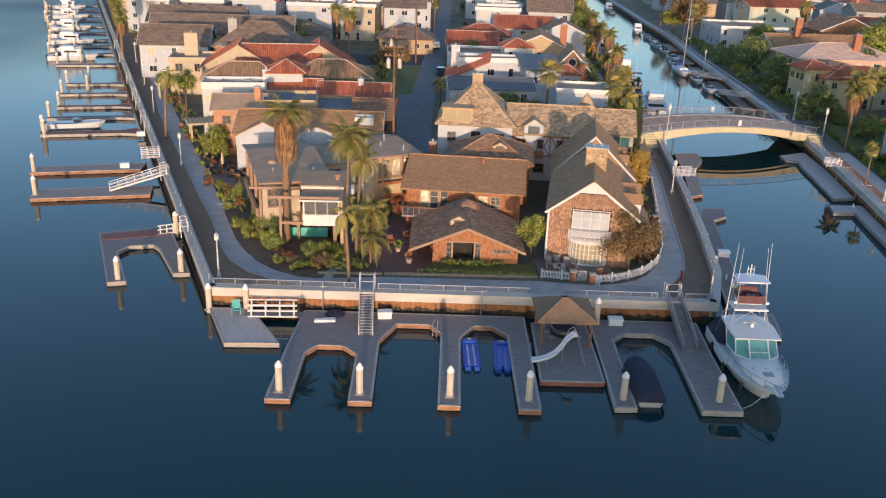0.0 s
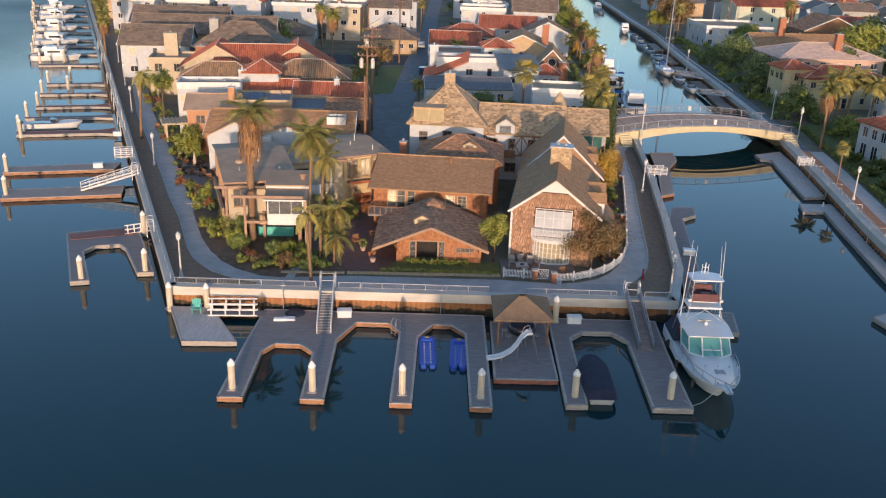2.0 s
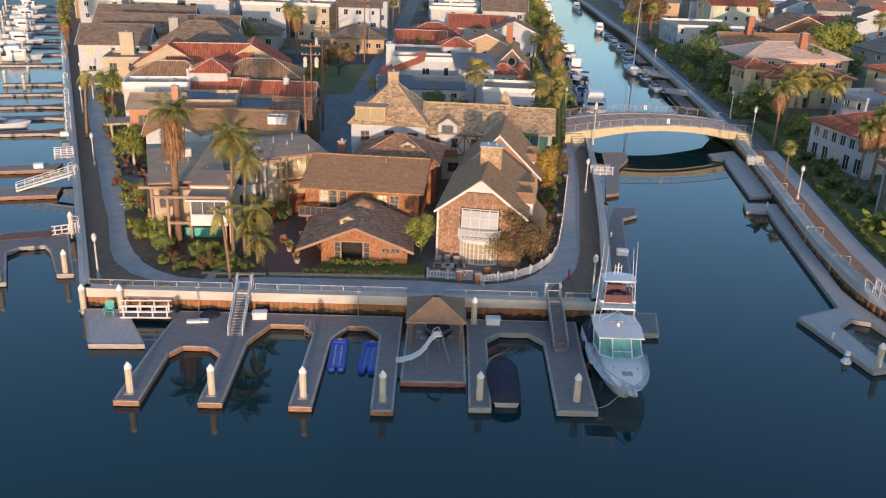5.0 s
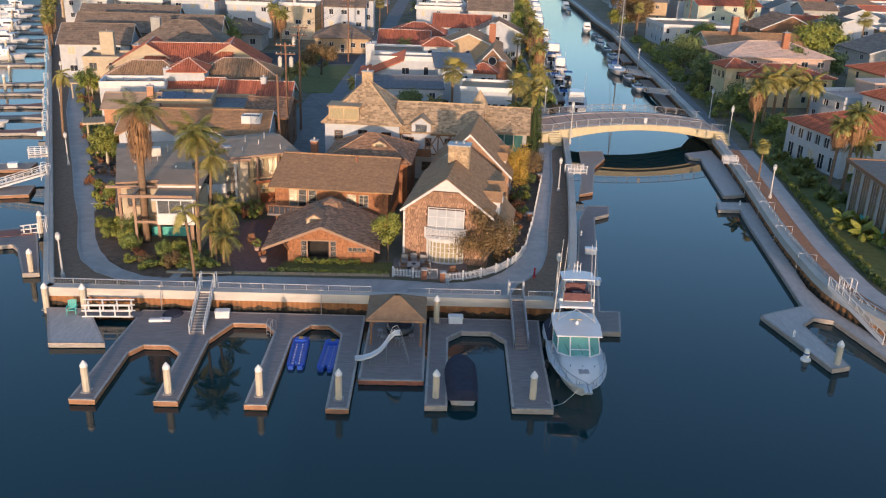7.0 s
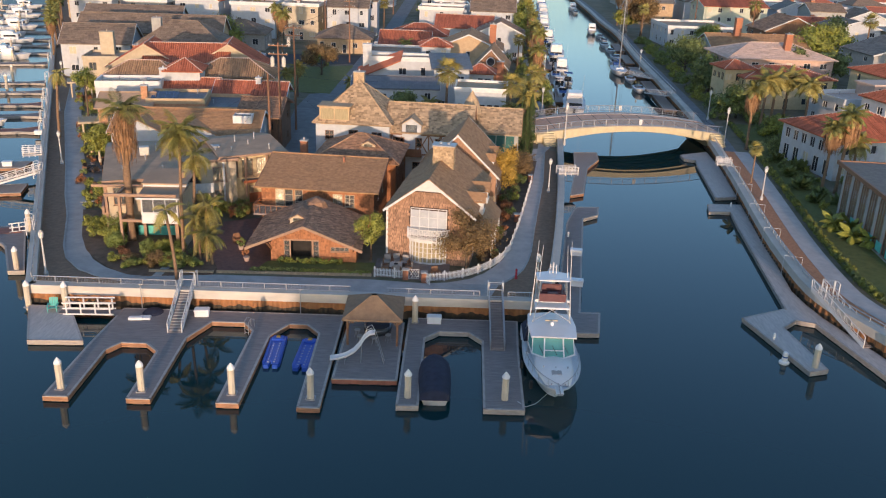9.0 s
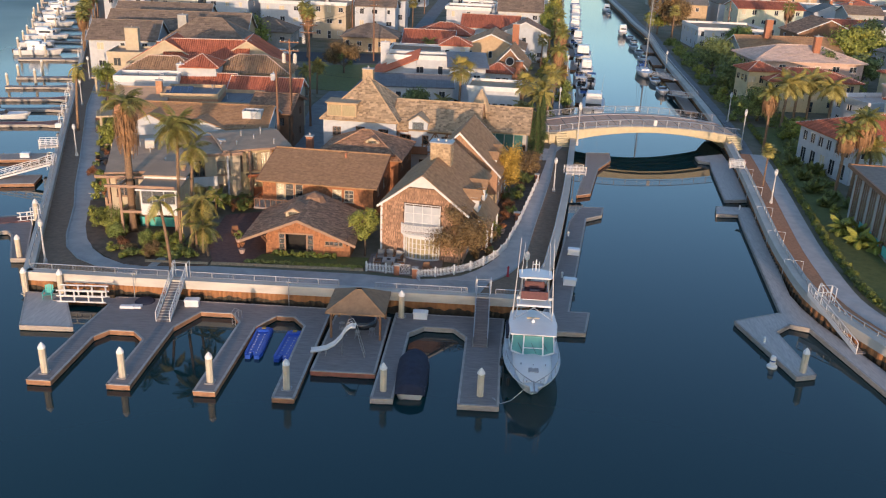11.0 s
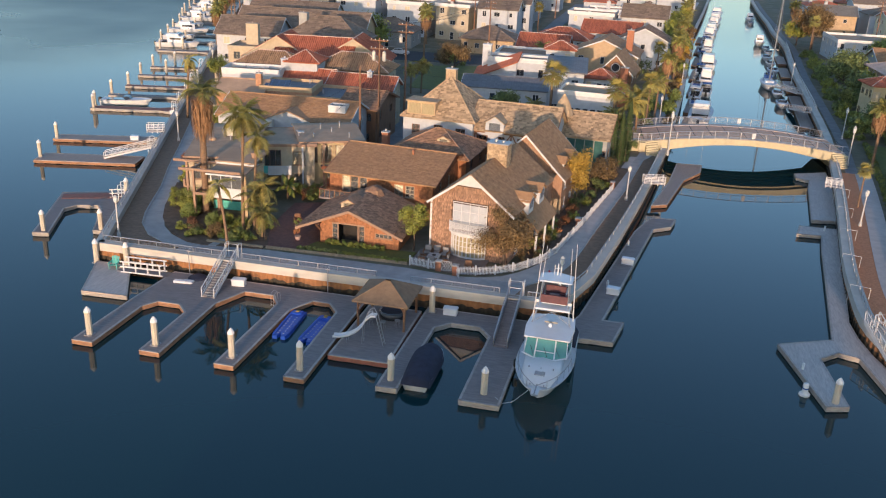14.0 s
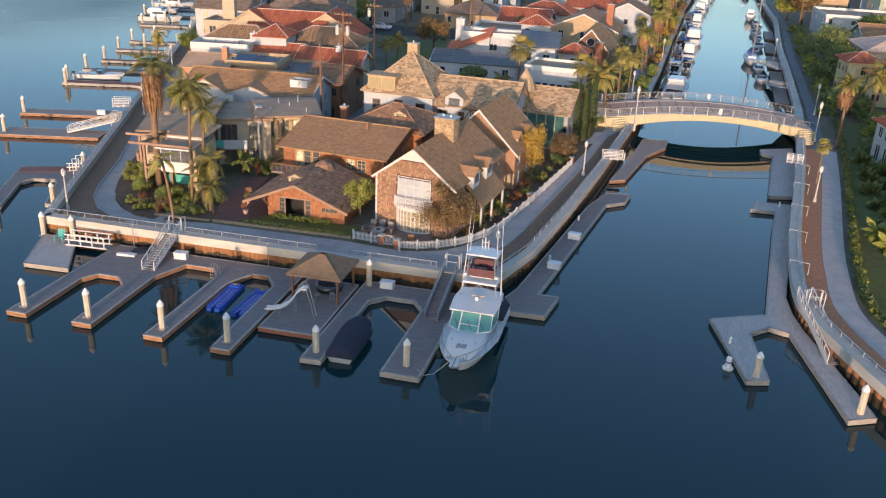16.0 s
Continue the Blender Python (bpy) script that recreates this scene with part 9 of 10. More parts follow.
def small_boat(label, x, y, rz, L=7.0, B=2.4, H=1.0, top=None, m="gelcoat", outboard=True, cabin=False, cover=None, tower=0):
    ob = root("motorboat", label, "boat", x, y, 0, rz, "moored boats")
    boat_hull(ob, L, B, H, m, bow=0.45, n=10)
    # uncovered boats get a dark block painted as the cockpit's shade
    part("cockpit", MB().cbox(-B * 0.34, L * 0.12, H * 0.8, B * 0.34, L * 0.55, H * 0.95, 0.05), M["dark" if not cover else cover], ob)
    part("windscreen", MB().loft([[(-B * 0.38, L * 0.5, H), (-B * 0.34, L * 0.46, H + 0.5), (B * 0.34, L * 0.46, H + 0.5), (B * 0.38, L * 0.5, H)], [(-B * 0.25, L * 0.6, H), (-B * 0.22, L * 0.56, H + 0.45), (B * 0.22, L * 0.56, H + 0.45), (B * 0.25, L * 0.6, H)]]), M["farglass"], ob)
    if cabin:
        part("cabin", MB().cbox(-B * 0.36, L * 0.28, H * 0.9, B * 0.36, L * 0.66, H + 1.3, 0.12), M["gelcoat"], ob)
        part("cabin_window", MB().box(-B * 0.365, L * 0.34, H + 0.55, B * 0.365, L * 0.6, H + 1.0).box(-B * 0.28, L * 0.655, H + 0.55, B * 0.28, L * 0.665, H + 1.0), M["farglass"], ob, kind="stuff")
        part("flybridge", MB().cbox(-B * 0.33, L * 0.25, H + 1.3, B * 0.33, L * 0.55, H + 1.9, 0.12), M["gelcoat"], ob)
    if top:
        part("canopy", MB().cbox(-B * 0.42, L * 0.15, H + 1.45, B * 0.42, L * 0.52, H + 1.55, 0.05), M[top], ob)
        for sx in (-1, 1):
            part("canopy_pole", MB().tube([(sx * B * 0.4, L * 0.2, H * 0.9), (sx * B * 0.38, L * 0.35, H + 1.5)], 0.025, 5), M["alu"], ob)
    if outboard:
        part("outboard_motor", MB().cbox(-0.22, -0.55, 0.3, 0.22, 0.0, 1.25, 0.08), M["rubber"], ob)
    for k in range(tower):
        part("antenna", MB().tube([(B * 0.3 * (1 if k % 2 else -1), L * 0.3, H + 1.2), (B * 0.34 * (1 if k % 2 else -1), L * 0.26, H + 5.5)], [0.03, 0.012], 5), M["alu"], ob)
    return ob


small_boat("white and black bowrider with a dark canopy", -60.4, 131.4, -76, 8.6, 2.7, 1.15, None, "gelcoat", cover="cardark")
for i, y in enumerate((193.5, 205.5, 217.0, 228.5, 243, 256, 269, 282, 296)):
    p, o, al = west_axes(y + 5)
    q = p + o * 14.0
    small_boat(("white cabin cruiser moored at the west docks", "white open motorboat at the west docks")[i % 2], q.x, q.y, -76 + random.uniform(-2, 2), 10.5 if i % 2 == 0 else 8, 3.2, 1.3, "white" if i % 2 else None, cabin=i % 2 == 0, tower=i % 3)
# canal boats
small_boat("white cabin cruiser moored beyond the bridge", 40.6, 157.0, -7, 12.5, 4.2, 1.7, cabin=True, tower=2)
def canal_x(line, y):
    """The wall's x at y."""
    for (x0, y0), (x1, y1) in zip(line, line[1:]):
        if y0 <= y <= y1:
            return x0 + (x1 - x0) * (y - y0) / (y1 - y0)
    return line[-1][0]


rnd = random.Random(52)
LOOK = [("white cabin cruiser in the canal", None, True, None), ("white boat with a blue canopy in the canal", "bluetarp", False, None), ("white open boat with a white canopy in the canal", "white", False, None),
        ("white motorboat under a blue cover in the canal", None, False, "bluetarp")]
for i, (y, k, L, out) in enumerate(((173, 3, 6.2, 2.6), (181, 2, 6.8, 2.2), (187, 1, 6.0, 4.6), (194, 3, 6.4, 2.4), (203, 0, 9.0, 4.4), (214, 1, 6.6, 3.0), (226, 0, 12.0, 4.6), (241, 2, 7.4, 3.6), (251, 3, 6.6, 2.8), (261, 0, 9.0, 4.2), (272, 1, 7.0, 3.4), (281, 2, 7.6, 3.8), (292, 0, 10.5, 4.4), (305, 0, 11.0, 4.4), (318, 2, 9.0, 4.4),
                                  (330, 0, 11.0, 4.6), (344, 0, 12.0, 4.6), (358, 1, 10.0, 4.6), (371, 0, 12.0, 4.6))):
    lb, tp, cab, cov = LOOK[k]
    small_boat(lb, canal_x(RIGHT, y) + out, y, -6 + rnd.uniform(-2, 2), L, L * 0.36, 0.9 + 0.05 * L, tp, cabin=cab, cover=cov, outboard=not cab, tower=(i + 1) % 3)
small_boat("dark covered motorboat along the far canal wall", 58.4, 187.0, 176, 6.5, 2.4, 1.0, cover="maroon")
for i in range(10):
    y = (199, 224, 233, 245, 257, 267, 277, 290, 352, 366)[i]
    k = (0, 0, 1, 0, 1, 0, 0, 2, 0, 2)[i]
    small_boat(("dark covered motorboat along the far canal wall", "white motorboat along the far canal wall", "white cabin cruiser along the far canal wall")[k], canal_x(EAST, y) - 4.1 - (0.3, 1.0, 0.1)[i % 3], y, 176 + rnd.uniform(-4, 4), (6.2, 7.4, 9.4)[k] + rnd.uniform(-0.5, 0.6), (2.3, 2.5, 3.1)[k],
               (0.9, 1.0, 1.3)[k], cover=(("navy", "maroon")[i % 2], None, None)[k], m="gelcoat", cabin=k == 2, outboard=False, tower=k // 2)
# canal docks beyond the bridge
for y in (150, 170, 190, 210, 232, 256, 280):
    x = canal_x(RIGHT, y) + 1.5
    dock("narrow canal dock beyond the bridge", [(x - 0.9, y - 3), (x + 0.5, y - 3), (x + 2.2, y + 12), (x + 0.6, y + 12)], "deckx", tubs=False)
for y in (166, 183, 203, 224, 247):
    x = canal_x(EAST, y) - 1.5
    dock("narrow grey dock on the far canal wall", [(x - 1.0, y - 3), (x + 1.2, y - 3), (x + 2.2, y + 12), (x + 0.0, y + 12)], "deckx", tubs=False)

# sailing boat
yb = root("sailing_yacht", "white sailing yacht with a blue sail cover", "boat", 58.3, 213.0, 0, 178)
boat_hull(yb, 12.4, 3.7, 1.35, bow=0.55, n=14, stern=0.6)
part("coachroof", MB().cbox(-0.9, 4.0, 1.2, 0.9, 8.2, 1.75, 0.12), M["gelcoat"], yb)
part("mast", MB().tube([(0, 7.0, 1.7), (0, 7.0, 21.5)], [0.17, 0.11], 8), M["alu"], yb)
part("spreader", MB().tube([(-0.9, 7.0, 8.5), (0.9, 7.0, 8.5)], 0.035, 5), M["alu"], yb)
part("spreader", MB().tube([(-0.75, 7.0, 12.8), (0.75, 7.0, 12.8)], 0.035, 5), M["alu"], yb)
part("boom", MB().tube([(0, 6.9, 2.7), (0, 2.2, 2.6)], 0.06, 6), M["alu"], yb)
part("sail_cover", MB().tube([(0, 6.8, 2.95), (0, 4.5, 2.9), (0, 2.3, 2.75)], [0.26, 0.22, 0.12], 8), M["bluetarp"], yb, "blue sail cover")
part("dodger", MB().cbox(-0.9, 2.6, 1.5, 0.9, 4.0, 2.3, 0.15), M["bluetarp"], yb)
for e in ((0, 12.2, 1.6), (0, 0.2, 1.35), (1.5, 7, 1.3), (-1.5, 7, 1.3)):
    part("stay", MB().tube([(0, 7.0, 21.2), e], 0.02, 4), M["galv"], yb)

# ---- arched bridge ----
bg = root("footbridge", "cream concrete arched footbridge with metal railings", "bridge", 46.1, 131.0, 0, 7.0)
XS = [-22.0 + 1.25 * i for i in range(30)]


def bz(x):
    return 4.05 - 1.15 * ((x + 0.5) / 14.0) ** 2 if abs(x + 0.5) < 14 else 2.9


def soffit(x):
    return 3.38 - 1.5 * ((x - 0.2) / 12.0) ** 2 if abs(x - 0.2) < 12.2 else 0.4


BW = 10.4
part("arch", MB().loft([[(x, 0, bz(x)), (x, 0, soffit(x)), (x, BW, soffit(x)), (x, BW, bz(x))] for x in XS]), M["arch"], bg)
part("deck", MB().loft([[(x, 0.35, bz(x) + 0.05), (x, BW - 0.35, bz(x) + 0.05), (x, BW - 0.35, bz(x) - 0.05), (x, 0.35, bz(x) - 0.05)] for x in XS]), M["bridgedeck"], bg, "brown-grey paved bridge deck")
for y0 in (0.02, BW - 0.3):
    part("kerb", MB().loft([[(x, y0, bz(x) + 0.08), (x, y0 + 0.28, bz(x) + 0.08), (x, y0 + 0.28, bz(x) - 0.1), (x, y0, bz(x) - 0.1)] for x in XS]), M["arch"], bg)
for y0 in (0.15, BW - 0.15):
    part("top_rail", MB().tube([(x, y0, bz(x) + 1.2) for x in XS], 0.05, 6), M["galv"], bg)
    part("bottom_rail", MB().tube([(x, y0, bz(x) + 0.35) for x in XS], 0.03, 5), M["galv"], bg)
    for i in range(20):
        x = -21.1 + 1.83 * i
        part("post", MB().box(x - 0.04, y0 - 0.04, bz(x), x + 0.04, y0 + 0.04, bz(x) + 1.2), M["galv"], bg)
    mb = MB()
    for i in range(244):
        x = -21.3 + 0.144 * i
        mb.box(x - 0.008, y0 - 0.008, bz(x) + 0.3, x + 0.008, y0 + 0.008, bz(x) + 1.18)
    part("infill", mb, M["galv"], bg, kind="stuff")
for k in range(6):
    y0 = 0.9 + 1.6 * k
    part("girder", MB().loft([[(x, y0, soffit(x) + 0.02), (x, y0 + 0.45, soffit(x) + 0.02), (x, y0 + 0.45, soffit(x) - 0.3), (x, y0, soffit(x) - 0.3)] for x in XS if abs(x - 0.2) < 12]), M["arch"], bg)
for i in range(14):
    x = -17.2 + 2.5 * i
    part("deck_joint", MB().beam((x, 0.36, bz(x) + 0.055), (x + 0.3, BW - 0.36, bz(x + 0.3) + 0.055), 0.09, 0.012), M["asphalt"], bg)
for y0 in (0.32, BW - 1.5):
    part("footway", MB().loft([[(x, y0, bz(x) + 0.13), (x, y0 + 1.15, bz(x) + 0.13), (x, y0 + 1.15, bz(x) + 0.0), (x, y0, bz(x) + 0.0)] for x in XS]), M["walk_sunlit"], bg, "pinkish raised footway")
for y0 in (0.1, BW - 0.1):
    part("sign_panel", MB().box(0.6, y0 - 0.06, bz(0.8) + 0.35, 1.1, y0 - 0.03, bz(0.8) + 1.15), M["white"], bg, "small white sign on the rail")
for sx, x0 in ((-1, -13.6), (1, 13.0)):
    for i in range(8):
        part("step", MB().box(x0 + sx * 0.1 - 0.9, -0.35 - 0.32 * i, 1.4, x0 + sx * 0.1 + 0.9, -0.02 - 0.32 * i, 2.95 - 0.18 * i), M["arch"], bg)
    part("abutment", MB().box(x0 - 1.9 if sx < 0 else x0 + 0.95, -0.6, 0.3, x0 - 0.95 if sx < 0 else x0 + 1.4, BW, 2.9), M["arch"], bg)

# ---- street lamps, poles and wires ----
def lamp_post(x, y, h=4.2, label="pale tapered lamp post with a lantern head"):
    ob = root("street_lamp", label, "street lamp", x, y, GROUND - 0.05, 0, "street lamps")
    part("base", MB().lathe([(0.2, 0), (0.2, 0.35), (0.13, 0.55)], n=10), M["post"], ob)
    part("pole", MB().lathe([(0.10, 0.5), (0.07, h - 0.6)], n=10), M["post"], ob)
    part("lantern", MB().lathe([(0.09, h - 0.6), (0.2, h - 0.45), (0.23, h - 0.1), (0.2, h - 0.05)], n=10), M["lamp"], ob)
    part("cap", MB().lathe([(0.24, h - 0.06), (0.16, h + 0.1), (0.03, h + 0.22)], n=10), M["post"], ob)
    return ob


first = lamp_post(-19.3, 72.1)
for x, y, s in ((-46.2, 139.3, 1), (-65.0, 187.3, 1), (-97.0, 268, 1), (-33.0, 108.5, 1), (29.8, 103.3, 1), (56.5, 103.1, 1), (25.0, 70.4, 1), (35.0, 128.2, 1.5), (33.8, 150, 1.1), (60.6, 132.2, 1.35), (63.2, 150.5, 1.2), (62.4, 204, 1.1), (38.5, 190, 1.1), (-55, 162, 1)):
    c = copy_thing(first, pose(x, y, GROUND - 0.05))
    c.scale = (1, 1, s)


def utility_pole(x, y, h, arms=2, transformers=0, rz=0):
    ob = root("utility_pole", "brown wooden utility pole with crossarms", "utility pole", x, y, GROUND - 0.1, rz, "utility poles")
    part("pole", MB().tube([(0, 0, 0), (0.05, 0, h * 0.5), (0, 0, h)], [0.19, 0.16, 0.12], 8), M["polewood"], ob)
    for i in range(arms):
        z = h - 0.4 - 1.1 * i
        a = part("crossarm", MB().box(-1.3, -0.12, z - 0.07, 1.3, -0.02, z + 0.07).box(-1.3, 0.12, z - 0.07, 1.3, 0.22, z + 0.07) if i == 0 else MB().box(-1.3, -0.2, z - 0.07, 1.3, -0.1, z + 0.07), M["polewood"], ob)
        for k in (-1.15, -0.6, 0.6, 1.15):
            part("insulator", MB().lathe([(0.03, z + 0.07), (0.06, z + 0.15), (0.03, z + 0.24)], k, -0.07, 6), M["lamp"], a)
    for i in range(transformers):
        sx = -0.75 + 1.5 * i
        part("transformer", MB().lathe([(0.05, h - 3.2), (0.27, h - 3.1), (0.27, h - 2.0), (0.2, h - 1.9), (0.04, h - 1.75)], sx, -0.2, 12), M["edge"], ob, "pale grey transformer can")
    return ob


POLES = [(-5.4, 106.4, 13.0, 0, 0), (-5.9, 116.4, 15.5, 2, 2), (-6.4, 132.0, 16.0, 2, 1), (-5.2, 200.0, 14.0, 2, 0), (-14.8, 231, 13.5, 2, 0), (-33, 244, 13.5, 2, 0), (-44, 261, 13.5, 2, 0), (-3.0, 260, 13.5, 2, 0), (-1.5, 310, 13.5, 2, 0),
         (102, 246, 14, 2, 0), (128, 210, 14, 2, 0), (96, 282, 14, 2, 0)]
for x, y, h, a, t in POLES:
    utility_pole(x, y, h, a, t)
for (x0, y0, h0, *_), (x1, y1, h1, *_) in zip(POLES[1:8], POLES[2:9]):
    for k in (-1.15, 0.6, 1.15):
        a, b = Vector((x0 + k, y0, GROUND + h0 - 0.2)), Vector((x1 + k, y1, GROUND + h1 - 0.2))
        ob = root("power_line", "thin sagging overhead power line", "cable", *a, 0, "power lines")
        part("wire", MB().tube([(b - a) * (i / 8) - Vector((0, 0, 0.9 * math.sin(math.pi * i / 8))) for i in range(9)], 0.022, 4), M["rubber"], ob)
for e in ((-9.0, 100.5, 7.4), (2.0, 110.0, 8.0), (-14, 113, 7.8), (6, 137, 8.5)):
    a, b = Vector((-5.9, 116.4, 13.0)), Vector(e)
    ob = root("service_wire", "thin service wire to a house", "cable", *a, 0, "power lines")
    part("wire", MB().tube([(b - a) * (i / 6) - Vector((0, 0, 0.4 * math.sin(math.pi * i / 6))) for i in range(7)], 0.015, 4), M["rubber"], ob)


# ---- cars ----
def car(x, y, rz, m, label):
    ob = root("car", label, "car", x, y, GROUND + 0.01, rz, "parked cars")
    L, W = 4.5, 1.8
    prof = [(-2.25, 0.35), (-2.2, 0.85), (-1.9, 1.0), (-1.5, 1.02), (-1.15, 1.5), (0.6, 1.52), (1.2, 1.05), (2.0, 0.92), (2.25, 0.7), (2.25, 0.35)]
    part("body", MB().loft([[(px, s * W / 2 * (0.86 if pz > 1.1 else 1.0), pz) for px, pz in prof] for s in (-1, 1)]), M[m], ob)
    part("window_glass", MB().loft([[(px, s * (W / 2 * 0.93 + 0.012), pz) for px, pz in ((-1.35, 1.08), (-1.05, 1.44), (0.5, 1.46), (1.0, 1.08))] for s in (-1, 1)]), M["farglass"], ob)
    part("windscreen", MB().add([(1.18, -0.7, 1.1), (1.18, 0.7, 1.1), (0.66, 0.62, 1.52), (0.66, -0.62, 1.52)], [(0, 1, 2, 3)]), M["farglass"], ob)
    for sx in (-1.4, 1.4):
        for sy in (-1, 1):
            w = part("wheel", MB().cyl((sx, sy * 0.72, 0.33), (sx, sy * 0.92, 0.33), 0.33, 0.33, 14), M["rubber"], ob)
            part("rim", MB().cyl((sx, sy * 0.92, 0.33), (sx, sy * 0.93, 0.33), 0.2, 0.2, 10), M["alu"], w)


car(-14.0, 203.4, 4, "carblue", "blue-grey parked car on the cross street")
car(-27.0, 202.0, 4, "carwhite", "white parked car on the cross street")
car(0.6, 186.0, 92, "cardark", "dark car parked in the alley")
car(-0.6, 226.0, 90, "carwhite", "white car parked in the alley")

# ---- picket fence ----
FENCE = [(10.3, 74.4), (13.3, 74.0)], [(15.0, 73.4), (17.3, 74.05), (19.0, 75.0), (20.4, 76.2), (21.6, 77.8), (22.6, 79.6), (23.5, 82.2), (24.2, 85.8), (25.3, 91.4), (26.8, 100), (28.1, 107.4)]
picket = MB().box(-0.035, -0.012, 0.08, 0.035, 0.012, 0.82).add([(-0.035, -0.012, 0.82), (0.035, -0.012, 0.82), (0.035, 0.012, 0.82), (-0.035, 0.012, 0.82), (0, 0, 0.9)], [(0, 1, 4), (1, 2, 4), (2, 3, 4), (3, 0, 4)]).mesh("picket", M["white"])
fpost = MB().cbox(-0.07, -0.07, 0, 0.07, 0.07, 1.02, 0.02).mesh("fence_post", M["white"])
left = 300
for k, ln in enumerate(FENCE):
    ob = root("picket_fence", "white picket fence around the gabled house's garden", "fence", ln[0][0], ln[0][1], GROUND, 0, "picket fence")
    lc = [(x - ln[0][0], y - ln[0][1]) for x, y in ln]
    for x, y, dx, dy in walk_line(lc, 1.9):
        p = new("fence_post", fpost)
        p.parent, p.location = ob, (x, y, 0)
        p.rotation_euler = (0, 0, math.atan2(dy, dx))
    for z in (0.22, 0.68):
        part("fence_rail", MB().tube([(x, y, z) for x, y in lc], 0.035, 4), M["white"], ob)
    rest = MB()
    for x, y, dx, dy in walk_line(lc, 0.14):
        if left > 0:
            p = new("picket", picket)
            p.parent, p.location = ob, (x, y, 0)
            p.rotation_euler = (0, 0, math.atan2(dy, dx))
            left -= 1
        else:
            rest.box(x - 0.02, y - 0.02, 0.08, x + 0.02, y + 0.02, 0.85)
    if rest.v:
        part("far_pickets", rest, M["white"], ob, kind="stuff")
for x, y, rz in ((13.45, 74.0, 2), (15.0, 73.5, -60)):
    g = root("garden_gate", "white lattice garden gate standing open", "gate", x, y, GROUND, rz, "garden gates")
    part("gate_frame", MB().tube([(0, 0, 0.1), (0, 0, 1.0), (1.0, 0, 1.0), (1.0, 0, 0.1), (0, 0, 0.1)], 0.04, 4), M["white"], g)
    for i in range(4):
        part("lattice_bar", MB().beam((0.25 * i, 0, 0.1), (min(1, 0.25 * i + 0.6), 0, 0.1 + min(0.9, (1 - 0.25 * i) * 1.5)), 0.03, 0.04), M["white"], g)
        part("lattice_bar", MB().beam((0.25 * i, 0, 1.0), (min(1, 0.25 * i + 0.6), 0, 1.0 - min(0.9, (1 - 0.25 * i) * 1.5)), 0.03, 0.04), M["white"], g)
for x, y in ((13.2, 74.1), (14.95, 73.55), (24.9, 91.5), (27.9, 107.5)):
    ob = root("gate_pillar", "low brick pillar with a stone cap", "pillar", x, y, GROUND - 0.05, 0, "brick pillars")
    part("pillar", MB().cbox(-0.26, -0.26, 0, 0.26, 0.26, 0.95, 0.02), M["brick"], ob)
    part("cap", MB().cbox(-0.32, -0.32, 0.95, 0.32, 0.32, 1.05, 0.03), M["concrete"], ob)
structure("garden_wall", MB().prism([(-10.5, 73.55), (-4.6, 73.75), (-4.6, 73.98), (-10.5, 73.8)], 1.4, 1.74), M["stonework"], "low stone edging wall of the corner garden", "wall")
structure("lawn_edging", MB().prism([(-4.4, 74.05), (10.0, 74.45), (10.0, 74.6), (-4.4, 74.2)], 1.4, 1.7), M["stonework"], "low stone edging before the front lawn", "wall")

# ---- patio furniture ----
def patio_chair(x, y, rz, z=GROUND + 0.07, m="cushion", label="grey cushioned patio armchair", group="patio chairs"):
    ob = root("patio_chair", label, "chair", x, y, z, rz, group)
    part("seat", MB().cbox(-0.33, -0.33, 0.28, 0.33, 0.33, 0.44, 0.05), M[m], ob)
    part("backrest", MB().cbox(-0.33, 0.25, 0.44, 0.33, 0.42, 0.95, 0.05), M[m], ob)
    for s in (-1, 1):
        part("arm", MB().cbox(s * 0.38 - 0.05, -0.33, 0.28, s * 0.38 + 0.05, 0.38, 0.62, 0.03), M["brownwood"], ob)
        for q in (-0.28, 0.32):
            part("leg", MB().box(s * 0.36 - 0.03, q - 0.03, 0, s * 0.36 + 0.03, q + 0.03, 0.3), M["brownwood"], ob)


for x, y, r in ((11.3, 77.4, 0), (12.2, 77.6, 10), (13.0, 77.3, -15), (11.2, 75.6, 95), (13.4, 75.8, -90), (12.3, 75.1, 180)):
    patio_chair(x, y, r)
tb = root("fire_table", "low square stone fire table on the patio", "table", 12.2, 76.3, GROUND + 0.07)
part("tabletop", MB().cbox(-0.6, -0.6, 0.38, 0.6, 0.6, 0.5, 0.04), M["concrete"], tb)
part("base", MB().cbox(-0.45, -0.45, 0, 0.45, 0.45, 0.38, 0.03), M["patio"], tb)
part("burner", MB().lathe([(0.22, 0.5), (0.2, 0.54), (0.05, 0.55)], n=12), M["dark"], tb)
for x, y, r in ((-24.2, 102.0, 20), (-25.6, 104.0, -40), (-24.0, 104.6, 120), (-27.5, 109.0, 60), (-38.5, 128.0, 20), (-45.0, 148.0, 30), (16.0, 74.8, 20), (-4.2, 82.0, 30), (-2.6, 84.0, -70)):
    patio_chair(x, y, r, GROUND + 0.02, "brownwood", "brown wooden garden chair", "garden chairs")
for x, y in ((-24.8, 104.2), (-26.6, 107.4), (-27.9, 105.2)):
    tb = root("terrace_table", "round dark metal table on the stone terrace", "table", x, y, GROUND + 0.06, 0, "terrace tables")
    part("tabletop", MB().lathe([(0.55, 0.7), (0.56, 0.73), (0.5, 0.74)], n=16), M["dark"], tb)
    part("pedestal", MB().lathe([(0.28, 0), (0.05, 0.08), (0.04, 0.7)], n=10), M["dark"], tb)
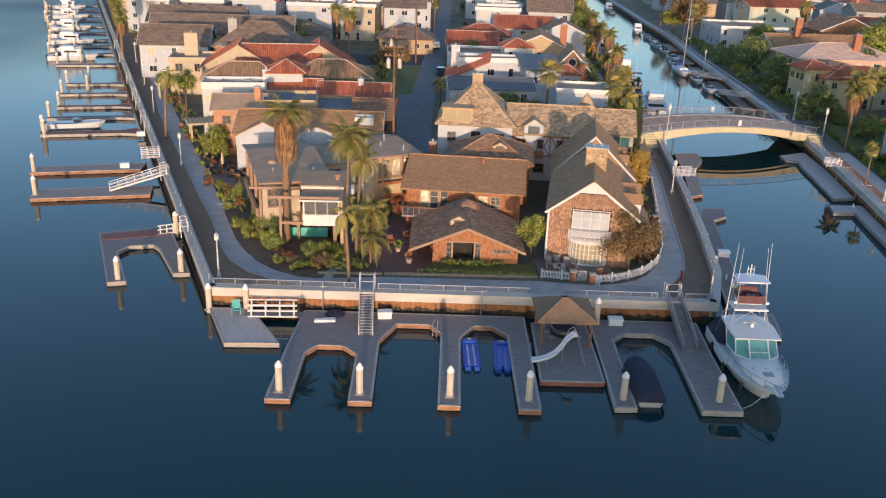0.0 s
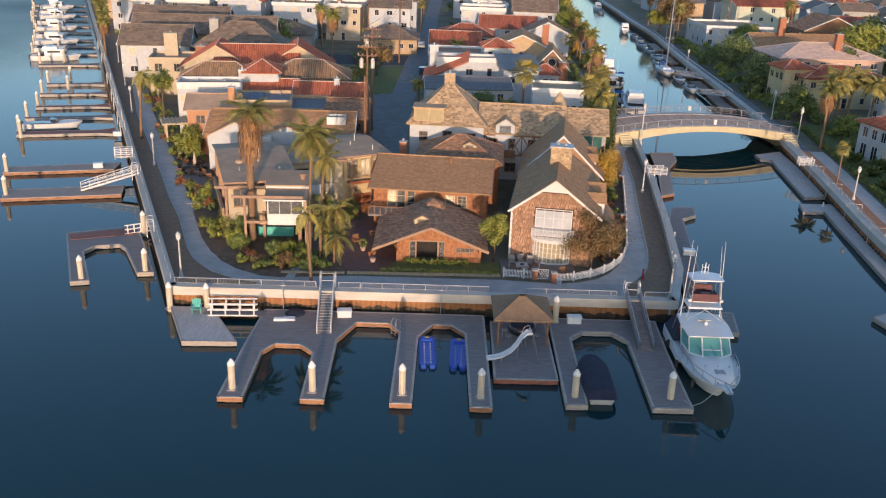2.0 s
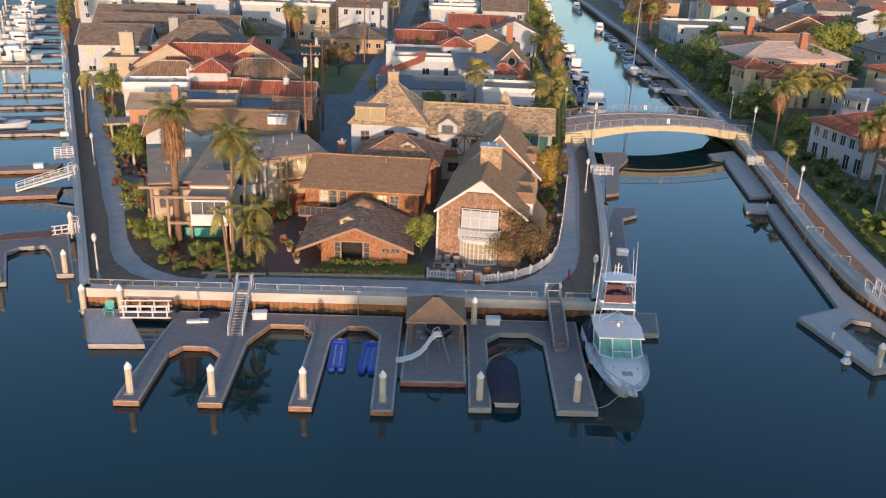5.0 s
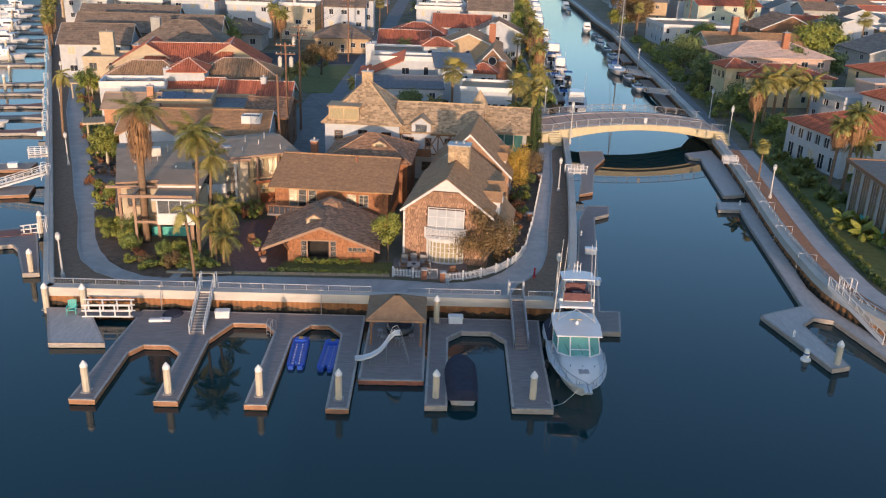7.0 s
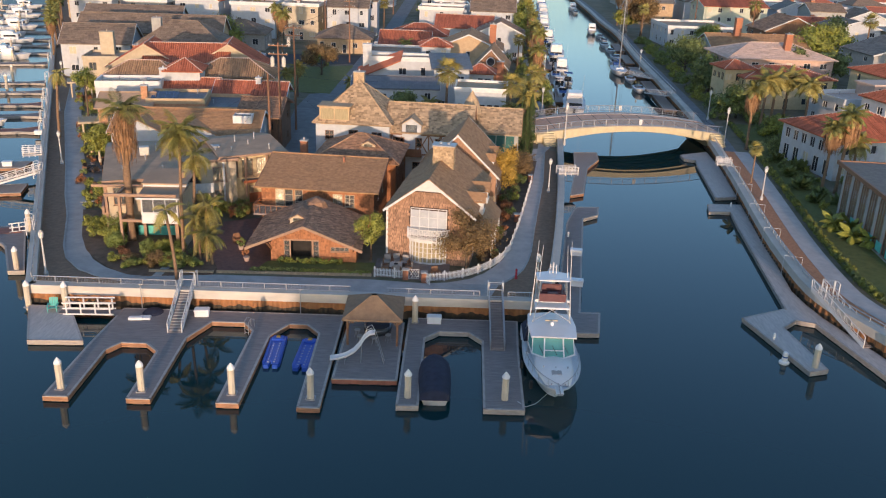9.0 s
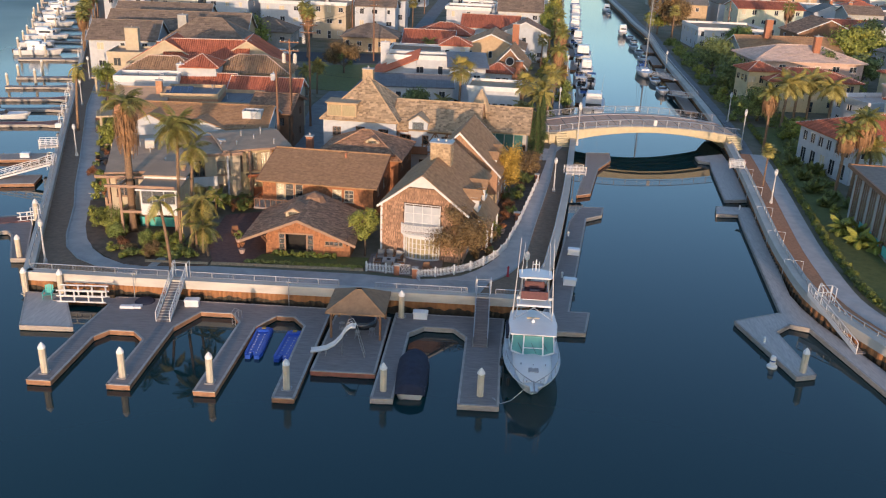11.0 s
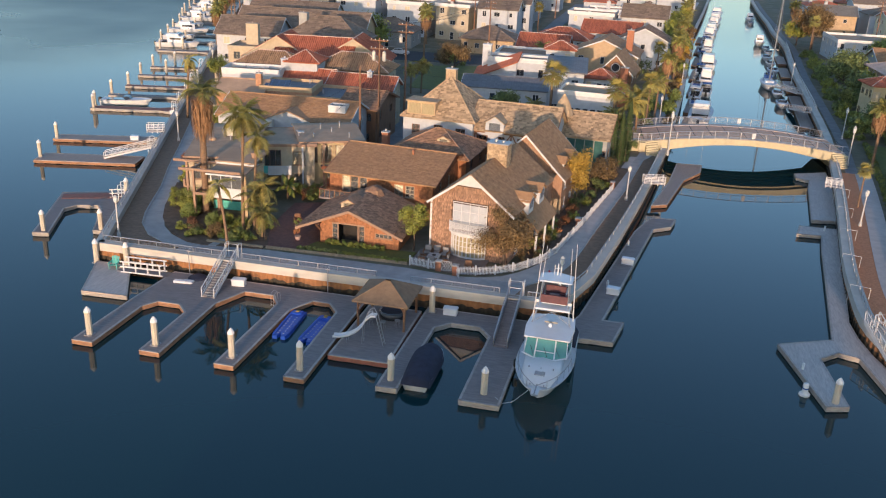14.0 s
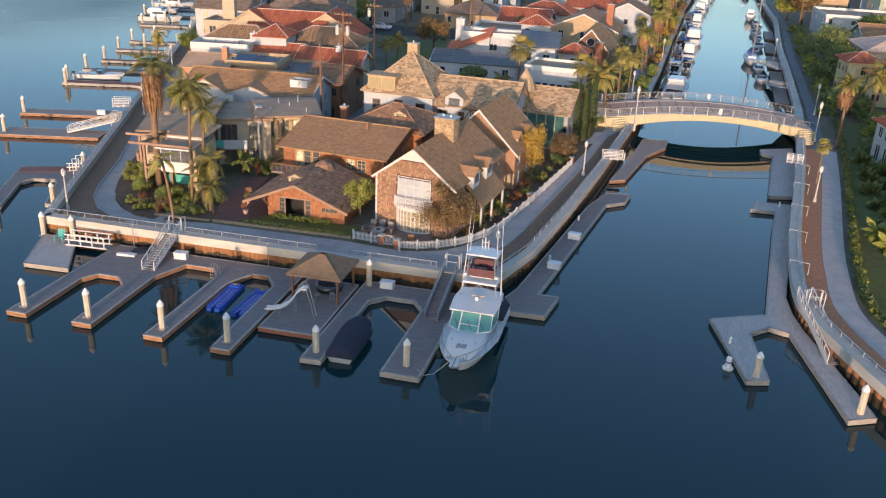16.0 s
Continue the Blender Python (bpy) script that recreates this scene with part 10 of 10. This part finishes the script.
for x, y, r in ((-25.7, 104.4, 80), (-24.2, 105.0, -120), (-27.3, 107.9, 40), (-26.0, 106.6, 200), (-28.6, 105.6, 70), (-27.2, 104.6, 220), (-28.6, 109.4, 10)):
    patio_chair(x, y, r, GROUND + 0.06, "dark", "dark metal chair on the stone terrace", "terrace chairs")
um = root("patio_umbrella", "closed cream patio umbrella on a stand", "umbrella", -27.0, 106.0, GROUND)
part("pole", MB().tube([(0, 0, 0), (0, 0, 2.6)], 0.03, 6), M["brownwood"], um)
part("canopy", MB().lathe([(0.16, 1.1), (0.2, 1.5), (0.1, 2.4), (0.02, 2.65)], n=8), M["cream"], um)
part("base", MB().lathe([(0.3, 0), (0.3, 0.08), (0.06, 0.14)], n=12), M["concrete"], um)
# pergolas along the west promenade
for x, y, rz in ((-33.9, 122.6, 22), (-47.5, 152.0, 22)):
    pg = root("pergola", "cream pergola with a slatted top", "pergola", x, y, GROUND - 0.05, rz)
    for sx in (-1.6, 1.6):
        for sy in (-1.3, 1.3):
            part("post", MB().cbox(sx - 0.12, sy - 0.12, 0, sx + 0.12, sy + 0.12, 2.6, 0.02), M["cream"], pg)
    part("roof", MB().cbox(-2.2, -1.9, 2.6, 2.2, 1.9, 2.85, 0.05), M["cream"], pg)
    for i in range(9):
        part("slat", MB().box(-2.1 + 0.52 * i, -2.1, 2.85, -2.0 + 0.52 * i, 2.1, 2.98), M["cream"], pg)
# potted plants
for i, (x, y) in enumerate(((-2.2, 77.0), (-3.4, 80.0), (-1.4, 86.5), (-25.5, 99.0), (-28.8, 108.0), (-31.0, 113.5), (23.2, 86.8), (24.6, 93.0), (-44.0, 146.5))):
    ob = root("potted_plant", "green plant in a pale terracotta pot", "potted plant", x, y, GROUND + 0.05, 0, "potted plants")
    part("pot", MB().lathe([(0.2, 0), (0.3, 0.4), (0.34, 0.42), (0.3, 0.46)], n=12), M["pink"], ob)
    mb = MB()
    leaf_cloud(mb, (0, 0, 0.8), (0.42, 0.42, 0.45), 260, 0.11, random.Random(i), 6)
    part("foliage", mb, M["leaf" if i % 2 else "leafred"], ob)
ob = root("marker_post", "small red marker post at the promenade kerb", "bollard", 23.6, 75.0, GROUND)
part("post", MB().lathe([(0.16, 0), (0.1, 0.3), (0.08, 0.75), (0.12, 0.9), (0.03, 1.05)], n=10), M["red"], ob)
# pipe hoops over the far seawall
for y in (80.7, 89.3, 97.9, 106.5, 115.0):
    x = canal_x(EAST, y)
    x2, y2 = x + 1.45, y - 0.5
    ob = root("pipe_hoop", "white pipe hoop across the far seawall coping", "pipe", x, y, 0, 0, "pipe hoops")
    part("pipe", MB().tube([(-0.2, 0, 0.5), (-0.2, 0, 2.62), (x2 - x, y2 - y, 2.62), (x2 - x, y2 - y, 1.5)], 0.03, 6), M["white"], ob)
# mooring buoy and cleats at the far dock's end
by = root("mooring_buoy", "white mooring buoy with a flanged foot afloat", "buoy", 44.7, 62.6, 0)
part("body", MB().lathe([(0.2, -0.3), (0.42, 0.02), (0.42, 0.16), (0.24, 0.24), (0.22, 0.95), (0.16, 1.02)], 0, 0, 12), M["pilecap"], by, smooth=False)
part("band", MB().lathe([(0.235, 0.55), (0.235, 0.68)], 0, 0, 12), M["bluetarp"], by, "blue band")


# unseen blocks added behind the camera, sized and gapped to shade the eastern docks
for i, (sx, sw) in enumerate(((22, 26.5), (44.6, 18), (84, 14), (106, 24), (130, 26.5), (157, 26.5), (184, 26.5))):
    house("unseen three-storey block added to shade the eastern docks", sx, -66 - 2 * (i % 2), 180, sw, 13, 10.2 + 0.25 * (i % 3), "flat", rise=0.6, over=0.2, wall=("cream", "white2", "tan")[i % 3], rm="roof_flat", trim="white", seed=300 + i, floors=3, nwin=(5, 0, 0, 0), far=True)
sheet("ground_opposite", [(-60, -60), (240, -60), (240, -110), (-60, -110)], 1.5, M["land"], "unseen ground under the added shading blocks", "ground", 2.5)

# ---- cedar shingles of the gable front ----
rnd = random.Random(17)
SH = []
for k in range(5):
    w, h, t = 0.2 + 0.04 * k, 0.255, 0.04 + 0.006 * k
    SH.append((w, MB().add([(0.018, 0, 0.0), (w - 0.018, 0, 0.0), (w - 0.018, 0, h), (0.018, 0, h), (0.018, -t, 0.0), (w - 0.018, -t, 0.0), (w - 0.018, -0.008, h), (0.018, -0.008, h)],
                            [(4, 5, 6, 7), (0, 1, 5, 4), (1, 2, 6, 5), (3, 0, 4, 7)]).mesh("shingle", M["cedar"])))
count, rest = 0, MB()
for i in range(36):
    z = 0.02 + 0.24 * i
    half = hw if z + 0.2 < eh else hw * (1 - (z + 0.2 - eh) / pk)
    if half < 0.4 or z > eh + pk - 1.45:
        continue
    x = -half + 0.02 - (0.0 if i % 2 else 0.12)
    while x < half - 0.08:
        w, me = rnd.choice(SH)
        a, b = max(x, -half), min(x + w, half)
        blocked = any(q[0] - hw - 0.08 < (a + b) / 2 < q[0] + q[2] - hw + 0.08 and q[1] - 0.1 < z + 0.15 < q[1] + q[3] + 0.08 for q in gw[0])
        if not blocked and b - a > 0.1:
            if abs(b - a - w) < 1e-6 and count < 420:
                s = new("shingle", me)
                s.parent, s.location = gwall, (x, -hd - 0.005, z + rnd.uniform(-0.02, 0.02))
                count += 1
            else:
                rest.add([(a + 0.01, -hd - 0.005, z), (b - 0.01, -hd - 0.005, z), (b - 0.01, -hd - 0.005, z + 0.255), (a + 0.01, -hd - 0.005, z + 0.255), (a + 0.01, -hd - 0.04, z), (b - 0.01, -hd - 0.04, z), (b - 0.01, -hd - 0.012, z + 0.255), (a + 0.01, -hd - 0.012, z + 0.255)],
                         [(4, 5, 6, 7), (0, 1, 5, 4), (1, 2, 6, 5), (3, 0, 4, 7)])
        x += w
if rest.v:
    part("edge_shingles", rest, M["cedar"], gwall, kind="stuff")
